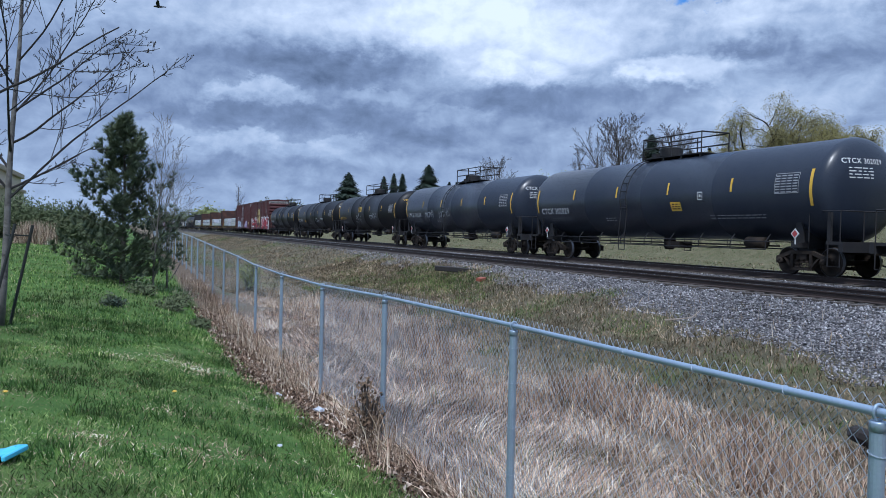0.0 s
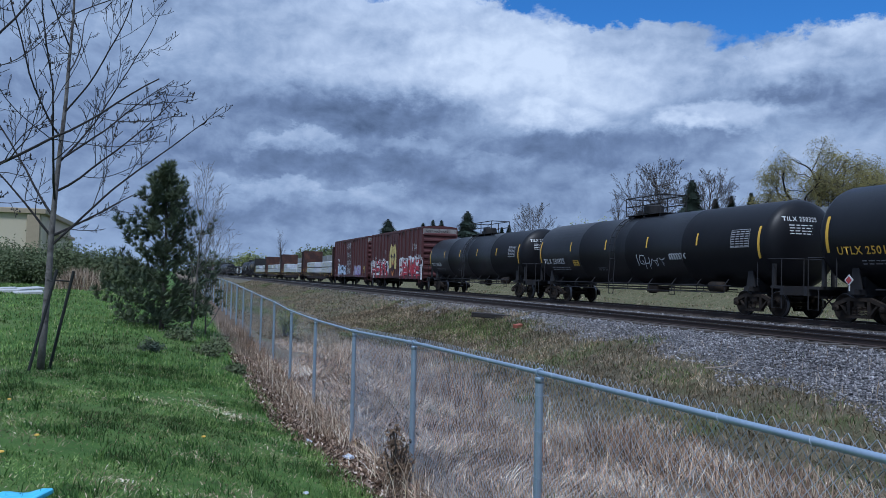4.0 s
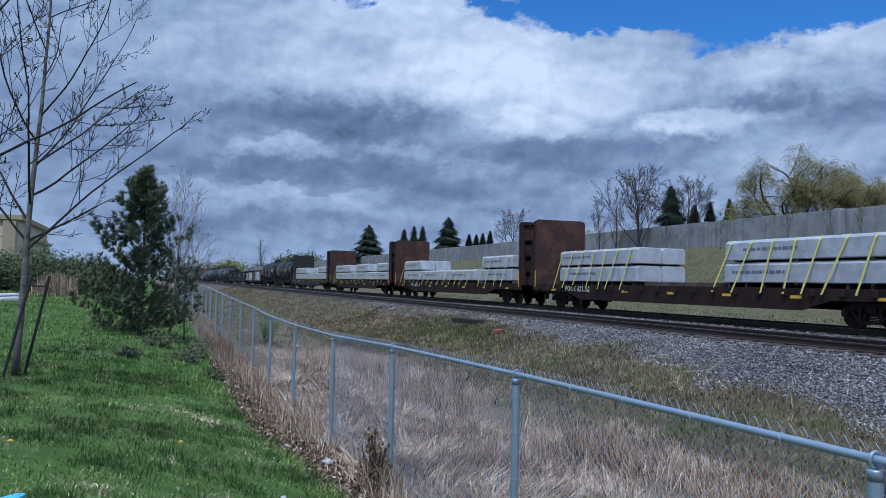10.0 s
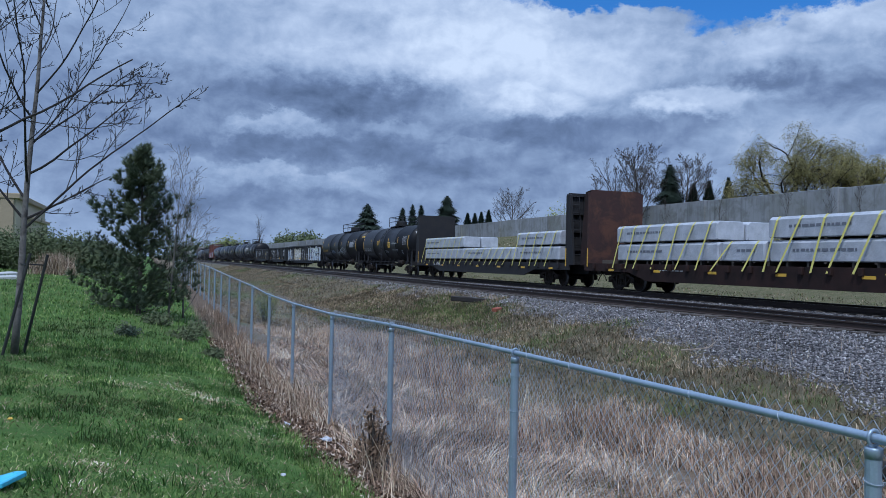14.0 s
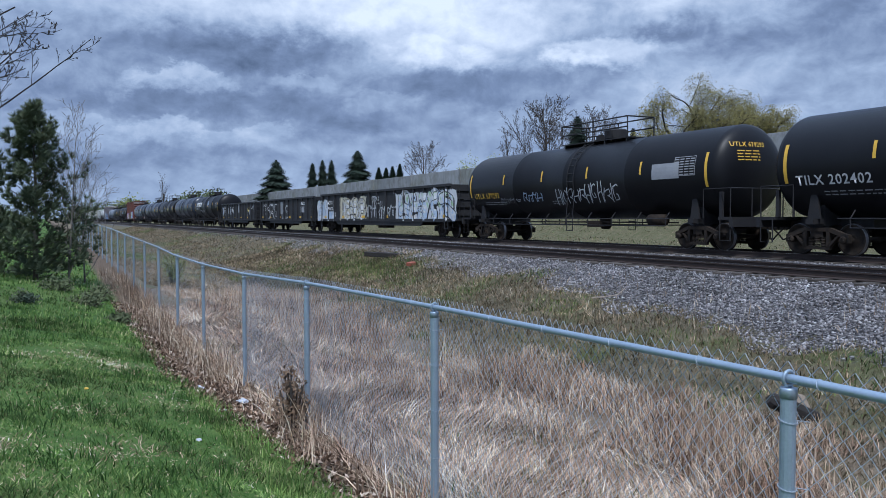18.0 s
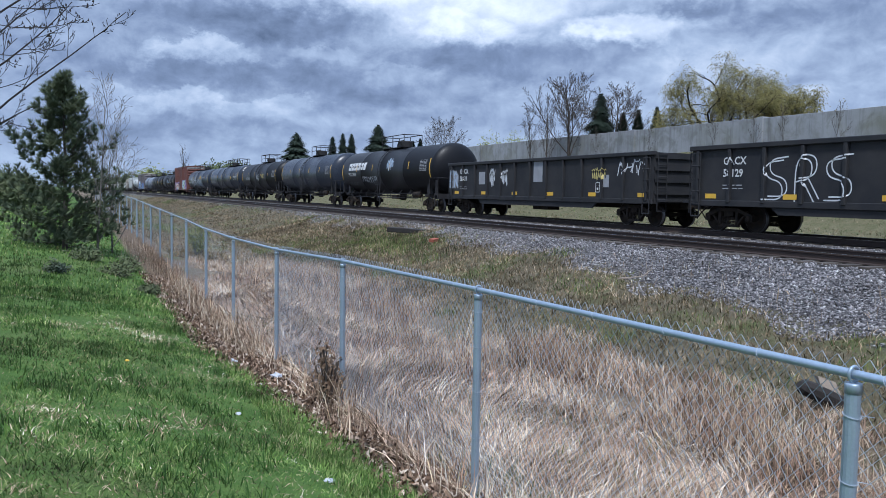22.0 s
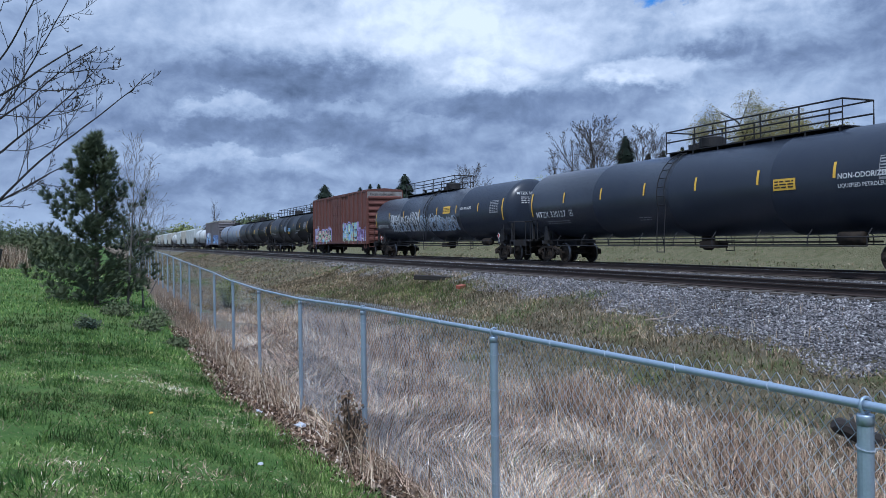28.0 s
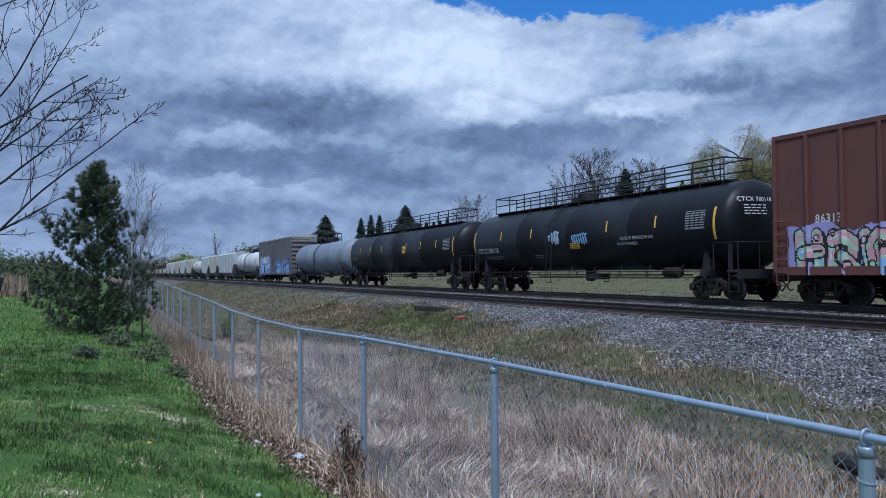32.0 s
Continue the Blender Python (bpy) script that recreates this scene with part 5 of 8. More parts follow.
def gondola(length, label, top=2.95, stakes=14, seed=1):
    car = thing("gondola_car", label, "gondola car", "cars of the freight train")
    half, hb, W, z0 = length / 2, length / 2 - 1.0, 1.42, 0.98
    for s in (-1, 1):
        bm = bmesh.new()
        box(bm, s * W - 0.03, -hb, z0, s * W + 0.03, hb, top - 0.1)
        prism(bm, [(-hb + 3.4, z0), (hb - 3.4, z0), (hb - 3.9, z0 - 0.35), (-hb + 3.9, z0 - 0.35)], s * W - 0.03, s * W + 0.03)
        part("side_wall", bm, M["gondola"], car)
        part("top_chord", soft_box(s * (W + 0.03) - 0.11, -hb - 0.05, top - 0.16, s * (W + 0.03) + 0.11, hb + 0.05, top, 0.02), M["gondola"], car)
        part("side_sill", soft_box(s * (W + 0.02) - 0.07, -hb, z0 - 0.12, s * (W + 0.02) + 0.07, hb, z0 + 0.08, 0.015), M["gondola"], car)
        y = s * hb
        bm = bmesh.new()
        box(bm, -W, y - 0.04, z0 - 0.1, W, y + 0.04, top - 0.05)
        for k in range(4):
            box(bm, -W, min(y, y + s * 0.12), z0 + 0.25 + k * 0.45, W, max(y, y + s * 0.12), z0 + 0.38 + k * 0.45)
        part("end_wall", bm, M["gondola"], car)
        end_ladder(car, y + s * 0.17, -1.38, -0.95, 0.6, top - 0.1, M["gondola"])
        ladder(car, -W - 0.12, y - s * 0.1, y - s * 0.5, 0.5, top - 0.25, M["gondola"], "side_ladder")
        bm = bmesh.new()
        box(bm, -W + 0.1, min(y, y + s * 0.55), 0.95, W - 0.1, max(y, y + s * 0.55), 1.03)
        part("end_step", bm, M["gondola"], car)
        add_truck(car, s * (half - 2.5))
    bm = bmesh.new()
    box(bm, -W + 0.05, -hb + 0.05, z0, W - 0.05, hb - 0.05, z0 + 0.06)
    box(bm, -0.35, -hb, 0.66, 0.35, hb, z0)
    box(bm, -0.9, -0.8, 0.45, -0.3, 0.6, 0.75)
    part("floor", bm, M["running_gear"], car)
    ribs = [-hb + 0.35 + (2 * hb - 0.7) * k / (stakes - 1) for k in range(stakes)]
    for s in (-1, 1):
        for u in ribs:
            shared("side_stake", "stake%.2f" % top, lambda: soft_box(-0.13, -0.07, z0, 0.13, 0.07, top - 0.15, 0.02), M["gondola"], car, pose(s * W, -u, 0))
    add_ends(car, half)
    skin = flat_skin(W + 0.03, ribs, 0.075, 0.102)
    for k in range(6):
        bm = bmesh.new()
        u = ribs[0] + 0.35 + k * (ribs[-1] - ribs[0] - 0.9) / 5
        patch(bm, skin, u, z0 + 0.14, u + 0.52, z0 + 0.30, 0.012, cells=1)
        part("reflective_strip", bm, M["yellow_paint"], car, "yellow reflective strip")
    return car, skin, z0, hb


def hopper_car(length, mat, label, bays=3, top=4.7):
    car = thing("covered_hopper", label, "hopper car", "cars of the freight train")
    half, hb, W = length / 2, length / 2 - 0.9, 1.55
    bm = bmesh.new()
    prism(bm, [(-hb + 0.2, 2.6), (-hb + 2.2, 1.25), (hb - 2.2, 1.25), (hb - 0.2, 2.6), (hb - 0.2, top - 0.35), (-hb + 0.2, top - 0.35)], -W, W)
    part("body", bm, mat, car)
    bm = bmesh.new()
    a = [bm.verts.new((x, -hb + 0.2, z)) for x, z in ((-W, top - 0.35), (-W * 0.7, top - 0.05), (W * 0.7, top - 0.05), (W, top - 0.35))]
    b = [bm.verts.new((x, hb - 0.2, z)) for x, z in ((-W, top - 0.35), (-W * 0.7, top - 0.05), (W * 0.7, top - 0.05), (W, top - 0.35))]
    for i in range(3):
        bm.faces.new((a[i], a[i + 1], b[i + 1], b[i]))
    bm.faces.new(a)
    bm.faces.new(b)
    bmesh.ops.recalc_face_normals(bm, faces=list(bm.faces))
    part("roof", bm, mat, car)
    for k in range(bays * 2):
        y = -hb + 1.4 + k * (2 * hb - 2.8) / (bays * 2 - 1)
        bm = bmesh.new()
        box(bm, -0.4, y - 0.4, top - 0.06, 0.4, y + 0.4, top + 0.06)
        part("hatch", bm, mat, car)
    for k in range(bays):
        y = -hb + 3.2 + k * (2 * hb - 6.4) / max(1, bays - 1)
        bm = bmesh.new()
        v0 = [bm.verts.new((x, y + dy, 1.3)) for x, dy in ((-1.4, -1.2), (1.4, -1.2), (1.4, 1.2), (-1.4, 1.2))]
        v1 = [bm.verts.new((x, y + dy, 0.5)) for x, dy in ((-0.5, -0.4), (0.5, -0.4), (0.5, 0.4), (-0.5, 0.4))]
        for i in range(4):
            bm.faces.new((v0[i], v0[(i + 1) % 4], v1[(i + 1) % 4], v1[i]))
        bm.faces.new(v1)
        bmesh.ops.recalc_face_normals(bm, faces=list(bm.faces))
        part("discharge_bay", bm, mat, car)
    n = 12
    for k in range(n):
        y = -hb + 0.3 + k * (2 * hb - 0.6) / (n - 1)
        for s in (-1, 1):
            bm = bmesh.new()
            box(bm, s * W - 0.05, y - 0.05, 1.3 if 1 < k < n - 2 else 2.5, s * W + 0.05, y + 0.05, top - 0.36)
            part("side_rib", bm, mat, car)
    bm = bmesh.new()
    box(bm, -0.35, -hb, 0.75, 0.35, hb, 1.1)
    for s in (-1, 1):
        box(bm, -W, s * hb - 0.2, 0.95, W, s * hb + 0.2, 1.1)
        for x in (-1.2, 1.2):
            tube(bm, [(x, s * (hb - 0.1), 1.1), (x, s * (hb - 0.3), 2.7)], 0.06, 6)
    part("underframe", bm, M["running_gear"], car)
    for s in (-1, 1):
        add_truck(car, s * (half - 2.4))
    add_ends(car, half)
    return car, flat_skin(W, (), 0, 0)

# ---- the train: car by car, from the front ----
SPEED, GAIN = 14.7, 0.02  # m/s at the start, and its slow rise
CARS = []
WHITE, YELLOW = M["white_paint"], M["yellow_paint"]


def travelled(t):
    return SPEED * t + GAIN * t * t / 2


def couple(car, y0, y1):
    CARS.append((car, (y0 + y1) / 2))


BLACK_TANK = "long black tank car with yellow strips and railed top platform"


def add_tank(y0, y1, r, top, mat, marks, size=0.34, label=BLACK_TANK, colour=None, **more):
    made = tank_car(y1 - y0, r, top, mat, label, marks=(marks, colour or WHITE, size) if marks else None, **more)
    couple(made[0], y0, y1)
    return made


def yellow_sign(car, skin, u, v, w=0.62, h=0.36, shear=-0.06):
    bm = bmesh.new()
    patch(bm, skin, u, v, u + w, v + h, 0.010, shear=shear)
    part("warning_sign", bm, YELLOW, car, "yellow warning sign")
    bm = bmesh.new()
    bars(bm, lambda a, b, c: skin(a, b, c + 0.006), u + 0.06, v + h * 0.7, w - 0.14, 3, 0.04, 0.09, 3)
    part("sign_lines", bm, M["flat_black"], car)


def small_frame(car, skin, u, v, s=0.26):
    bm = bmesh.new()
    stroke(bm, skin, [(u, v), (u + s, v), (u + s, v + s), (u, v + s), (u, v)], 0.03, 0.008)
    patch(bm, skin, u + 0.08, v + 0.08, u + 0.18, v + 0.18, 0.008, cells=1)
    part("stencil_frame", bm, WHITE, car)


# the car ahead of the first that is seen whole
add_tank(-3.3, 17.75, 1.64, 4.40, M["tank_black"], None)
car, skin, zc, tl = add_tank(17.75, 38.9, 1.66, 4.42, M["tank_blue"], "CTCX 302029", 0.30, placards=True, deck=1.6, platform=-0.3, walk_from=-1.3, walk_to=2.5)
yellow_sign(car, skin, 2.0, zc - 0.62)
small_frame(car, skin, 3.6, zc - 0.2)
stencil(car, skin, 4.1, zc - 0.85, 2.8, 2, seed=4)
car, skin, zc, tl = add_tank(38.9, 60.0, 1.66, 4.44, M["tank_blue"], "CTCX 732350", 0.30, placards=True, deck=1.6, platform=-0.35, walk_from=-1.4, walk_to=2.4)
scribble(car, skin, -5.2, zc - 0.75, -3.4, zc - 0.15, "white", 5)
scribble(car, skin, -2.4, zc - 0.8, -0.4, zc + 0.0, "white", 8)
car, skin, zc, tl = add_tank(60.0, 81.05, 1.64, 4.38, M["tank_dark"], "UTLX 250154", 0.26, placards=True, colour=YELLOW, deck=1.6, platform=-0.6, walk_from=-2.6, walk_to=2.1)
scribble(car, skin, -2.8, zc - 0.9, -1.2, zc - 0.1, "white", 12)
scribble(car, skin, 1.6, zc - 0.75, 3.6, zc - 0.1, "white", 13, loops=10)
yellow_sign(car, skin, -1.6, zc + 0.05, 0.8, 0.4, 0)
car, skin, zc, tl = add_tank(81.05, 102.15, 1.61, 4.22, M["tank_dark"], "TILX 250325", 0.30, deck=1.6, platform=-0.2, walk_from=-1.5, walk_to=1.4)
yellow_sign(car, skin, -5.2, zc - 0.75, 0.6, 0.3, 0)
scribble(car, skin, 0.8, zc - 0.95, 2.9, zc - 0.25, "white", 15)
scribble(car, skin, 3.4, zc - 0.6, 4.6, zc - 0.2, "white", 16)
car, skin, zc, tl = add_tank(102.15, 122.75, 1.60, 4.20, M["tank_dark"], "TILX 290344", 0.28, deck=4.0)

# two maroon box cars
car, skin, z0, hb = box_car(20.0, M["box_maroon"], "maroon high-cube box car with large red and yellow graffiti", 1)
couple(car, 122.75, 142.75)
lettering(car, skin, "GT W", -7.9, 2.75, 0.30, WHITE, 1.3, 0.006)
lettering(car, skin, "40 66 48", -7.9, 2.28, 0.26, WHITE, 1.2, 0.006)
graffiti(car, skin, -8.6, 0.95, -2.3, 2.45, 4, ["red", "red", "red", "white"], "black", "white", 21, 0.24, 0.06, 0.03, word="HERB")
graffiti(car, skin, 2.2, 0.95, 8.8, 2.6, 5, ["red", "red", "red", "white"], "black", "white", 22, 0.25, 0.08, 0.03, word="KAMAS")
bm = bmesh.new()
stroke(bm, skin, [(-0.9, 1.9), (-1.1, 3.0), (-0.4, 3.9)], 0.9, 0.110)
stroke(bm, skin, [(0.9, 1.8), (1.0, 3.0), (0.3, 3.9)], 0.8, 0.112)
stroke(bm, skin, [(-0.2, 2.3), (0.0, 3.9)], 1.2, 0.108)
ob = part("graffiti", bm, paint("yellow", SPRAY["yellow"]), car, "large yellow sprayed oval")
bm = bmesh.new()
for a in ([(-0.75, 3.1), (-0.2, 2.85)], [(0.65, 3.15), (0.2, 2.85)], [(-0.35, 2.2), (0.0, 1.75), (0.4, 2.2)]):
    stroke(bm, skin, a, 0.32, 0.118)
part("graffiti_detail", bm, paint("black", SPRAY["black"]), car)
bm = bmesh.new()
stroke(bm, skin, [(-0.5, 2.55), (0.0, 2.1), (0.55, 2.55)], 0.22, 0.116)
stroke(bm, skin, [(-0.5, 1.6), (0.0, 1.25), (0.5, 1.6)], 0.25, 0.116)
part("graffiti_detail", bm, paint("orange", SPRAY["orange"]), car)
scribble(car, skin, 6.3, 3.3, 7.6, 4.0, "white", 23)
scribble(car, skin, 7.6, 2.4, 8.7, 3.1, "white", 24)
stencil(car, skin, -3.6, 3.6, 0.6, 5, 3)

car, skin, z0, hb = box_car(20.0, M["box_maroon"], "maroon high-cube box car with pale blue and white graffiti", 2)
couple(car, 142.75, 162.85)
lettering(car, skin, "GT W", -7.2, 2.75, 0.30, WHITE, 1.3, 0.006)
lettering(car, skin, "40 65 41", -7.2, 2.28, 0.26, WHITE, 1.2, 0.006)
graffiti(car, skin, -6.4, 0.95, -2.2, 2.1, 4, ["ice"], "black", "ice", 31, 0.34)
on_door = lambda u, v, lift: skin(u, v, lift + 0.11)
for k in range(4):
    scribble(car, on_door, -1.1, 1.15 + 0.95 * k, 0.95, 2.05 + 0.95 * k, "white", 32 + k, 0.075)
    scribble(car, on_door, -0.9, 1.2 + 0.95 * k, 0.8, 2.0 + 0.95 * k, "grey", 132 + k, 0.06)
graffiti(car, skin, 2.6, 1.0, 6.0, 2.15, 5, ["purple", "lilac"], "grey", None, 34, 0.28)
scribble(car, skin, 7.3, 1.3, 7.9, 2.2, "yellow", 35)
scribble(car, skin, -1.9, 4.0, -1.5, 4.8, "white", 36)
stencil(car, skin, -8.6, 1.75, 0.6, 3, 5)

# bulkhead flat cars with lumber
car, skin, hb = flat_car(26.2, M["rust_dark"], "rust-brown bulkhead flat car with wrapped lumber", [(-9.7, -2.5, 2), (3.2, 10.4, 2)], ("POGX 622642", -8.6), seed=1)
couple(car, 162.85, 189.05)
car, skin, hb = flat_car(26.9, M["rust_dark"], "rust-brown bulkhead flat car with wrapped lumber", [(-10.6, -6.2, 2), (-6.1, -0.6, 1), (-0.4, 5.1, 1), (6.3, 11.0, 2)], ("POGX 622284", -8.0), seed=2)
couple(car, 189.05, 216.0)
car, skin, hb = flat_car(27.0, M["rust_dark"], "rusty bulkhead flat car with wrapped lumber", [(-10.2, -3.2, 2), (-3.0, -0.7, 1), (-0.6, 4.4, 2), (4.6, 7.4, 1), (7.6, 11.0, 2)], None, seed=3)
stencil(car, skin, -6.6, 0.95, 1.6, 1, 3)
couple(car, 216.0, 243.05)
car, skin, hb = flat_car(26.0, M["flat_black"], "black bulkhead flat car with wrapped lumber", [(-10.9, -2.8, 2), (-2.6, 5.4, 1), (5.6, 10.9, 2)], ("IC 978673", -8.2), seed=4, bulk_mat=M["flat_black"])
couple(car, 243.05, 269.1)

# tank cars
car, skin, zc, tl = add_tank(269.1, 286.7, 1.56, 4.20, M["tank_dark"], "TILX 202402", 0.30, deck=1.6, platform=0.3, walk_from=-1.3, walk_to=2.7)
yellow_sign(car, skin, -2.2, zc - 0.1, 0.5, 0.36, 0)
yellow_sign(car, skin, 1.3, zc - 0.35, 0.7, 0.5, 0)
lettering(car, skin, "DIPHENYLAMINE", 2.6, zc - 0.05, 0.13, WHITE)
stencil(car, skin, 0.3, zc - 0.6, 0.9, 3, seed=6)
stencil(car, skin, 2.6, zc - 0.55, 1.6, 2, seed=7)
small_frame(car, skin, 5.2, zc - 0.9)
car, skin, zc, tl = add_tank(286.7, 306.45, 1.58, 4.24, M["tank_dark"], "UTLX 679293", 0.28, colour=YELLOW, deck=1.6, platform=1.5, walk_from=-1.4, walk_to=3.1)
scribble(car, skin, -5.6, zc - 0.95, -3.8, zc - 0.6, "grey", 41)
scribble(car, skin, -3.4, zc - 0.9, -1.9, zc - 0.4, "ice", 42, 0.05, 9)
scribble(car, skin, -0.8, zc - 1.1, 3.4, zc - 0.1, "white", 43, 0.05, 9)
bm = bmesh.new()
patch(bm, skin, 5.6, zc - 0.2, 7.0, zc + 0.35)
part("data_patch", bm, paint("grey", SPRAY["grey"]), car, "pale grey painted patch")

# gondolas
car, skin, z0, hb = gondola(24.8, "black steel gondola car covered in white graffiti", 2.98, 16, 1)
couple(car, 306.45, 331.3)
graffiti(car, skin, -12.2, 0.95, -8.4, 2.25, 3, ["white", "ice", "white"], "grey", "white", 51, 0.42)
bm = bmesh.new()
patch(bm, skin, -9.75, 1.62, -7.75, 2.55, 0.016)
part("number_patch", bm, M["gondola"], car, "black repainted patch")
proud = lambda u, v, lift: skin(u, v, lift + 0.014)
lettering(car, proud, "CIGX", -9.55, 2.16, 0.26, WHITE, 1.1, 0.006)
lettering(car, proud, "804742", -9.55, 1.72, 0.24, WHITE, 1.0, 0.006)
graffiti(car, skin, -6.4, 1.0, -1.7, 2.35, 4, ["cream", "white", "cream", "grey"], "black", "cream", 52, 0.36)
scribble(car, skin, -1.4, 0.98, 1.4, 2.25, "white", 53, 0.055)
scribble(car, skin, 1.2, 1.0, 3.7, 2.15, "white", 67, 0.055)
scribble(car, skin, -0.4, 2.15, 0.9, 2.6, "white", 68, 0.045)
graffiti(car, skin, 4.1, 0.98, 11.9, 2.45, 4, ["white", "ice", "white", "mint"], "black", "white", 54, 0.40)
car, skin, z0, hb = gondola(20.4, "black steel gondola car with chalk-white outlined graffiti", 2.92, 13, 2)
couple(car, 331.3, 351.8)
lettering(car, skin, "GACX", -7.7, 2.25, 0.26, WHITE, 1.0, 0.008)
lettering(car, skin, "53129", -7.7, 1.85, 0.26, WHITE, 1.0, 0.008)
stencil(car, skin, -7.7, 1.55, 0.9, 2, 9)
outlined(car, skin, "SRS", -6.0, 1.1, -2.6, 2.45)
outlined(car, skin, "ES", -1.2, 1.1, 1.5, 2.3)
bm = bmesh.new()
patch(bm, skin, -1.35, 1.5, -0.55, 2.6)
patch(bm, skin, 5.3, 1.6, 6.4, 2.1)
part("paint_patch", bm, paint("grey", SPRAY["grey"]), car, "pale patch of primer")
scribble(car, skin, 5.3, 2.2, 6.6, 2.5, "white", 57)
car, skin, z0, hb = gondola(19.9, "black steel gondola car with pale patches and white tags", 2.86, 13, 3)
couple(car, 351.8, 371.75)
lettering(car, skin, "GACX", -7.6, 2.25, 0.26, WHITE, 1.0, 0.008)
lettering(car, skin, "53831", -7.6, 1.85, 0.26, WHITE, 1.0, 0.008)
stencil(car, skin, -7.6, 1.5, 0.9, 2, 10)
graffiti(car, skin, -9.0, 1.5, -7.9, 2.5, 2, ["ice"], "grey", None, 58, 0.2, 0.2)
bm = bmesh.new()
patch(bm, skin, -5.3, 1.65, -4.6, 2.3)
patch(bm, skin, 0.3, 1.75, 1.1, 2.75)
patch(bm, skin, 5.6, 1.5, 6.2, 2.0)
part("paint_patch", bm, paint("grey", SPRAY["grey"]), car, "pale patch of primer")
scribble(car, skin, -4.1, 1.5, -3.5, 2.5, "white", 59, 0.06, 4)
scribble(car, skin, -2.8, 1.5, -2.2, 2.5, "white", 60, 0.06, 4)
scribble(car, skin, 5.0, 1.75, 6.0, 2.35, "yellow", 61)
scribble(car, skin, 6.7, 1.95, 8.4, 2.6, "white", 66, 0.05)
small_frame(car, skin, 5.3, 1.3, 0.4)

# tank cars, one with a large block logo
car, skin, zc, tl = add_tank(371.75, 391.95, 1.58, 4.22, M["tank_dark"], None, deck=1.6, platform=0.75, walk_from=-2.1, walk_to=2.1)
bm = bmesh.new()
for k in range(6):
    u = -7.0 + k * 0.66
    patch(bm, skin, u, zc + 0.12, u + 0.56, zc + 0.68, 0.008, shear=0.08)
part("block_logo", bm, WHITE, car, "row of white blocks")
bm = bmesh.new()
for k in range(5):
    u = -6.85 + k * 0.66
    patch(bm, skin, u, zc + 0.32, u + 0.26, zc + 0.46, 0.012, cells=1)
part("block_logo_cut", bm, M["tank_dark"], car)
lettering(car, skin, "PROX 75536", -7.0, zc - 0.30, 0.24, WHITE, 1.0, 0.006)
scribble(car, skin, -4.0, zc - 0.85, -1.0, zc - 0.3, "white", 62, 0.05, 8)
scribble(car, skin, 1.2, zc - 0.1, 2.4, zc + 0.9, "ice", 63, 0.05, 8)
car, skin, zc, tl = add_tank(391.95, 411.75, 1.64, 4.38, M["tank_blue"], None, deck=1.6, platform=0.2, walk_from=-0.7, walk_to=2.2)
stencil(car, skin, -tl + 1.6, zc - 0.3, 1.8, 2, seed=11)
stencil(car, skin, 0.8, zc - 0.5, 0.9, 4, seed=12)
stencil(car, skin, 2.4, zc - 0.45, 1.2, 2, seed=13)
car, skin, zc, tl = add_tank(411.75, 432.3, 1.62, 4.34, M["tank_dark"], None, deck=4.0)
bm = bmesh.new()
for k in range(5):
    patch(bm, skin, -6.5 + k * 0.45, zc - 0.35, -6.15 + k * 0.45, zc - 0.05)
part("block_logo", bm, paint("grey", SPRAY["grey"]), car)
scribble(car, skin, -0.5, zc - 0.6, 0.6, zc + 0.3, "white", 64)
scribble(car, skin, 2.2, zc - 0.3, 3.2, zc + 0.3, "yellow", 65, 0.06)
car, skin, zc, tl = add_tank(432.3, 456.6, 1.63, 4.40, M["tank_blue"], "MTZX 330127", 0.30, deck=2.6, platform=0.5, walk_from=-1.3, walk_to=7.0, strips=8)
yellow_sign(car, skin, 5.2, zc - 0.22, 0.9, 0.36, 0)
lettering(car, skin, "NON-ODORIZED", 7.65, zc - 0.02, 0.16, WHITE, 1.0, 0.004)
lettering(car, skin, "LIQUEFIED PETROLEUM GAS", 7.65, zc - 0.28, 0.12, WHITE, 1.0, 0.003)
small_frame(car, skin, -tl + 4.2, zc - 0.6)
car, skin, zc, tl = add_tank(456.6, 481.35, 1.65, 4.38, M["tank_blue"], "MTZX 330186", 0.26, placards=True, deck=2.6, platform=0.5, walk_from=-6.6, walk_to=2.3, strips=8)
graffiti(car, skin, -7.6, zc - 0.95, -1.6, zc + 0.25, 7, ["ice", "black", "grey"], "white", None, 71, 0.26, 0.3)
graffiti(car, skin, -1.4, zc - 1.0, 4.6, zc + 0.05, 7, ["black", "grey", "black"], "ice", None, 72, 0.24, 0.35)
yellow_sign(car, skin, 2.6, zc + 0.05, 1.1, 0.45, 0)
lettering(car, skin, "NON-ODORIZED", 5.2, zc + 0.2, 0.15, WHITE, 1.0, 0.004)

# brown box car
car, skin, z0, hb = box_car(20.0, M["box_brown"], "red-brown high-cube box car with pastel graffiti along its foot", 3)
couple(car, 481.5, 501.5)
graffiti(car, skin, -8.2, 0.98, -2.4, 2.2, 5, ["sky", "mint", "pink", "mint"], "black", "lilac", 81, 0.30)
graffiti(car, skin, 1.0, 0.98, 6.2, 2.55, 4, ["pink", "mint", "sky", "mint"], "black", "lilac", 82, 0.36, 0.12, 0.03, word="GAME")
graffiti(car, skin, 6.4, 1.2, 8.2, 2.1, 2, ["lilac", "purple"], "purple", "lilac", 84, 0.30)
scribble(car, skin, 7.4, 1.0, 8.6, 1.6, "white", 83)
lettering(car, skin, "86313", -7.4, 2.5, 0.26, WHITE, 1.1, 0.006)
stencil(car, skin, -7.9, 2.2, 0.7, 3, 15)
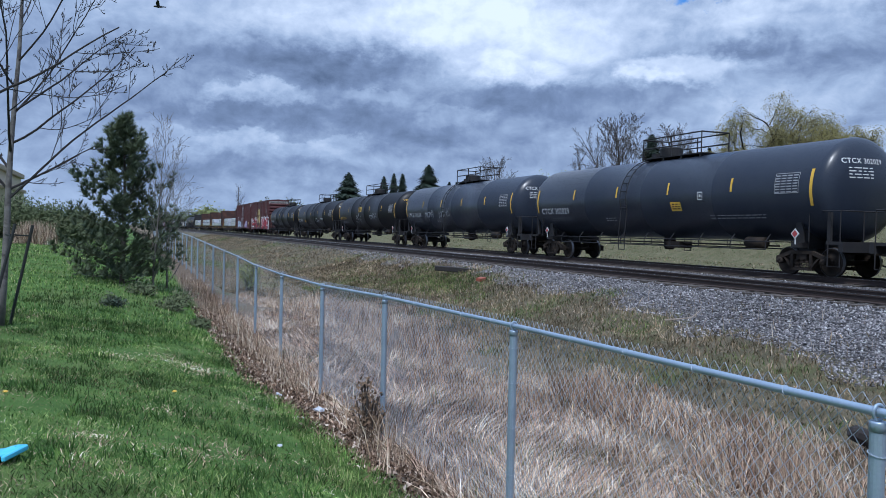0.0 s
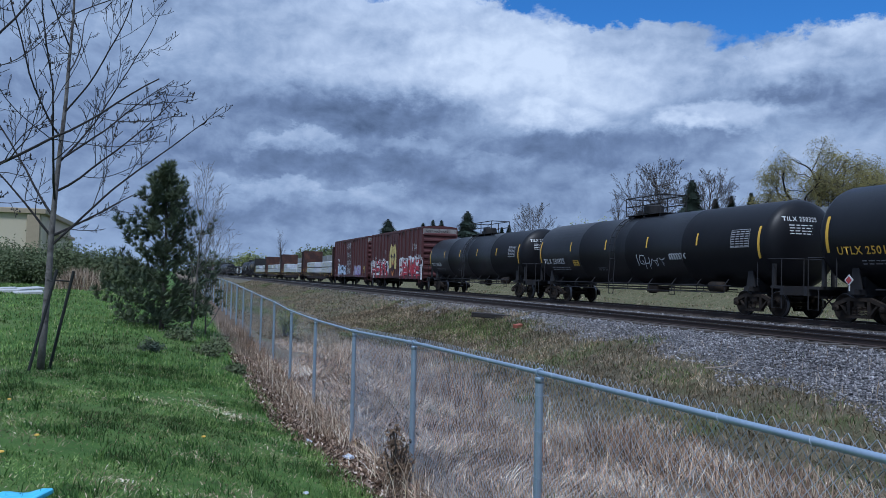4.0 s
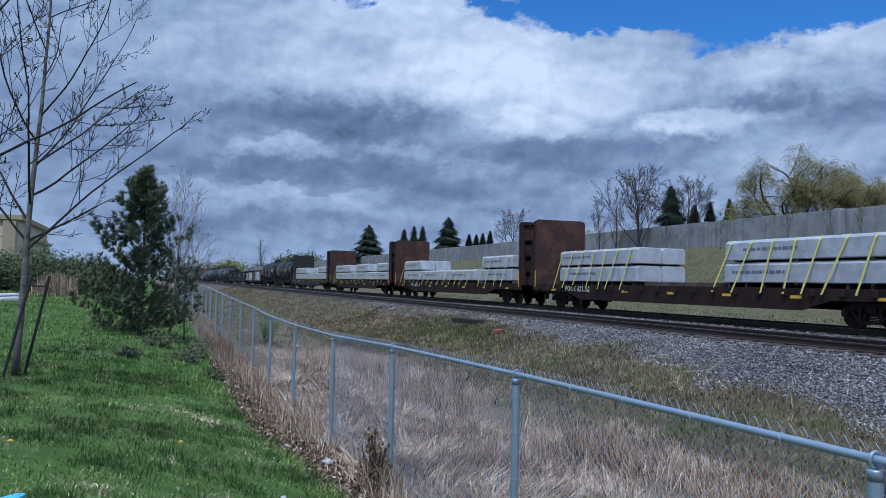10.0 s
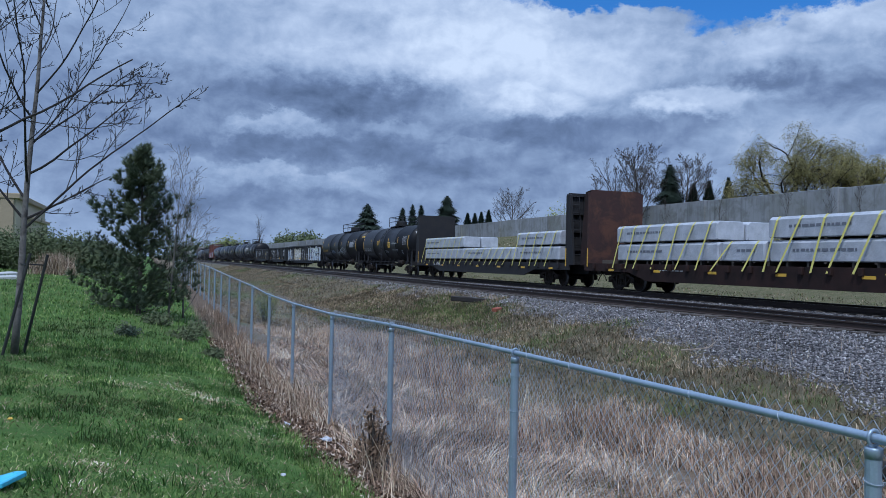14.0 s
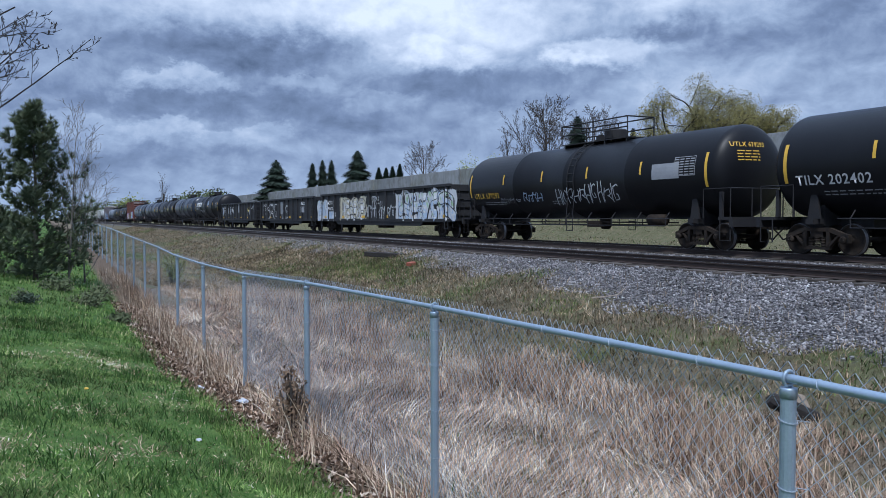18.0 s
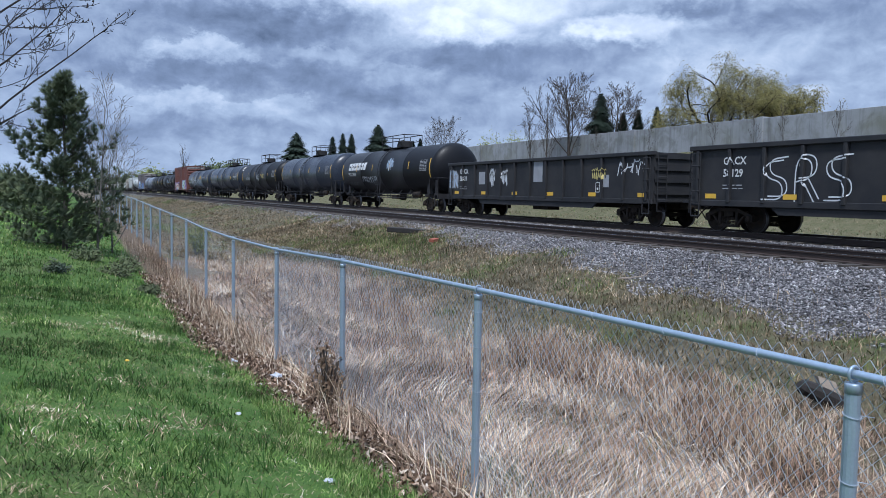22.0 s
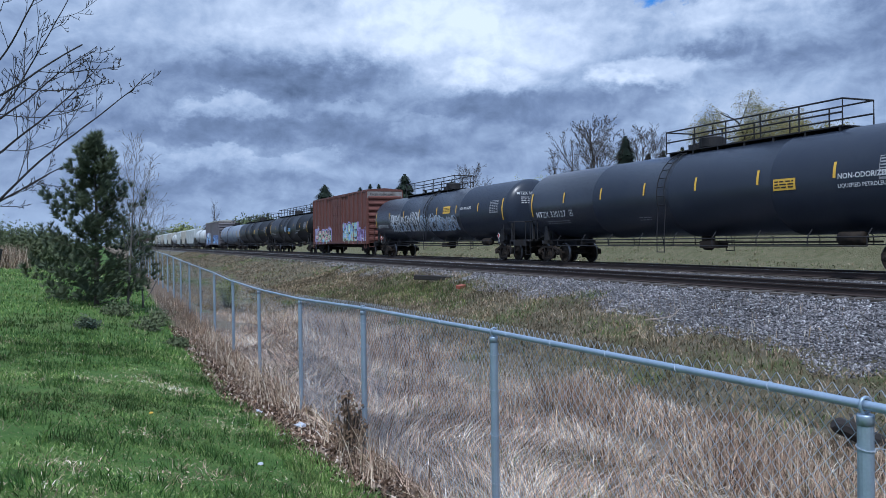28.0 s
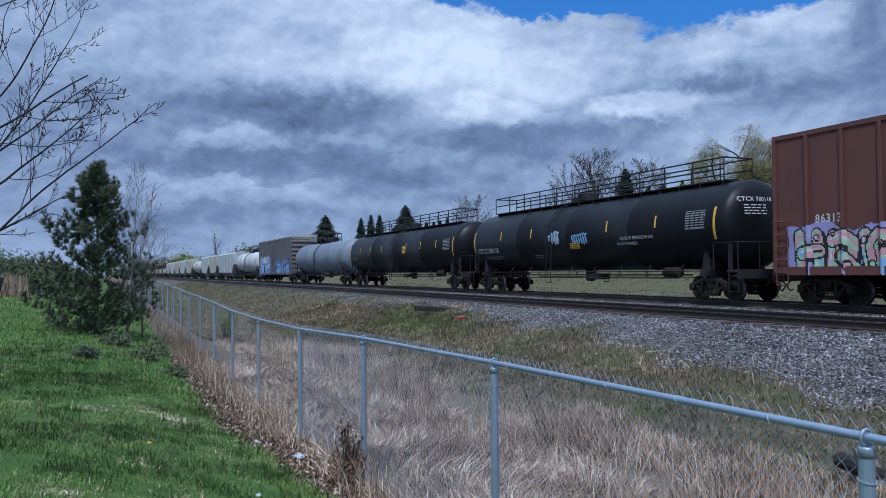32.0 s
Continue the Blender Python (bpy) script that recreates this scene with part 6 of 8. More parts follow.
bm = bmesh.new()
patch(bm, skin, 7.3, 1.7, 7.75, 2.3, 0.06)
part("notice_plate", bm, M["flat_black"], car, "small black notice plate")

# tank cars with full-length walkways
car, skin, zc, tl = add_tank(501.6, 524.6, 1.60, 4.32, M["tank_dark"], "CTCX 780118", 0.28, deck=2.6, platform=-0.6, walk_from=-9.0, walk_to=9.4, strips=7)
scribble(car, skin, -1.6, zc - 0.4, -0.6, zc + 0.3, "ice", 91, 0.06)
scribble(car, skin, 0.5, zc - 0.45, 1.8, zc + 0.1, "sky", 92, 0.06)
yellow_sign(car, skin, 0.3, zc - 0.62, 0.8, 0.28, 0)
lettering(car, skin, "LIQUEFIED PETROLEUM GAS", 4.2, zc - 0.35, 0.13, WHITE)
lettering(car, skin, "NON-ODORIZED", 4.0, zc - 0.58, 0.13, WHITE)
car, skin, zc, tl = add_tank(524.7, 550.0, 1.58, 4.22, M["tank_dark"], None, deck=2.6, platform=0.5, walk_from=-10.0, walk_to=10.0, strips=9)
stencil(car, skin, -tl + 1.4, zc - 0.35, 1.6, 2, seed=17)
yellow_sign(car, skin, 2.0, zc - 0.2, 0.6, 0.5, 0)
car, skin, zc, tl = add_tank(549.9, 571.5, 1.55, 4.16, M["tank_grey"], None, label="pale blue-grey tank car with a black underframe", deck=3.0)
car, skin, z0, hb = box_car(22.0, M["box_grey"], "dull grey box car with blue graffiti along its foot", 4, end_mat=M["hopper_tan"])
couple(car, 571.6, 594.0)
graffiti(car, skin, -9.5, 0.98, -0.4, 3.0, 6, ["blue", "sky", "white"], "black", "lilac", 95, 0.32)
graffiti(car, skin, 0.4, 0.98, 9.0, 2.6, 5, ["sky", "blue"], "black", None, 96, 0.32)
add_tank(594.1, 614.9, 1.50, 4.25, M["tank_white"], None, label="dirty white tank car on a black underframe", deck=2.6)
for y0, y1, mat in ((615.0, 636.4, "hopper_grey"), (636.5, 650.0, "hopper_tan"), (650.1, 664.4, "hopper_grey")):
    car, skin = hopper_car(y1 - y0, M[mat], "pale grey covered hopper car with side ribs", 3 if y1 - y0 < 18 else 4)
    couple(car, y0, y1)
add_tank(664.5, 682.4, 1.45, 4.1, M["tank_white"], None, label="dirty white tank car on a black underframe", deck=2.6)
y = 682.5
for k in range(5):
    car, skin = hopper_car(17.0, M[("hopper_tan", "hopper_grey")[k % 2]], "pale grey covered hopper car with side ribs")
    couple(car, y, y + 17.0)
    y += 17.1
for k in range(7):
    car, skin, hb = flat_car(22.0, M["rust_dark"], "rusty bulkhead flat car with wrapped lumber", [(-8.4, -1.0, 2), (-0.6, 8.4, 2)], None, seed=20 + k, head=4.4)
    couple(car, y, y + 22.0)
    y += 22.1
for k in range(4):
    car, skin, z0, hb = box_car(18.0, M["box_green"], "green box car far back in the train", 30 + k, roof=4.8)
    couple(car, y, y + 18.0)
    y += 18.1


def motions():
    middle = {car: y for car, y in CARS}
    times = list(range(0, 33, 4))
    packs = {car: loads for car, loads in LOADS}
    for car, y in CARS:
        rows = [(t, pose(TRAIN_X, y - travelled(t), 0)) for t in times]
        walk(car, rows)
        for one in packs.get(car, ()):
            walk(one, rows)
    # wheels roll while their car passes near by
    for wheel, e, car in WHEELS:
        y = middle[car]
        near = [k / 30 for k in range(961) if 6 < y - travelled(k / 30) < 58]
        if len(near) > 3:
            ts = sorted({0.0, *near, 32.0})
            first = travelled(near[0])
            walk(wheel, [(t, pose(0, e, WHEEL_R, math.degrees((travelled(min(max(t, near[0]), near[-1])) - first) / WHEEL_R) % 360)) for t in ts])
    fly()

# ---- the fence ----
PITCH = 0.072  # a diamond's width and height


def weave(y0, y1, round_wire):
    """Chain-link of zigzag wires between two posts, with its twisted ends standing above the rail."""
    n = int(round((y1 - y0) / (PITCH / 2)))
    rows = 45
    k = np.arange(n + 1)[:, None]
    j = np.arange(rows + 1)[None, :]
    y = y0 + (k + ((j + k) % 2)) * (y1 - y0) / n
    z = -1.56 + j * (1.618 / rows) + 0.0 * k
    top = np.interp(y, [p[0] for p in FENCE_TOP], [p[1] for p in FENCE_TOP])
    rng = np.random.default_rng(int(y0 * 10) + 400)
    x = FENCE_X + 0.036 + 0.0025 * (((j + k) % 2) * 2 - 1) + 0.012 * np.sin(y * 2.1 + 1.0) * np.sin((z + 1.6) * 2.0) + rng.normal(0, 0.0012, y.shape)
    p = np.stack([x, y, z + top], -1)
    w = 0.0021 if round_wire else 0.0026
    if round_wire:
        off = np.array([(w, 0, 0), (-w * 0.5, w * 0.87, 0), (-w * 0.5, -w * 0.87, 0)])
    else:
        off = np.array([(0, -w * 1.05, 0), (0, w * 1.05, 0)])
    m = len(off)
    v = (p[:, :, None, :] + off[None, None]).reshape(-1, 3)
    idx = np.arange((n + 1) * (rows + 1) * m).reshape(n + 1, rows + 1, m)
    quads = []
    for s in range(m if m > 2 else 1):
        t = (s + 1) % m
        quads.append(np.stack([idx[:, :-1, s], idx[:, :-1, t], idx[:, 1:, t], idx[:, 1:, s]], -1).reshape(-1, 4))
    return quick_mesh("chain_link", v, np.concatenate(quads))


POSTS = [-4.1, -0.95, 2.23, 5.37, 8.6, 11.69, 15.05] + [18.25 + 3.2 * i for i in range(24)]
fence = thing("chain_link_fence", "galvanised chain-link fence with a round blue-grey top rail", "fence")
for i, y in enumerate(POSTS):
    t = fence_top(y)
    bm = bmesh.new()
    tube(bm, [(FENCE_X, y, t - 1.8), (FENCE_X, y, t - 0.055)], 0.030, 14)
    post = part("post", bm, M["galvanised"], fence)
    bm = bmesh.new()
    lathe(bm, [(t - 0.075, 0.0325), (t - 0.040, 0.0325), (t - 0.034, 0.030)], "z", 14, (FENCE_X, y, 0))
    ring = [(FENCE_X + 0.028 * math.cos(a), y + 0.0, t + 0.030 * math.sin(a)) for a in np.linspace(0, 2 * math.pi, 13)]
    tube(bm, ring, 0.007, 6)
    part("loop_cap", bm, M["galvanised"], post, smooth=True)
    if y < 20:
        for dz in (0.16, 0.42, 0.75, 1.10):
            bm = bmesh.new()
            tube(bm, [(FENCE_X + 0.034 * math.cos(a), y + 0.034 * math.sin(a), t - dz + 0.008 * math.sin(a)) for a in np.linspace(0.4, 5.9, 12)] + [(FENCE_X + 0.05, y - 0.06, t - dz)], 0.0022, 4)
            part("tie_wire", bm, M["wire"], post)
bm = bmesh.new()
tube(bm, [(FENCE_X, y, fence_top(y)) for y in np.arange(-3.8, 91.5, 0.5)], 0.0185, 12)
rail = part("top_rail", bm, M["galvanised"], fence, smooth=True)
for k in range(40):
    y = -3.4 + k * 0.61
    bm = bmesh.new()
    tube(bm, [(FENCE_X + 0.0205 * math.cos(a), y + 0.006 * math.sin(a), fence_top(y) + 0.0205 * math.sin(a)) for a in np.linspace(0, 5.8, 11)] + [(FENCE_X + 0.036, y, fence_top(y) - 0.05)], 0.0022, 4)
    part("rail_tie", bm, M["wire"], rail)
for y0, y1 in zip(POSTS, POSTS[1:]):
    tagged(mesh_part("chain_link_mesh", weave(y0, y1, y1 < 15), M["wire"], fence), kind="stuff")

# ---- the concrete wall beyond the tracks ----
wall = thing("wall_concrete", "long weathered grey concrete sound wall with panel joints", "wall")
tagged(wall, kind="structure")
y = -24.0
WALL_TOPS = random.Random(4)
while y < 330:
    step = 12.2
    bm = soft_box(38.0, y + 0.02, 2.5, 38.35, y + step - 0.02, 6.02 + WALL_TOPS.uniform(-0.03, 0.03), 0.02)
    part("wall_panel", bm, M["concrete"], wall)
    bm = soft_box(37.88, y - 0.22, 2.5, 38.47, y + 0.22, 6.06, 0.02)
    part("wall_pier", bm, M["concrete"], wall)
    y += step

# ---- grass, straw, leaves and stones: what nobody could count ----
def island_material(name, stops, rough=0.9, patch=0.45):
    m = bpy.data.materials.new(name)
    m.use_nodes = True
    t = m.node_tree
    b = t.nodes["Principled BSDF"]
    r = node(t, "ShaderNodeNewGeometry").outputs["Random Per Island"]
    col = ramp(t, r, stops)
    co = node(t, "ShaderNodeTexCoord").outputs["Object"]
    for scale, much in ((0.55, patch), (3.2, patch)):
        n = ramp(t, noise_at(t, co, scale, 4.0, 0.6), [(0.34, (0.12, 0.12, 0.12)), (0.66, (0.88, 0.88, 0.88))])
        col = blend(t, much, col, n, "OVERLAY")
    t.links.new(col, b.inputs["Base Color"])
    b.inputs["Roughness"].default_value = rough
    b.inputs["Specular IOR Level"].default_value = 0.25
    b.inputs["Subsurface Weight"].default_value = 0.0
    return m


def heights(x, y):
    return np.array([ground_z(a, b) for a, b in zip(x, y)])


def blades(name, x, y, tall, wide, lean, mat, label, seed, curl=0.5, sink=0.01, azimuth=None, z=None):
    """Tapering blades that bend as they rise; arrays of roots, heights, widths and leans."""
    rng = np.random.default_rng(seed)
    n = len(x)
    z = (heights(x, y) if z is None else z) - sink
    az = rng.uniform(0, 2 * np.pi, n) if azimuth is None else azimuth
    d = np.stack([np.cos(az), np.sin(az)], -1)
    turn = rng.uniform(0, 2 * np.pi, n)
    s = np.stack([np.cos(turn), np.sin(turn)], -1) * wide[:, None] / 2
    root = np.stack([x, y, z], -1)
    out = np.zeros((n, 5, 3))
    for k, (f, w) in enumerate(((0.0, 1.0), (0.55, 0.8), (1.0, 0.0))):
        ang = lean * (0.6 + curl * f)
        c = root.copy()
        c[:, :2] += d * (np.sin(ang) * tall * f)[:, None]
        c[:, 2] += np.cos(ang) * tall * f
        if k < 2:
            out[:, 2 * k, :] = c
            out[:, 2 * k, :2] -= s * w
            out[:, 2 * k + 1, :] = c
            out[:, 2 * k + 1, :2] += s * w
        else:
            out[:, 4, :] = c
    base = np.arange(n)[:, None] * 5
    tris = np.concatenate([base + np.array([[0, 1, 3]]), base + np.array([[0, 3, 2]]), base + np.array([[2, 3, 4]])])
    ob = mesh_part(name, quick_mesh(name, out.reshape(-1, 3), tris), mat)
    return tagged(ob, label, "grass", kind="stuff")


RNG = np.random.default_rng(11)
lawn_mat = island_material("lawn_blade", [(0.0, (0.030, 0.072, 0.012)), (0.30, (0.080, 0.145, 0.032)), (0.60, (0.142, 0.212, 0.056)), (0.86, (0.205, 0.275, 0.086)), (0.96, (0.28, 0.29, 0.13)), (1.0, (0.38, 0.35, 0.20))], patch=0.62)
straw_mat = island_material("straw", [(0.0, (0.080, 0.052, 0.036)), (0.25, (0.22, 0.148, 0.100)), (0.5, (0.43, 0.305, 0.215)), (0.8, (0.60, 0.460, 0.340)), (1.0, (0.78, 0.64, 0.50))], patch=0.66)
weed_mat = island_material("weed", [(0.0, (0.045, 0.038, 0.020)), (0.3, (0.110, 0.090, 0.046)), (0.6, (0.19, 0.140, 0.082)), (0.85, (0.29, 0.215, 0.14)), (1.0, (0.46, 0.38, 0.28))], patch=0.65)
green_weed_mat = island_material("green_weed", [(0.0, (0.035, 0.065, 0.016)), (0.5, (0.085, 0.125, 0.034)), (1.0, (0.19, 0.20, 0.070))], patch=0.55)
litter_mat = island_material("leaf_litter", [(0.0, (0.040, 0.025, 0.017)), (0.4, (0.13, 0.080, 0.050)), (0.75, (0.27, 0.185, 0.125)), (1.0, (0.55, 0.46, 0.38))])
stone_mat = island_material("ballast_stone", [(0.0, (0.060, 0.056, 0.058)), (0.4, (0.150, 0.140, 0.143)), (0.8, (0.27, 0.255, 0.255)), (0.97, (0.38, 0.365, 0.36)), (1.0, (0.54, 0.53, 0.52))], patch=0.3)


def spread(n, x0, x1, y0, y1, power=1.0, seed=1):
    """Random roots, denser at small y."""
    rng = np.random.default_rng(seed)
    return rng.uniform(x0, x1, n), y0 + (y1 - y0) * rng.uniform(0, 1, n) ** power, rng


# the lawn: fine near by, coarser further off
x, y, g = spread(185000, -4.5, 1.75, 2.6, 17.0, 1.5, 21)
clump = np.array([noise.noise((a * 1.3, b * 1.3, 0.5)) for a, b in zip(x, y)])
keep = (clump > -0.42) | (g.random(len(x)) < 0.45)
x, y, clump = x[keep], y[keep], clump[keep]
blades("lawn_grass", x, y, np.clip(0.045 + 0.05 * clump + g.normal(0, 0.015, len(x)), 0.02, 0.15), np.full(len(x), 0.0048) + 0.0005 * y, np.abs(g.normal(0.90, 0.35, len(x))), lawn_mat, "short uneven green lawn grass with dry tufts", 22)
x, y, g = spread(16000, 1.55, 2.2, 2.6, 10.5, 1.2, 20)
keep = x < 1.6 + 0.55 * np.clip((12 - y) / 5, 0, 1) + g.normal(0, 0.07, len(x))
x, y = x[keep], y[keep]
blades("lawn_grass", x, y, np.clip(g.normal(0.075, 0.025, len(x)), 0.02, 0.16), np.full(len(x), 0.009), np.abs(g.normal(0.6, 0.35, len(x))), lawn_mat, "longer green grass at the lawn's edge", 19)
x, y, g = spread(60000, -12.0, 1.6, 15.0, 62.0, 1.7, 23)
blades("lawn_grass", x, y, np.clip(g.normal(0.075, 0.025, len(x)), 0.03, 0.16), 0.010 + 0.0006 * y, np.abs(g.normal(0.5, 0.3, len(x))), lawn_mat, "short uneven green lawn grass", 24)
x, y, g = spread(8000, -3.0, 1.75, 2.6, 14.0, 1.3, 25)
blades("lawn_thatch", x, y, g.uniform(0.04, 0.10, len(x)), np.full(len(x), 0.006), np.abs(g.normal(1.2, 0.2, len(x))), straw_mat, "pale dead blades lying in the lawn", 26)

def tufts(n, x0, x1, y0, y1, power, stems, radius, seed):
    """Roots gathered in tufts, each with its own height and lean."""
    cx, cy, g = spread(n, x0, x1, y0, y1, power, seed)
    k = g.integers(stems // 2, stems * 2, n)
    who = np.repeat(np.arange(n), k)
    m = len(who)
    return cx[who] + g.normal(0, radius, m), cy[who] + g.normal(0, radius, m), who, g


dark_blade = island_material("dark_blade", [(0.0, (0.022, 0.055, 0.012)), (0.6, (0.050, 0.105, 0.022)), (1.0, (0.095, 0.165, 0.035))])
x, y, who, g = tufts(420, -4.0, 1.7, 2.8, 20.0, 1.4, 34, 0.10, 27)
blades("lawn_tufts", x, y, g.uniform(0.05, 0.15, len(x)), g.uniform(0.006, 0.012, len(x)), np.abs(g.normal(0.55, 0.3, len(x))), dark_blade, "darker rank tufts of grass in the lawn", 28)
x, y, who, g = tufts(70, -3.6, 1.6, 3.2, 17.0, 1.3, 150, 0.20, 29)
blades("dry_patches", x, y, g.uniform(0.03, 0.085, len(x)), g.uniform(0.005, 0.010, len(x)), np.abs(g.normal(1.05, 0.3, len(x))), straw_mat, "dry straw-coloured patches in the lawn", 30)

# the ditch: straw beaten flat by the fence, standing stems behind
x, y, g = spread(52000, 2.5, 6.4, -1.5, 22.0, 1.3, 31)
low = np.array([noise.noise((a * 0.9, b * 0.9, 4.5)) for a, b in zip(x, y)])
swirl = np.array([noise.noise((a * 0.5, b * 0.5, 14.5)) for a, b in zip(x, y)])
blades("flat_straw", x, y, g.uniform(0.18, 0.50, len(x)), g.uniform(0.008, 0.017, len(x)) * np.clip(np.hypot(x, y) / 10, 0.42, 1.2), np.clip(g.normal(1.28, 0.20, len(x)) - 0.45 * np.clip(low, 0, 1), 0.2, 1.55), straw_mat, "matted pale straw lying in the ditch", 32, 0.3, 0.02, azimuth=7.0 * swirl + g.normal(0, 0.8, len(x)))


x, y, who, g = tufts(3300, 3.6, 8.8, -0.5, 30.0, 1.25, 26, 0.12, 33)
patchy = np.array([noise.noise((a * 0.55, b * 0.55, 1.5)) for a, b in zip(x, y)])
keep = patchy + g.normal(0, 0.06, len(x)) > -0.06
x, y, who = x[keep], y[keep], who[keep]
tuft = g.random((3300, 3))[who]
edge = np.clip(1.0 - np.abs(x - 6.4) / 3.4, 0.28, 1.0)
blades("standing_straw", x, y, (0.18 + 0.50 * tuft[:, 0] ** 1.5 + 0.30 * g.random(len(x))) * edge, g.uniform(0.006, 0.014, len(x)) * np.clip(np.hypot(x, y) / 10, 0.45, 1.2), np.abs(0.25 + 0.9 * tuft[:, 1] ** 2 + g.normal(0, 0.28, len(x))), straw_mat, "tall dry straw-coloured stems standing in the ditch", 34, 0.9, 0.02, azimuth=6.28 * tuft[:, 2] + g.normal(0, 0.7, len(x)))
x, y, g = spread(8000, 2.6, 8.0, -0.5, 16.0, 1.3, 35)
keep = np.array([noise.noise((a * 0.7, b * 0.7, 7.5)) for a, b in zip(x, y)]) > 0.05
x, y = x[keep], y[keep]
blades("ditch_green", x, y, g.uniform(0.10, 0.30, len(x)), g.uniform(0.006, 0.012, len(x)), np.abs(g.normal(0.5, 0.3, len(x))), green_weed_mat, "fresh green shoots in the straw", 36)

# dry tufts along the fence foot
tx, ty = [], []
for y0, n, xo in ((8.05, 150, 2.42), (12.2, 230, 2.35), (13.4, 190, 2.3), (14.9, 170, 2.25), (16.4, 130, 2.2), (18.0, 200, 2.2), (20.0, 180, 2.2), (22.5, 260, 2.1), (25.0, 260, 2.0), (28.0, 240, 2.1), (31.0, 240, 2.1)):
    tx += list(RNG.normal(xo, 0.15 + 0.004 * y0, n))
    ty += list(RNG.normal(y0, 0.20 + 0.012 * y0, n))
tx, ty = np.array(tx), np.array(ty)
brown_mat = island_material("brown_stem", [(0.0, (0.07, 0.045, 0.03)), (0.4, (0.23, 0.16, 0.105)), (0.8, (0.46, 0.36, 0.26)), (1.0, (0.66, 0.56, 0.44))])
blades("fence_foot_stems", tx, ty, RNG.uniform(0.12, 0.70, len(tx)), RNG.uniform(0.004, 0.009, len(tx)), np.abs(RNG.normal(0.38, 0.30, len(tx))), brown_mat, "brown dry stems along the foot of the fence", 37, 0.7)
x, y, g = spread(22000, 1.5, 2.75, 3.0, 22.0, 1.2, 38)
keep = x > 1.5 + 0.55 * np.clip((12 - y) / 5, 0, 1) + g.normal(0, 0.08, len(x))
x, y = x[keep], y[keep]
blades("leaf_litter", x, y, g.uniform(0.025, 0.075, len(x)), g.uniform(0.018, 0.048, len(x)), g.normal(1.25, 0.35, len(x)), litter_mat, "brown fallen leaves along the fence", 39, 0.2, -0.01)

x, y, who, g = tufts(150, 2.2, 2.75, 3.0, 30.0, 1.0, 14, 0.07, 40)
blades("fence_foot_straw", x, y, g.uniform(0.10, 0.48, len(x)), g.uniform(0.006, 0.013, len(x)), np.abs(g.normal(0.5, 0.35, len(x))), straw_mat, "pale straw tufts growing through the foot of the fence", 50)

# the bank: mixed weeds, greener low down
x, y, g = spread(80000, 7.6, 13.6, 0.0, 48.0, 1.2, 41)
edge = np.interp(y, [8, 26], [11.0, 13.4])
n2 = np.array([noise.noise((a * 0.45, b * 0.45, 9.5)) for a, b in zip(x, y)])
keep = (x < edge + 1.6 * n2) | (g.random(len(x)) < 0.05)
x, y, n2 = x[keep], y[keep], n2[keep]
green = n2 + g.normal(0, 0.22, len(x)) > 0.42
for pick, mat, name in ((green, green_weed_mat, "bank_grass"), (~green, weed_mat, "bank_weeds")):
    q = int(pick.sum())
    blades(name, x[pick], y[pick], g.uniform(0.05, 0.20, q), g.uniform(0.008, 0.018, q) + 0.0003 * y[pick], np.abs(g.normal(0.75, 0.35, q)), mat, "mixed dry and green weeds on the railway bank", 42)
x, y, g = spread(75000, 3.2, 13.9, 30.0, 150.0, 1.7, 51)
n2 = np.array([noise.noise((a * 0.3, b * 0.12, 19.5)) for a, b in zip(x, y)])
green = n2 + g.normal(0, 0.25, len(x)) > 0.28
for pick, mat, name in ((green, green_weed_mat, "bank_grass"), (~green, weed_mat, "bank_weeds")):
    q = int(pick.sum())
    blades(name, x[pick], y[pick], g.uniform(0.05, 0.20, q), 0.010 + 0.0004 * y[pick], np.abs(g.normal(0.8, 0.35, q)), mat, "rough dry weeds far along the railway bank", 52)
g = np.random.default_rng(53)
x, y = g.normal(11.6, 0.75, 4200), g.normal(30.0, 2.1, 4200)
blades("bank_grass", x, y, g.uniform(0.08, 0.26, len(x)), np.full(len(x), 0.016), np.abs(g.normal(0.5, 0.3, len(x))), green_weed_mat, "fresh green grass patch at the ballast's foot", 54)
x, y, g = spread(1100, 9.5, 13.6, 3.0, 40.0, 1.0, 43)
blades("tall_weeds", x, y, g.uniform(0.15, 0.40, len(x)), g.uniform(0.005, 0.009, len(x)), np.abs(g.normal(0.2, 0.15, len(x))), brown_mat, "sparse tall dead weed stalks", 44)
x, y, g = spread(26000, 25.5, 36.5, -5.0, 90.0, 1.0, 45)
blades("field_grass", x, y, g.uniform(0.06, 0.20, len(x)), 0.02 + 0.0004 * y, np.abs(g.normal(0.9, 0.3, len(x))), weed_mat, "yellowish rough grass beyond the tracks", 46)
x, y, g = spread(12000, 25.5, 37.5, -5.0, 90.0, 1.0, 47)
blades("field_grass", x, y, g.uniform(0.06, 0.18, len(x)), 0.02 + 0.0004 * y, np.abs(g.normal(0.9, 0.3, len(x))), green_weed_mat, "green rough grass beyond the tracks", 48)


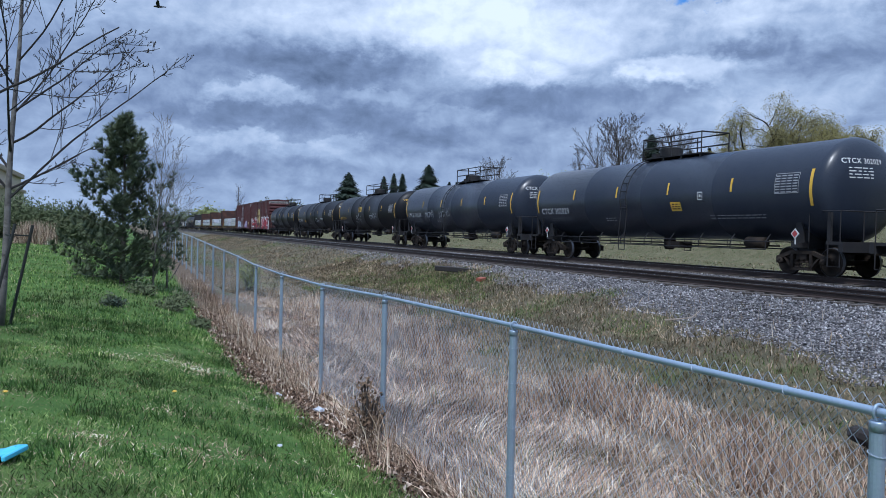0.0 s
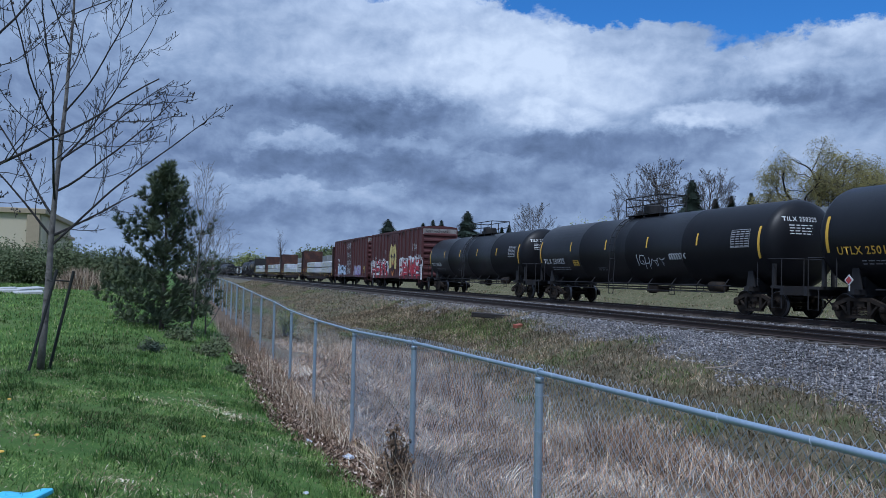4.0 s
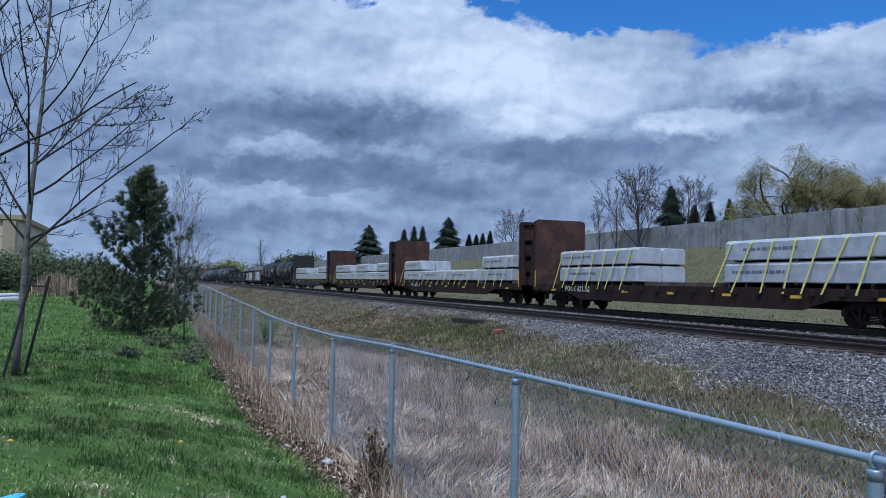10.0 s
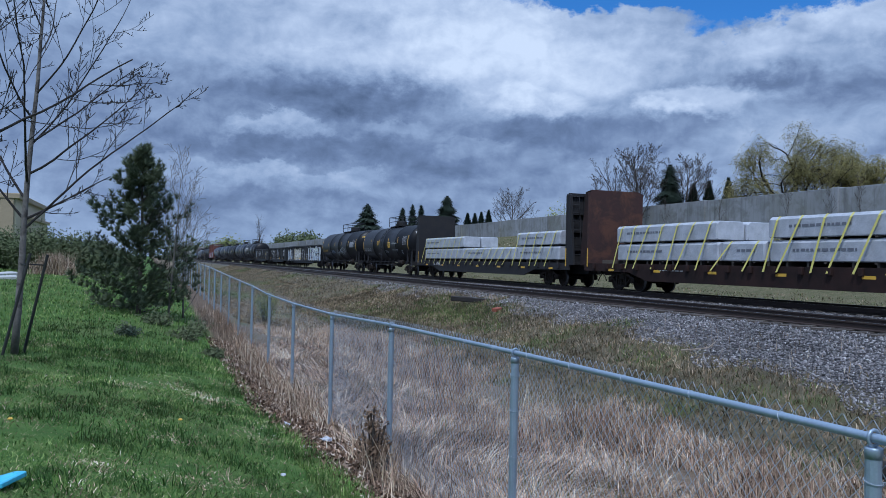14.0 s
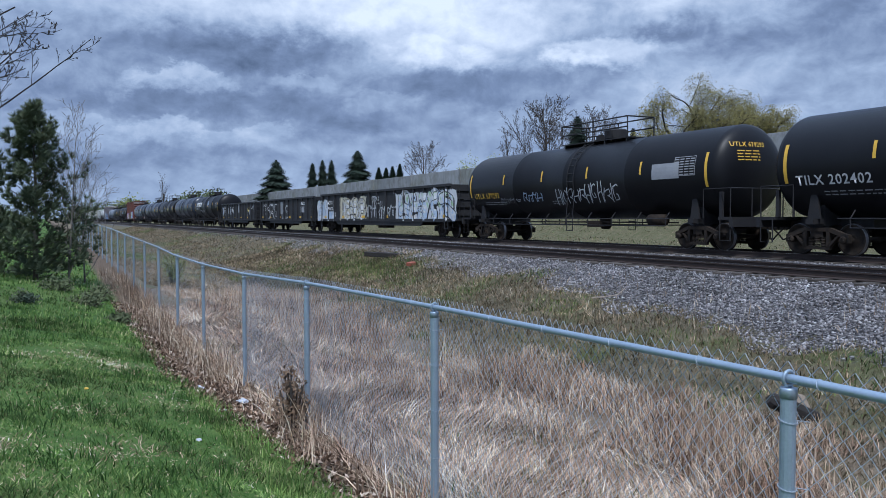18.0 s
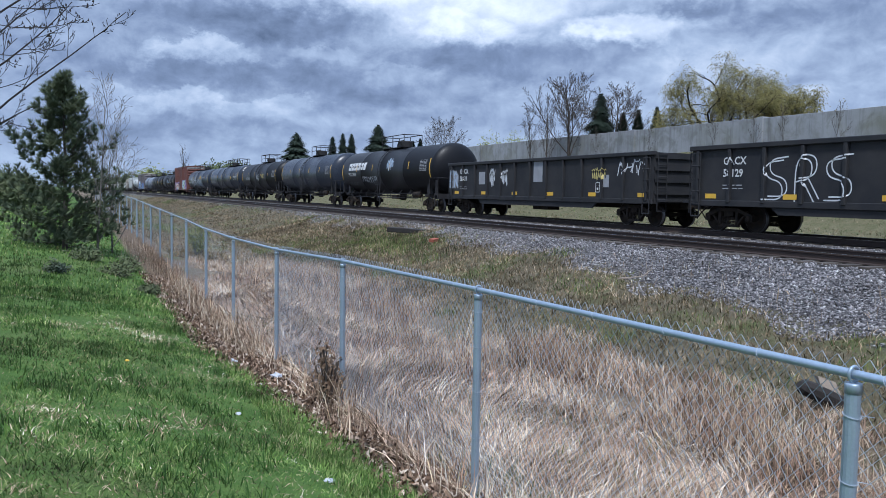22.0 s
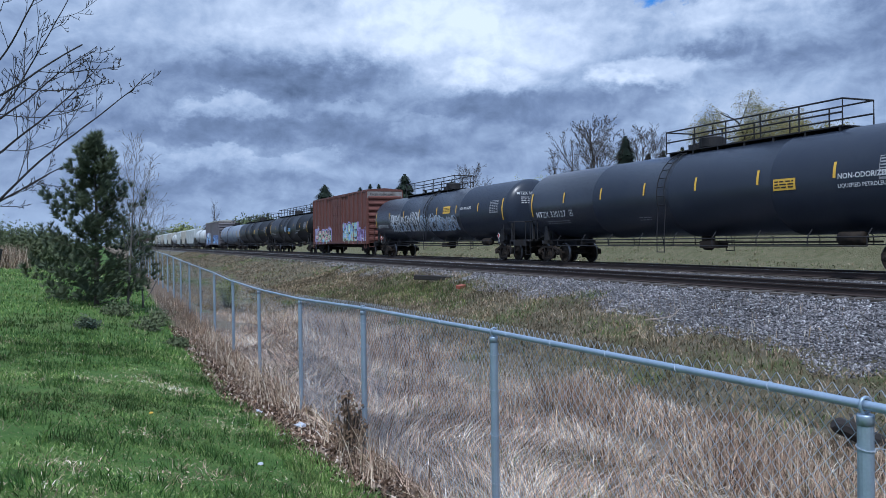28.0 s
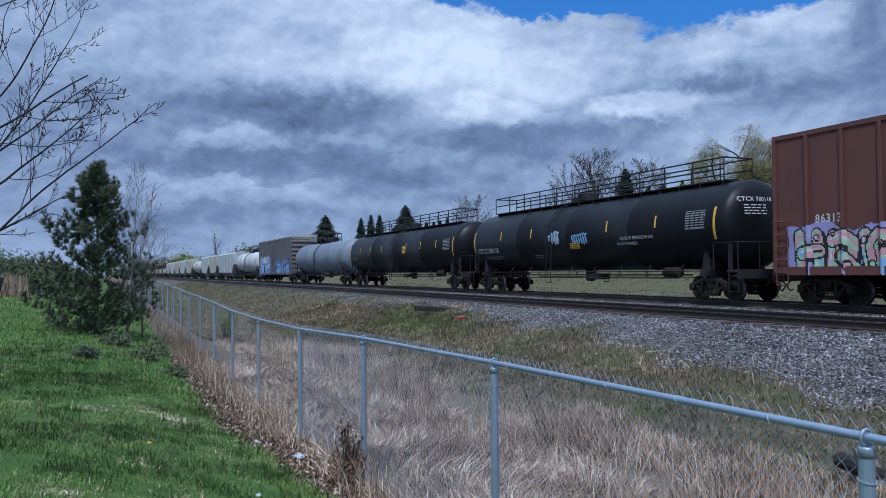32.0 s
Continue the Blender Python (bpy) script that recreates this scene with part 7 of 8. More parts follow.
# ballast: angular stones
def stones(n, seed):
    rng = np.random.default_rng(seed)
    x = rng.uniform(10.4, 14.35, n)
    y = 3.0 + 50.0 * rng.uniform(0, 1, n) ** 1.4
    extra = n // 8
    x = np.concatenate([x, rng.uniform(16.8, 20.0, extra)])
    y = np.concatenate([y, rng.uniform(8, 50, extra)])
    edge = np.interp(y, [8, 26], [11.0, 13.2])
    n2 = np.array([noise.noise((a * 0.45, b * 0.45, 9.5)) for a, b in zip(x, y)])
    keep = (x > edge + 1.6 * n2 - 0.2)
    x, y = x[keep], y[keep]
    m = len(x)
    z = heights(x, y)
    r = rng.uniform(0.015, 0.036, m)
    v = np.array([(1, 0, 0), (-1, 0, 0), (0, 1, 0), (0, -1, 0), (0, 0, 1), (0, 0, -1)], float)
    p = v[None] * (1 + rng.uniform(-0.45, 0.35, (m, 6, 1))) + rng.normal(0, 0.22, (m, 6, 3))
    a = rng.uniform(0, 2 * np.pi, m)
    rot = np.stack([np.stack([np.cos(a), -np.sin(a)], -1), np.stack([np.sin(a), np.cos(a)], -1)], -2)
    p[..., :2] = np.einsum("mij,mkj->mki", rot, p[..., :2])
    p[..., 2] *= 0.8
    p = p * r[:, None, None] + np.stack([x, y, z + r * 0.3], -1)[:, None, :]
    f = np.array([(0, 2, 4), (2, 1, 4), (1, 3, 4), (3, 0, 4), (2, 0, 5), (1, 2, 5), (3, 1, 5), (0, 3, 5)])
    faces = (np.arange(m)[:, None, None] * 6 + f[None]).reshape(-1, 3)
    tagged(mesh_part("ballast_stones", quick_mesh("ballast_stones", p.reshape(-1, 3), faces), stone_mat), "grey crushed stone on the shoulder of the track", "ballast", kind="stuff")


stones(70000, 61)

# ---- trees and shrubs ----
def grow(bm, rng, start, direction, length, r0, level, spec, tips=None):
    """A limb that wanders, thins and branches; spec: per level (branches, angle, length factor, lift, bend)."""
    n = max(3, int(length / spec["step"][level]))
    pts, p, d = [Vector(start)], Vector(start), Vector(direction).normalized()
    for i in range(n):
        d = (d + Vector((rng.gauss(0, 1), rng.gauss(0, 1), rng.gauss(0, 1))) * spec["bend"][level] + Vector((0, 0, spec["lift"][level]))).normalized()
        p = p + d * (length / n)
        pts.append(p.copy())
    tube(bm, pts, r0, spec["sides"][level], max(r0 * spec["taper"], spec["thin"]), cap=False)
    if level + 1 >= len(spec["count"]):
        if tips is not None:
            tips.append((pts[-1], d))
        return
    k = spec["count"][level + 1]
    for j in range(k):
        f = spec["from"][level + 1] + (0.97 - spec["from"][level + 1]) * (j + rng.random() * 0.7) / k
        i = min(int(f * n), n - 1)
        q = pts[i].lerp(pts[i + 1], f * n - i)
        axis = (pts[i + 1] - pts[i]).normalized()
        side = axis.orthogonal().normalized()
        side.rotate(Matrix.Rotation(rng.uniform(0, 2 * math.pi) if level else 2.4 * j + rng.uniform(-0.5, 0.5), 3, axis))
        ang = radians(spec["angle"][level + 1] + rng.uniform(-10, 10))
        nd = axis * math.cos(ang) + side * math.sin(ang)
        nl = length * spec["length"][level + 1] * (1.15 - 0.65 * f) * rng.uniform(0.75, 1.2)
        nr = max(r0 * (1 - f * (1 - spec["taper"])) * spec["thick"], spec["thin"])
        grow(bm, rng, q, nd, nl, nr, level + 1, spec, tips)


def buds(bm, rng, tips, size):
    for p, d in tips:
        for k in range(2):
            q = p - d * (0.06 * k) + Vector((rng.gauss(0, 1), rng.gauss(0, 1), rng.gauss(0, 1))) * size * 0.4
            v = [bm.verts.new(q + Vector(o) * size) for o in ((0.5, 0, 0), (-0.4, 0.4, 0), (-0.4, -0.4, 0), (0, 0, 1.3))]
            for f in ((0, 1, 2), (0, 3, 1), (1, 3, 2), (2, 3, 0)):
                bm.faces.new([v[i] for i in f])


YOUNG = dict(count=[1, 11, 7, 5, 2], step=[0.35, 0.22, 0.13, 0.09, 0.06], bend=[0.03, 0.05, 0.08, 0.10, 0.10], lift=[0.05, 0.030, 0.07, 0.12, 0.14], angle=[0, 56, 44, 48, 40], length=[1, 0.60, 0.40, 0.30, 0.38], thick=0.50, taper=0.28, thin=0.0046, sides=[9, 6, 4, 3, 3])
YOUNG["from"] = [0, 0.25, 0.18, 0.15, 0.2]


def bare_tree(name, label, base, height, r0, spec, seed, lean=(0, 0), mat=None, bud=0.02, group="", extra=(), trunk_mat=None):
    rng = random.Random(seed)
    tree = thing(name, label, "tree", group)
    z = ground_z(base[0], base[1])
    foot = Vector((base[0], base[1], z - 0.05))
    trunk_pts = []
    d, p = Vector((lean[0], lean[1], 1)).normalized(), foot.copy()
    n = 10
    for i in range(n + 1):
        trunk_pts.append(p.copy())
        d = (d + Vector((rng.gauss(0, 0.02), rng.gauss(0, 0.02), 0.03))).normalized()
        p = p + d * height / n
    bm = bmesh.new()
    tube(bm, trunk_pts, r0, spec["sides"][0], r0 * 0.16)
    part("trunk", bm, trunk_mat or mat or M["bark_grey"], tree, smooth=True)
    k = spec["count"][1]
    for j in range(k + len(extra)):
        f = spec["from"][1] + (0.97 - spec["from"][1]) * (j + rng.random() * 0.5) / k if j < k else extra[j - k][0]
        i = min(int(f * n), n - 1)
        q = trunk_pts[i].lerp(trunk_pts[i + 1], f * n - i)
        a = 2.4 * j + rng.uniform(-0.5, 0.5)
        ang = radians(spec["angle"][1] + rng.uniform(-9, 12) - 12 * f)
        nd = Vector((math.cos(a) * math.sin(ang), math.sin(a) * math.sin(ang), math.cos(ang)))
        reach = height * spec["length"][1] * (1.2 - 0.75 * f) * rng.uniform(0.8, 1.15)
        if j >= k:
            a, ang, reach = radians(extra[j - k][1]), radians(extra[j - k][2]), extra[j - k][3]
            nd = Vector((math.cos(a) * math.sin(ang), math.sin(a) * math.sin(ang), math.cos(ang)))
        bm = bmesh.new()
        tips = []
        grow(bm, rng, q, nd, reach, max(r0 * (1 - 0.84 * f) * spec["thick"], spec["thin"] * 2), 1, spec, tips)
        if bud:
            buds(bm, rng, tips, bud)
        part("limb", bm, mat or M["bark_grey"], tree)
    return tree


tree = bare_tree("young_tree", "young bare maple tree with buds, tied to black stakes", (-1.95, 14.6), 7.4, 0.062, YOUNG, 7, (0.055, 0.0), bud=0.014, mat=M["bark_sapling"], trunk_mat=M["bark_pale"], extra=((0.30, 0, 66, 1.5), (0.40, -10, 60, 2.5), (0.47, 15, 50, 2.5), (0.30, 170, 42, 2.2)))
stakes = ((-2.10, 14.35, -1.74, 14.45), (-1.86, 14.85, -1.52, 14.75))
for x0, y0, x1, y1 in stakes:
    st = thing("tree_stake", "thin black metal stake leaning beside a young tree", "stake", "stakes of the young tree")
    bm = bmesh.new()
    g0 = ground_z(x0, y0)
    tube(bm, [(x0, y0, g0 - 0.1), (x1, y1, g0 + 1.62)], 0.024, 8)
    part("rod", bm, M["stake"], st)
bm = bmesh.new()
tube(bm, [(-1.80, 14.43, 0.9), (-1.90, 14.58, 0.92), (-1.58, 14.76, 0.9)], 0.012, 5)
tagged(part("tree_tie", bm, M["stake"]), "black strap tying the young tree to stakes", "strap")
# limbs of a second young tree reach in from beside the camera's view
bare_tree("young_tree", "bare maple tree with swelling reddish buds", (-4.3, 12.2), 8.0, 0.078, YOUNG, 12, (0.03, 0.0), bud=0.03, mat=M["bark_sapling"], extra=((0.335, 0, 60, 4.5), (0.25, -4, 72, 4.7)))


def needle_tuft(v, f, rng, p, d, size, count):
    d = d.normalized()
    a = d.orthogonal().normalized()
    b = d.cross(a)
    for k in range(count):
        ang = rng.uniform(0, 2 * math.pi)
        spread_ = rng.uniform(0.3, 1.25)
        way = (d + (a * math.cos(ang) + b * math.sin(ang)) * spread_).normalized()
        side = way.orthogonal().normalized() * size * 0.06
        root = p + way * size * 0.05
        i = len(v)
        v += [root - side, root + side, p + way * size * rng.uniform(0.7, 1.1)]
        f.append((i, i + 1, i + 2))


def pine(base, height, width, seed):
    rng = random.Random(seed)
    tree = thing("pine_tree", "bushy young white pine, dark green with open tufted tips", "pine tree")
    x0, y0 = base
    z0 = ground_z(x0, y0)
    bm = bmesh.new()
    tube(bm, [(x0, y0, z0 - 0.1), (x0 + 0.05, y0, z0 + height * 0.5), (x0, y0, z0 + height)], 0.075, 8, 0.012)
    part("trunk", bm, M["bark_dark"], tree)
    v, f = [], []
    for k in range(132):
        h = ((k + rng.random()) / 132) ** 1.30
        z = z0 + 0.02 + (height - 0.25) * h
        a = 2.4 * k + rng.uniform(-0.5, 0.5)
        reach = width / 2 * min(1.0, 0.80 + 1.2 * h) * (1.0 - h) ** 0.86 * rng.uniform(0.40, 1.22) + 0.10
        d = Vector((math.cos(a), math.sin(a), rng.uniform(0.05, 0.50) + 0.7 * h))
        p = Vector((x0, y0, z))
        tip = p + d * reach
        if k % 3 == 0:
            bm = bmesh.new()
            tube(bm, [p, p.lerp(tip, 0.5) + Vector((0, 0, -0.05)), tip], 0.016, 4, 0.004, cap=False)
            part("branch", bm, M["bark_dark"], tree)
        side = Vector((-math.sin(a), math.cos(a), 0.1))
        for q in range(14):
            t = 0.25 + 0.75 * rng.random() ** 0.7
            c = p.lerp(tip, t) + side * rng.gauss(0, 0.13 * reach * t + 0.04) + Vector((0, 0, rng.gauss(0.02, 0.07)))
            needle_tuft(v, f, rng, c, d * 0.7 + side * rng.gauss(0, 0.35) + Vector((0, 0, 0.55)), rng.uniform(0.14, 0.24), 22)
        for q in range(3):
            needle_tuft(v, f, rng, tip + Vector((rng.gauss(0, 0.05), rng.gauss(0, 0.05), 0.10 * q)), d * 0.4 + Vector((0, 0, 1.0)), 0.20, 20)
    mesh_part("needles", quick_mesh("needles", [tuple(p) for p in v], f), M["needles"], tree)


pine((-0.2, 25.0), 4.75, 3.6, 3)

TWIGGY = dict(count=[1, 12, 7, 4], step=[0.3, 0.2, 0.15, 0.1], bend=[0.05, 0.10, 0.14, 0.15], lift=[0.05, 0.08, 0.05, 0.03], angle=[0, 34, 35, 38], length=[1, 0.60, 0.5, 0.45], thick=0.5, taper=0.3, thin=0.004, sides=[6, 5, 4, 3])
TWIGGY["from"] = [0, 0.06, 0.2, 0.2]
bare_tree("bare_shrub", "leafless grey twiggy shrub beside a pine tree", (0.62, 24.6), 4.2, 0.035, TWIGGY, 9, (0.05, 0.0), bud=0.012)
bare_tree("bare_shrub", "leafless grey twiggy shrub by the fence", (1.1, 26.5), 3.2, 0.03, TWIGGY, 10, bud=0.012)

BIG = dict(count=[1, 15, 10, 8, 5], step=[0.8, 0.6, 0.45, 0.35, 0.3], bend=[0.04, 0.06, 0.09, 0.10, 0.12], lift=[0.03, 0.05, 0.05, 0.04, 0.03], angle=[0, 50, 36, 36, 38], length=[1, 0.80, 0.46, 0.40, 0.40], thick=0.46, taper=0.22, thin=0.0068, sides=[8, 5, 4, 3, 3])
BIG["from"] = [0, 0.10, 0.2, 0.2, 0.2]
SLIM = dict(BIG, count=[1, 13, 7, 5], angle=[0, 30, 30, 34], length=[1, 0.45, 0.45, 0.42])
bare_tree("bare_tree", "large leafless dark tree standing before the concrete wall", (36.6, 55.6), 5.9, 0.15, BIG, 31, mat=M["bark_dark"], bud=0)
bare_tree("bare_tree", "slender leafless tree standing before the concrete wall", (36.4, 61.2), 4.9, 0.07, SLIM, 33, (-0.04, 0), mat=M["bark_dark"], bud=0)
bare_tree("bare_tree", "slender leafless tree standing before the concrete wall", (36.2, 58.3), 5.6, 0.08, SLIM, 37, mat=M["bark_dark"], bud=0)
bare_tree("bare_tree", "leafless dark tree behind the concrete wall", (48.0, 65.0), 6.0, 0.16, BIG, 32, (0.10, 0), mat=M["bark_dark"], bud=0)
bare_tree("bare_tree", "small leafless brown tree far behind the wall", (54.6, 118.8), 7.0, 0.2, BIG, 34, mat=M["bark_dark"], bud=0)
bare_tree("bare_tree", "leafless tree far along the line", (42.0, 334.0), 13.0, 0.3, SLIM, 35, mat=M["bark_dark"], bud=0)
SAPLING = dict(SLIM, thin=0.005, count=[1, 7, 4, 3], angle=[0, 24, 28, 30])
for i, (yy, hh) in enumerate(((40.2, 2.6), (36.8, 2.2), (34.6, 2.4), (46.5, 2.0), (52.8, 2.2), (31.0, 2.3), (27.5, 1.9))):
    bare_tree("bare_sapling", "thin leafless sapling against the concrete wall", (37.25, yy), hh, 0.014, SAPLING, 140 + i, mat=M["bark_dark"], bud=0, group="saplings at the wall")


def leaf_cloud(centres, radius, n, size, rng):
    """Small leaf cards round twig ends."""
    v, f = [], []
    for k in range(n):
        c = rng.choice(centres)
        p = c + Vector((rng.gauss(0, 1), rng.gauss(0, 1), rng.gauss(0, 1))) * radius
        a = Vector((rng.gauss(0, 1), rng.gauss(0, 1), rng.gauss(0, 1))).normalized() * size
        b = a.orthogonal().normalized() * size * 0.45
        i = len(v)
        v += [p - b, p + b, p + a]
        f.append((i, i + 1, i + 2))
    return v, f


def willow(base, height, seed):
    rng = random.Random(seed)
    tree = thing("willow_tree", "broad curly willow with dark crooked limbs and yellow-green spring leaves", "willow tree")
    z = ground_z(*base)
    spec = dict(count=[1, 6, 6, 6, 3], step=[0.6, 0.5, 0.4, 0.3, 0.25], bend=[0.1, 0.22, 0.26, 0.26, 0.22], lift=[0.02, 0.05, 0.03, -0.02, -0.10], angle=[0, 48, 46, 46, 45], length=[1, 0.75, 0.55, 0.5, 0.5], thick=0.50, taper=0.35, thin=0.010, sides=[8, 6, 5, 3, 3])
    spec["from"] = [0, 0.3, 0.3, 0.25, 0.3]
    for j in range(10):
        a = 2 * math.pi * j / 10 + rng.uniform(-0.3, 0.3)
        ang = radians(rng.uniform(12, 64))
        bm = bmesh.new()
        tips = []
        d = Vector((math.cos(a) * math.sin(ang), math.sin(a) * math.sin(ang), math.cos(ang)))
        grow(bm, rng, (base[0] + 0.2 * math.cos(a), base[1] + 0.2 * math.sin(a), z + rng.uniform(0.4, 1.6)), d, height * rng.uniform(0.58, 0.80) * (1 + 0.30 * math.sin(ang)), 0.13, 1, spec, tips)
        limb = part("limb", bm, M["bark_wet"], tree)
        # hanging shoots set with small leaves
        v, f = [], []
        for tip, way in tips:
            for k in range(6):
                p = tip + Vector((rng.gauss(0, 1), rng.gauss(0, 1), rng.gauss(0, 1))) * 0.22
                step = Vector((rng.gauss(0, 0.8) + 0.25, rng.gauss(0, 0.8), rng.uniform(-0.1, 0.7))).normalized()
                for q in range(rng.randrange(7, 15)):
                    step = (step + Vector((rng.gauss(0, 0.12), rng.gauss(0, 0.12), -0.26))).normalized()
                    p = p + step * 0.085
                    lay = (step + Vector((rng.gauss(0, 0.7), rng.gauss(0, 0.7), rng.gauss(0, 0.5)))).normalized() * rng.uniform(0.09, 0.16)
                    side = lay.orthogonal().normalized() * 0.036
                    i = len(v)
                    v += [p - side, p + side, p + lay]
                    f.append((i, i + 1, i + 2))
        mesh_part("foliage", quick_mesh("foliage", [tuple(p) for p in v], f), M["willow_leaf"], limb)
    bm = bmesh.new()
    tube(bm, [(base[0], base[1], z - 0.2), (base[0], base[1], z + 1.8)], 0.36, 10, 0.24)
    part("trunk", bm, M["bark_wet"], tree)


willow((51.3, 55.5), 8.8, 41)
willow((57.6, 53.0), 6.0, 43)


def conifer(name, label, base, top, width, seed, mat=None, columnar=False, group=""):
    rng = random.Random(seed)
    tree = thing(name, label, "conifer", group)
    z0 = ground_z(*base)
    h = top - z0
    bm = bmesh.new()
    tube(bm, [(base[0], base[1], z0 - 0.2), (base[0], base[1], top - 0.2)], 0.02 * h, 6, 0.02)
    part("trunk", bm, M["bark_dark"], tree)
    v, f = [], []
    n = 1300 if columnar else 3000
    for k in range(n):
        q = rng.random()
        zz = z0 + 0.3 + (h - 0.3) * q
        a = rng.uniform(0, 2 * math.pi)
        layer = 0.78 + 0.22 * math.sin(q * h * 4.5 + 0.6 * math.sin(3 * a))
        r = width / 2 * ((1 - q) ** 0.75 if not columnar else min(1.0, 2.6 * (1 - q)) * (0.75 + 0.25 * q)) * (layer if not columnar else 1.0) * rng.uniform(0.55, 1.05) + 0.05
        p = Vector((base[0] + r * math.cos(a), base[1] + r * math.sin(a), zz))
        out = Vector((math.cos(a), math.sin(a), -0.35 if not columnar else 1.6)).normalized()
        side = Vector((-math.sin(a), math.cos(a), 0)) * (0.06 + (0.04 + 0.05 * width) * (1 - q))
        ln = 0.18 + 0.13 * width * (1 - 0.5 * q)
        i = len(v)
        v += [p - out * ln * 0.6 - side, p - out * ln * 0.6 + side, p + out * ln]
        f.append((i, i + 1, i + 2))
    mesh_part("foliage", quick_mesh("foliage", [tuple(p) for p in v], f), mat or M["conifer"], tree)


conifer("spruce_tree", "dark green spruce behind the concrete wall", (46.0, 64.6), 10.7, 4.4, 1)
conifer("spruce_tree", "dark green spruce behind the concrete wall", (41.4, 113.0), 10.9, 6.0, 2)
conifer("spruce_tree", "broad dark evergreen beyond the wall", (40.2, 155.1), 12.2, 8.5, 3)
for i, (x, y, t) in enumerate(((43.8, 143.3, 10.7), (45.5, 142.6, 11.3), (47.0, 142.1, 11.3))):
    conifer("spruce_tree", "slender dark spruce beyond the wall", (x, y), t + 0.3, 3.4, 5 + i, group="row of spruces")
for i, (x, y, t) in enumerate(((48.9, 64.9, 9.1), (50.3, 64.4, 9.4), (52.0, 63.7, 9.7))):
    conifer("columnar_cedar", "narrow dark columnar cedar above the wall", (x, y), t, 1.25, 10 + i, columnar=True, group="columnar cedars")
for i, (x, y, t) in enumerate(((44.3, 111.9, 8.4), (45.3, 111.5, 8.4), (46.2, 111.2, 8.6), (47.2, 110.8, 9.0))):
    conifer("columnar_cedar", "narrow dark columnar cedar above the wall", (x, y), t, 1.1, 15 + i, columnar=True, group="columnar cedars")


def leafy(name, label, base, top, width, mat, seed, leaves=2600, size=0.16, category="shrub"):
    """A round-headed shrub or tree: a few stems and an uneven crown of small leaves."""
    rng = random.Random(seed)
    ob = thing(name, label, category)
    z0 = ground_z(*base)
    h = top - z0
    bm = bmesh.new()
    centres = []
    for k in range(16):
        a = rng.uniform(0, 2 * math.pi)
        r = width / 2 * math.sqrt(rng.random())
        tip = Vector((base[0] + r * math.cos(a), base[1] + r * math.sin(a), z0 + h * (0.95 - 0.5 * (2 * r / width) ** 2) * rng.uniform(0.6, 1.0)))
        tube(bm, [(base[0] + 0.1 * r * math.cos(a), base[1] + 0.1 * r * math.sin(a), z0 - 0.1), tip], 0.012 * h, 4, 0.01, cap=False)
        for q in (0.35, 0.55, 0.75, 0.92):
            centres.append(Vector((base[0], base[1], z0)).lerp(tip, q))
    tagged(part("stem", bm, M["bark_dark"], ob), kind="stuff")
    v, f = leaf_cloud(centres, 0.11 * width, leaves, size, rng)
    mesh_part("foliage", quick_mesh("foliage", [tuple(p) for p in v], f), mat, ob)


for i, (x, y, t, w) in enumerate(((-3.0, 50.0, 1.7, 2.4), (-4.4, 51.0, 2.4, 3.0), (-6.2, 52.0, 2.7, 3.4), (-8.2, 53.0, 2.3, 3.6), (-10.4, 55.0, 2.7, 4.0), (-13.0, 57.0, 2.9, 5.0), (-16.5, 60.0, 3.2, 5.0), (-2.0, 58.0, 1.5, 2.4))):
    leafy("shrub", "rounded dark green shrub coming into leaf at the lawn's far edge", (x, y), t, w, M["shrub_leaf"], 50 + i, 10000, 0.12)
leafy("yellow_shrub", "small yellow-green shrub on the railway bank", (4.7, 34.4), 0.35, 1.1, M["spring_leaf"], 60, 900, 0.08)
leafy("tree_in_leaf", "yellow-green tree far along the line", (30.2, 339.0), 11.0, 12.0, M["spring_leaf"], 61, 2600, 0.9, "tree")
leafy("tree_in_leaf", "dull green tree far along the line", (52.9, 331.0), 11.5, 13.0, M["shrub_leaf"], 62, 2200, 0.9, "tree")
leafy("tree_in_leaf", "dull green tree far along the line", (56.0, 298.0), 10.6, 12.0, M["shrub_leaf"], 63, 2200, 0.9, "tree")
leafy("tree_in_leaf", "low dull green trees far along the line", (29.0, 440.0), 8.0, 20.0, M["shrub_leaf"], 64, 2200, 0.9, "tree")
leafy("shrub", "yellow-green budding shrub behind the wall", (47.7, 88.7), 9.4, 4.0, M["spring_leaf"], 65, 1300, 0.2)
leafy("shrub", "yellow-green budding shrub behind the wall", (50.4, 88.0), 9.6, 3.4, M["spring_leaf"], 66, 1200, 0.2)
for i, x in enumerate((18, -30, -60, 75, 110, -110)):
    leafy("tree_in_leaf", "hazy green tree on the horizon", (x, 520.0 + 25 * i), 9.0, 26.0, M["shrub_leaf"], 70 + i, 1500, 1.2, "tree")
# reeds at the lawn's end
x, y, who, g = tufts(16, -5.0, -3.7, 43.9, 46.2, 1.0, 150, 0.22, 81)
blades("dry_reeds", x, y, g.uniform(0.3, 1.3, len(x)) * (0.6 + 0.5 * g.random(16)[who]), np.full(len(x), 0.022), np.abs(g.normal(0.25, 0.2, len(x))), brown_mat, "clump of tall dry brown reeds", 82)


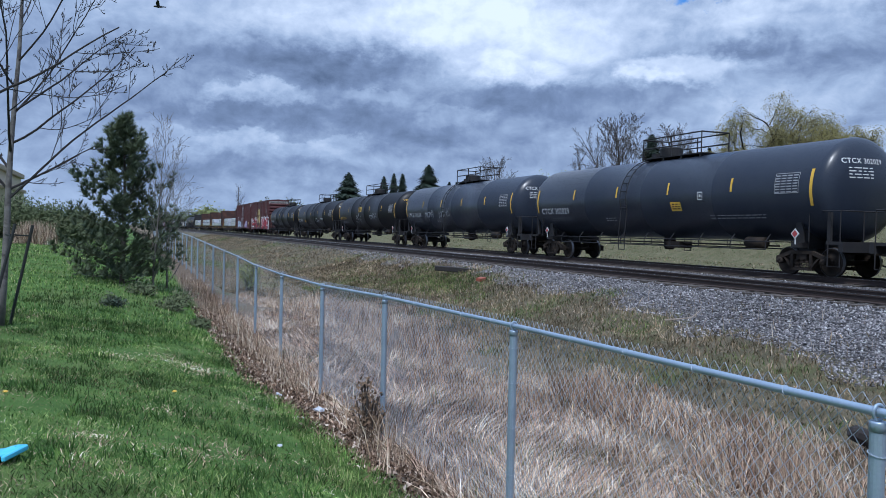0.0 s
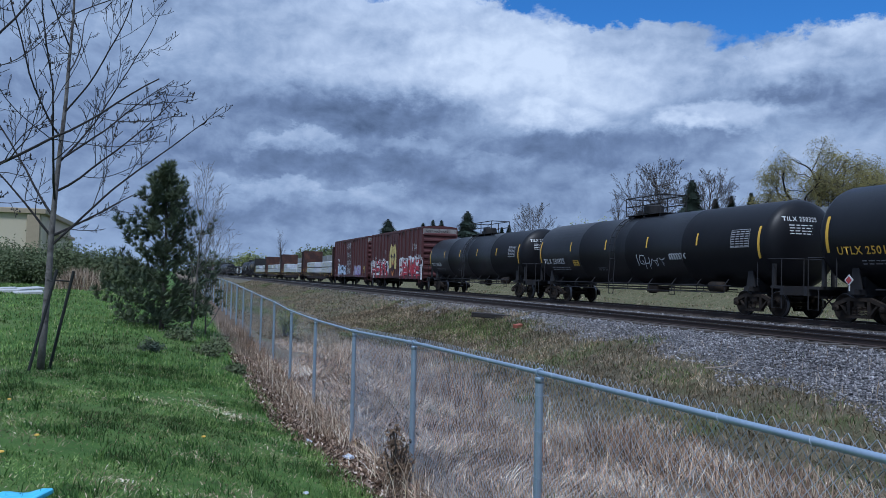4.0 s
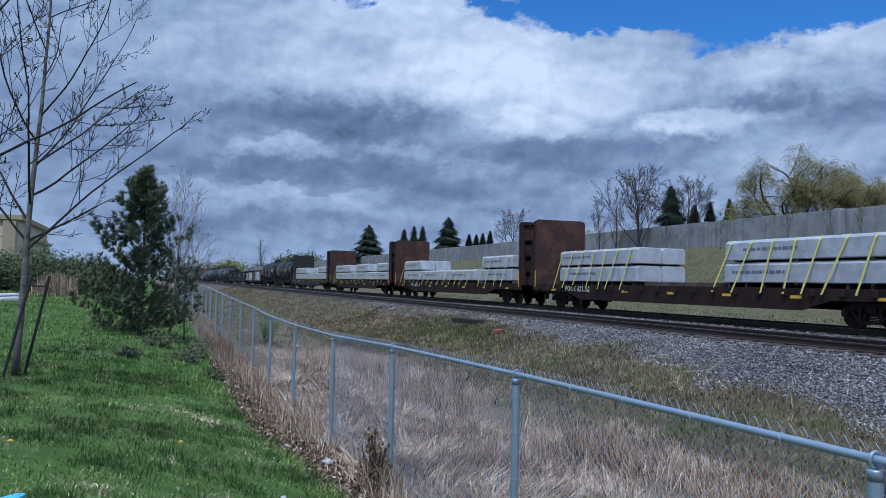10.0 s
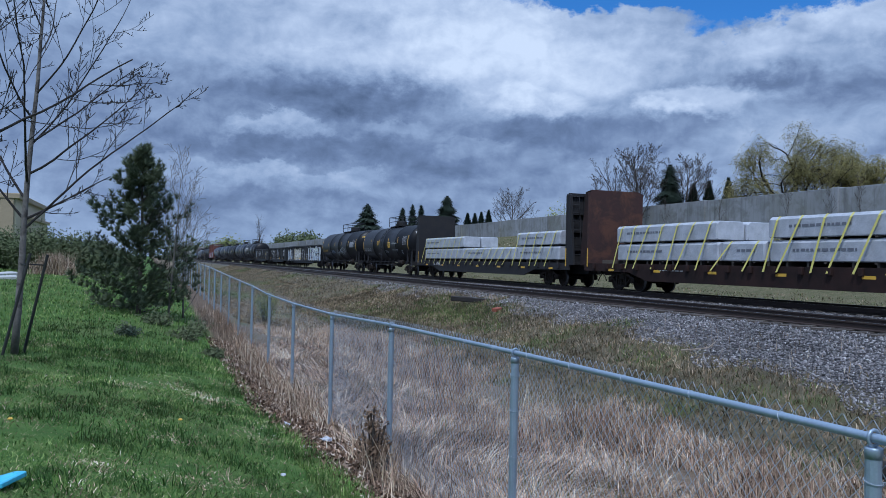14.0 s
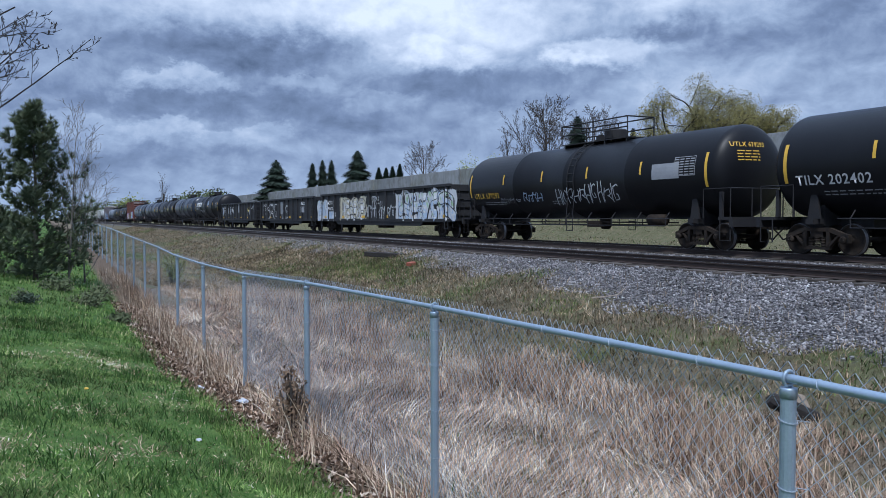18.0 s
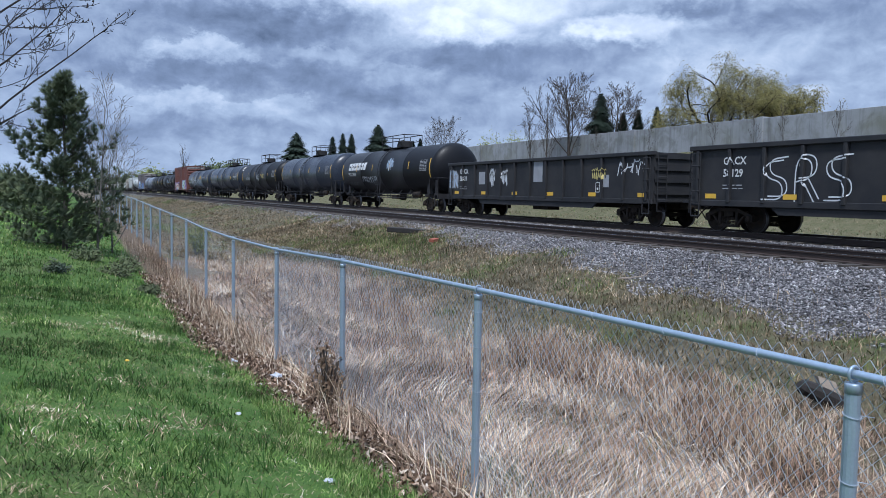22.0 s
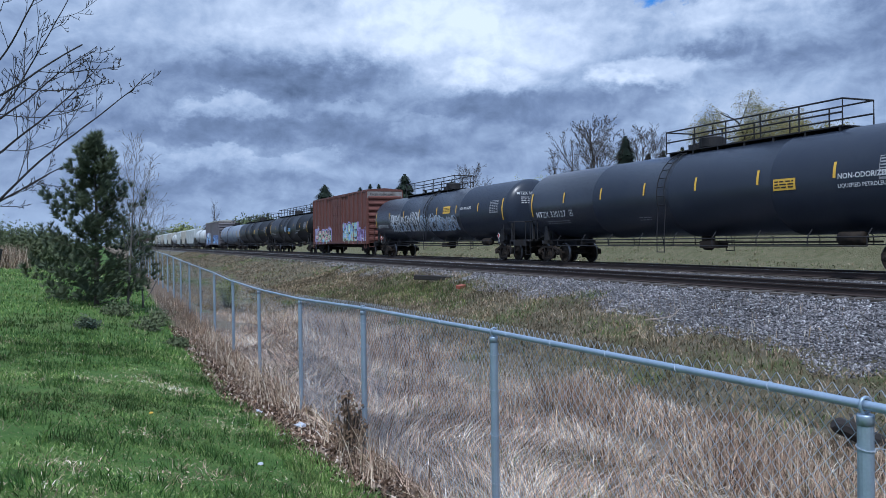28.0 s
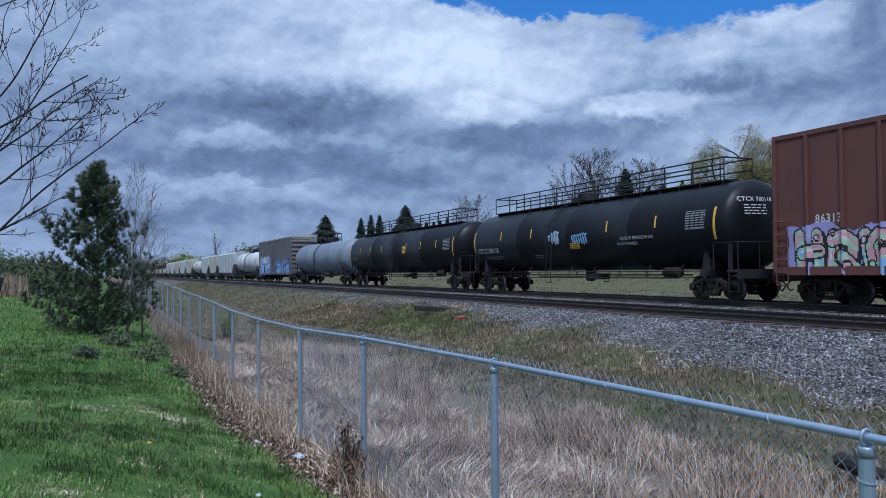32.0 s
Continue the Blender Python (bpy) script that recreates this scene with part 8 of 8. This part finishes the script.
# ---- the far building ----
def building():
    b = thing("building", "cream stucco commercial building with flat cornice", "building")
    z0 = ground_z(-16, 100) - 0.3
    bm = soft_box(-34, 99, z0, -13.7, 125, 7.3, 0.05)
    part("wall", bm, M["stucco"], b)
    part("cornice", soft_box(-34.3, 98.6, 7.0, -13.3, 125.3, 7.6, 0.06), M["stucco_dark"], b)
    part("pilaster", soft_box(-15.2, 98.7, z0, -13.9, 99.1, 7.0, 0.04), M["stucco_dark"], b)
    bm = soft_box(-14, 103, z0, -12.6, 118, 4.9, 0.05)
    part("wing", bm, M["stucco"], b)
    part("wing_cornice", soft_box(-14, 102.7, 4.8, -12.3, 118.2, 5.2, 0.05), M["stucco_dark"], b)
    for x in (-31, -26, -21):
        w = part("window", soft_box(x, 98.93, z0 + 2.2, x + 2.4, 99.2, z0 + 4.4, 0.03), M["dark_glass"], b)
        part("window_frame", soft_box(x - 0.1, 98.9, z0 + 2.05, x + 2.5, 98.96, z0 + 2.2, 0.02), M["stucco_dark"], w)


building()

# pole beyond the end of the fence, far along the line
pole = thing("utility_pole", "thin grey utility pole far along the line", "pole")
bm = bmesh.new()
tube(bm, [(12.9, 430, -1), (12.9, 430, 17)], 0.22, 8, 0.14)
part("mast", bm, M["bark_grey"], pole)
bm = bmesh.new()
box(bm, 11.6, 429.9, 15.4, 14.2, 430.1, 15.7)
part("crossarm", bm, M["bark_grey"], pole)

# ---- small things on the ground ----
def crumpled(name, label, category, x, y, size, mat, seed, flat=0.5):
    rng = random.Random(seed)
    bm = bmesh.new()
    bmesh.ops.create_icosphere(bm, subdivisions=2, radius=size)
    for v in bm.verts:
        v.co *= 1 + 0.7 * noise.noise(v.co * (3.0 / size) * 0.4 + Vector((seed, 0, 0)))
        v.co.z *= flat
    for f in bm.faces:
        f.smooth = False
    ob = part(name, bm, mat)
    ob.matrix_world = pose(x, y, ground_z(x, y) + size * flat * 0.55, rng.uniform(-10, 10), rng.uniform(-10, 10), rng.uniform(0, 180))
    tagged(ob, label, category)
    return ob


crumpled("plastic_bag", "crumpled white plastic bag at the fence foot", "litter", 2.20, 10.0, 0.075, M["white_plastic"], 1, 0.6)
crumpled("plastic_scrap", "small white plastic scrap in dry leaves", "litter", 1.86, 11.0, 0.055, M["white_plastic"], 2, 0.5)
crumpled("plastic_scrap", "small white plastic scrap on the lawn's edge", "litter", 1.82, 9.3, 0.05, M["white_plastic"], 3, 0.5)
crumpled("paper_scrap", "pale paper scrap lying in the grass", "litter", 1.30, 7.7, 0.03, M["white_plastic"], 4, 0.4)
crumpled("paper_scrap", "pale paper scrap lying in the grass", "litter", 1.55, 5.6, 0.04, M["white_plastic"], 5, 0.4)


def blue_sheet():
    ob = thing("blue_sheet", "bright light-blue plastic sheet lying on the lawn", "litter")
    bm = bmesh.new()
    n = 8
    grid = [[bm.verts.new((-0.32 + 0.4 * i / n, -0.13 + 0.26 * j / n, 0.015 * math.sin(i * 1.1) * math.cos(j * 0.9) + 0.02 * (i / n) ** 2)) for i in range(n + 1)] for j in range(n + 1)]
    for j in range(n):
        for i in range(n):
            bm.faces.new((grid[j][i], grid[j][i + 1], grid[j + 1][i + 1], grid[j + 1][i]))
    ext = bmesh.ops.extrude_face_region(bm, geom=list(bm.faces))
    bmesh.ops.translate(bm, verts=[q for q in ext["geom"] if isinstance(q, bmesh.types.BMVert)], vec=(0, 0, 0.012))
    bmesh.ops.recalc_face_normals(bm, faces=list(bm.faces))
    part("panel", bm, M["blue_plastic"], ob, smooth=True)
    part("rim", soft_box(0.07, -0.14, -0.005, 0.10, 0.14, 0.035, 0.008), M["blue_plastic"], ob)
    ob.matrix_world = pose(-0.84, 6.06, ground_z(-0.84, 6.06) + 0.035, 2, -4, -25)


blue_sheet()


def stick(pts, r, label, name="dead_branch"):
    bm = bmesh.new()
    tube(bm, [(x, y, ground_z(x, y) + dz) for x, y, dz in pts], r, 6, r * 0.5)
    tagged(part(name, bm, M["pale_wood"]), label, "branch")


stick([(11.5, 15.5, 0.18), (11.75, 15.45, 0.12), (12.0, 15.2, 0.10), (12.25, 15.25, 0.16)], 0.02, "pale bare stick lying in the bank weeds")


def old_tie():
    ob = thing("railway_tie", "old black railway tie lying at the ballast's foot", "railway tie")
    bm = soft_box(-0.95, -0.12, 0.0, 0.95, 0.12, 0.19, 0.02)
    part("beam", bm, M["tie_black"], ob)
    bm = soft_box(-0.45, -0.09, 0.19, -0.10, 0.09, 0.205, 0.005)
    part("tie_plate", bm, M["rail_steel"], ob)
    ob.matrix_world = pose(12.75, 31.2, ground_z(12.75, 31.2) + 0.07, 4, 3, -28)


old_tie()


def dandelion(x, y):
    ob = thing("dandelion", "yellow dandelion flower on a short stem", "flower", "dandelions in the lawn")
    z = ground_z(x, y)
    bm = bmesh.new()
    tube(bm, [(0, 0, 0), (0.01, 0, 0.09)], 0.003, 5)
    part("stem", bm, M["spring_leaf"], ob)
    bm = bmesh.new()
    lathe(bm, [(0.085, 0.006), (0.095, 0.024), (0.105, 0.018), (0.110, 0.004)], "z", 10, (0.01, 0, 0))
    part("flower_head", bm, M["yellow_paint"], ob)
    ob.matrix_world = pose(x, y, z)


for x, y in ((-1.10, 8.2), (-1.25, 7.4), (0.4, 9.0), (-1.7, 10.4)):
    dandelion(x, y)


def lawn_plants():
    """Low leafy clumps at the foot of the pine and along the fence."""
    for i, (x, y, w, h) in enumerate(((0.9, 20.5, 0.7, 0.2), (1.4, 18.0, 0.5, 0.16), (0.3, 22.6, 0.9, 0.28), (1.2, 22.0, 0.8, 0.3))):
        leafy("low_weed", "low leafy green weed clump on the lawn's edge", (x, y), ground_z(x, y) + h, w, M["shrub_leaf"], 90 + i, 700, 0.06, "weed")
    leafy("dark_weed", "round dark green weed tuft on the lawn", (-0.35, 19.0), ground_z(-0.35, 19.0) + 0.28, 0.5, M["needles"], 97, 500, 0.06, "weed")


lawn_plants()


def cut_log(x, y):
    ob = thing("broken_log", "dark broken log half hidden in the straw", "log")
    bm = bmesh.new()
    lathe(bm, [(-0.35, 0.05), (-0.30, 0.11), (0.0, 0.12), (0.3, 0.10), (0.36, 0.06)], "y", 9)
    for v in bm.verts:
        v.co += v.co.normalized() * 0.03 * noise.noise(v.co * 9)
    part("wood", bm, M["bark_wet"], ob)
    bm = bmesh.new()
    prism(bm, [(-0.2, 0.08), (0.1, 0.08), (0.2, 0.20), (-0.05, 0.22)], -0.05, 0.04)
    part("splinter", bm, M["pale_wood"], ob)
    ob.matrix_world = pose(x, y, ground_z(x, y) + 0.16, 24, 8, 70)


cut_log(8.7, 7.4)


def loose_brick(x, y):
    ob = thing("loose_brick", "broken red brick lying at the edge of the ballast", "brick")
    part("brick_body", soft_box(-0.20, -0.10, 0.0, 0.20, 0.10, 0.13, 0.015), M["brick_red"], ob)
    part("chipped_corner", soft_box(0.17, -0.07, 0.0, 0.27, 0.05, 0.09, 0.02), M["brick_red"], ob)
    ob.matrix_world = pose(x, y, ground_z(x, y) + 0.03, 5, -4, 30)


loose_brick(12.28, 27.7)
for sx, sy, sw, ang in ((-5.6, 37.6, 0.55, 12), (-6.5, 38.6, 0.7, -20), (-6.2, 41.8, 0.6, 35), (-7.3, 40.2, 0.8, 5)):
    slab = thing("stone_slab", "pale flat stone slab at the lawn's far edge", "stone", "slabs at the lawn's edge")
    part("slab_body", soft_box(-sw, -0.4, 0.0, sw, 0.4, 0.16, 0.03), M["slab_stone"], slab)
    slab.matrix_world = pose(sx, sy, ground_z(sx, sy) - 0.03, 2, -3, ang)
leafy("dry_weed", "withered brown weed standing against the fence", (2.42, 8.6), ground_z(2.42, 8.6) + 0.75, 0.42, M["dead_leaf"], 98, 420, 0.05, "weed")

# ---- a bird that crosses the sky at the start ----
def build_bird():
    bird = thing("bird", "small dark bird in gliding flight", "bird")
    bm = bmesh.new()
    lathe(bm, [(-0.16, 0.005), (-0.11, 0.03), (-0.03, 0.045), (0.06, 0.04), (0.11, 0.028), (0.14, 0.026), (0.17, 0.010), (0.19, 0.003)], "x", 10)
    part("body", bm, M["stake"], bird, smooth=True)
    for s in (-1, 1):
        bm = bmesh.new()
        pts = [(0.07, 0.03), (0.09, 0.14), (0.04, 0.30), (-0.02, 0.27), (-0.04, 0.12), (-0.04, 0.03)]
        top = [bm.verts.new((x, s * y, 0.02 + 0.35 * y)) for x, y in pts]
        low = [bm.verts.new((x, s * y, 0.012 + 0.35 * y)) for x, y in pts]
        bm.faces.new(top)
        bm.faces.new(low[::-1])
        for i in range(6):
            bm.faces.new((top[i], low[i], low[(i + 1) % 6], top[(i + 1) % 6]))
        bmesh.ops.recalc_face_normals(bm, faces=list(bm.faces))
        part("wing", bm, M["stake"], bird)
    bm = bmesh.new()
    prism(bm, [(-0.03, 0.0), (0.03, 0.0), (0.045, 0.008), (-0.045, 0.008)], -0.26, -0.12)
    part("tail", bm, M["stake"], bird)
    return bird


BIRD = build_bird()
BIRD_A, BIRD_B = (0.85, 30.94, 8.93), (-2.46, 31.15, 7.99)


def fly():
    # level flight to the left, then away over the trees
    a, b = Vector(BIRD_A), Vector(BIRD_B)
    v = (b - a) / 0.3
    heading = math.degrees(math.atan2(v.y, v.x))
    rows = [(0.0, a), (0.1, a + v * 0.1), (0.2, a + v * 0.2), (0.3, b), (1.0, b + Vector((-7.7, 0.6, -0.8))), (3.0, b + Vector((-30, 3, 2))), (10.0, b + Vector((-110, 10, 12))), (32.0, b + Vector((-360, 40, 20)))]
    walk(BIRD, [(t, Matrix.Translation(p) @ pose(0, 0, 0, 8, 0, heading)) for t, p in rows])

motions()
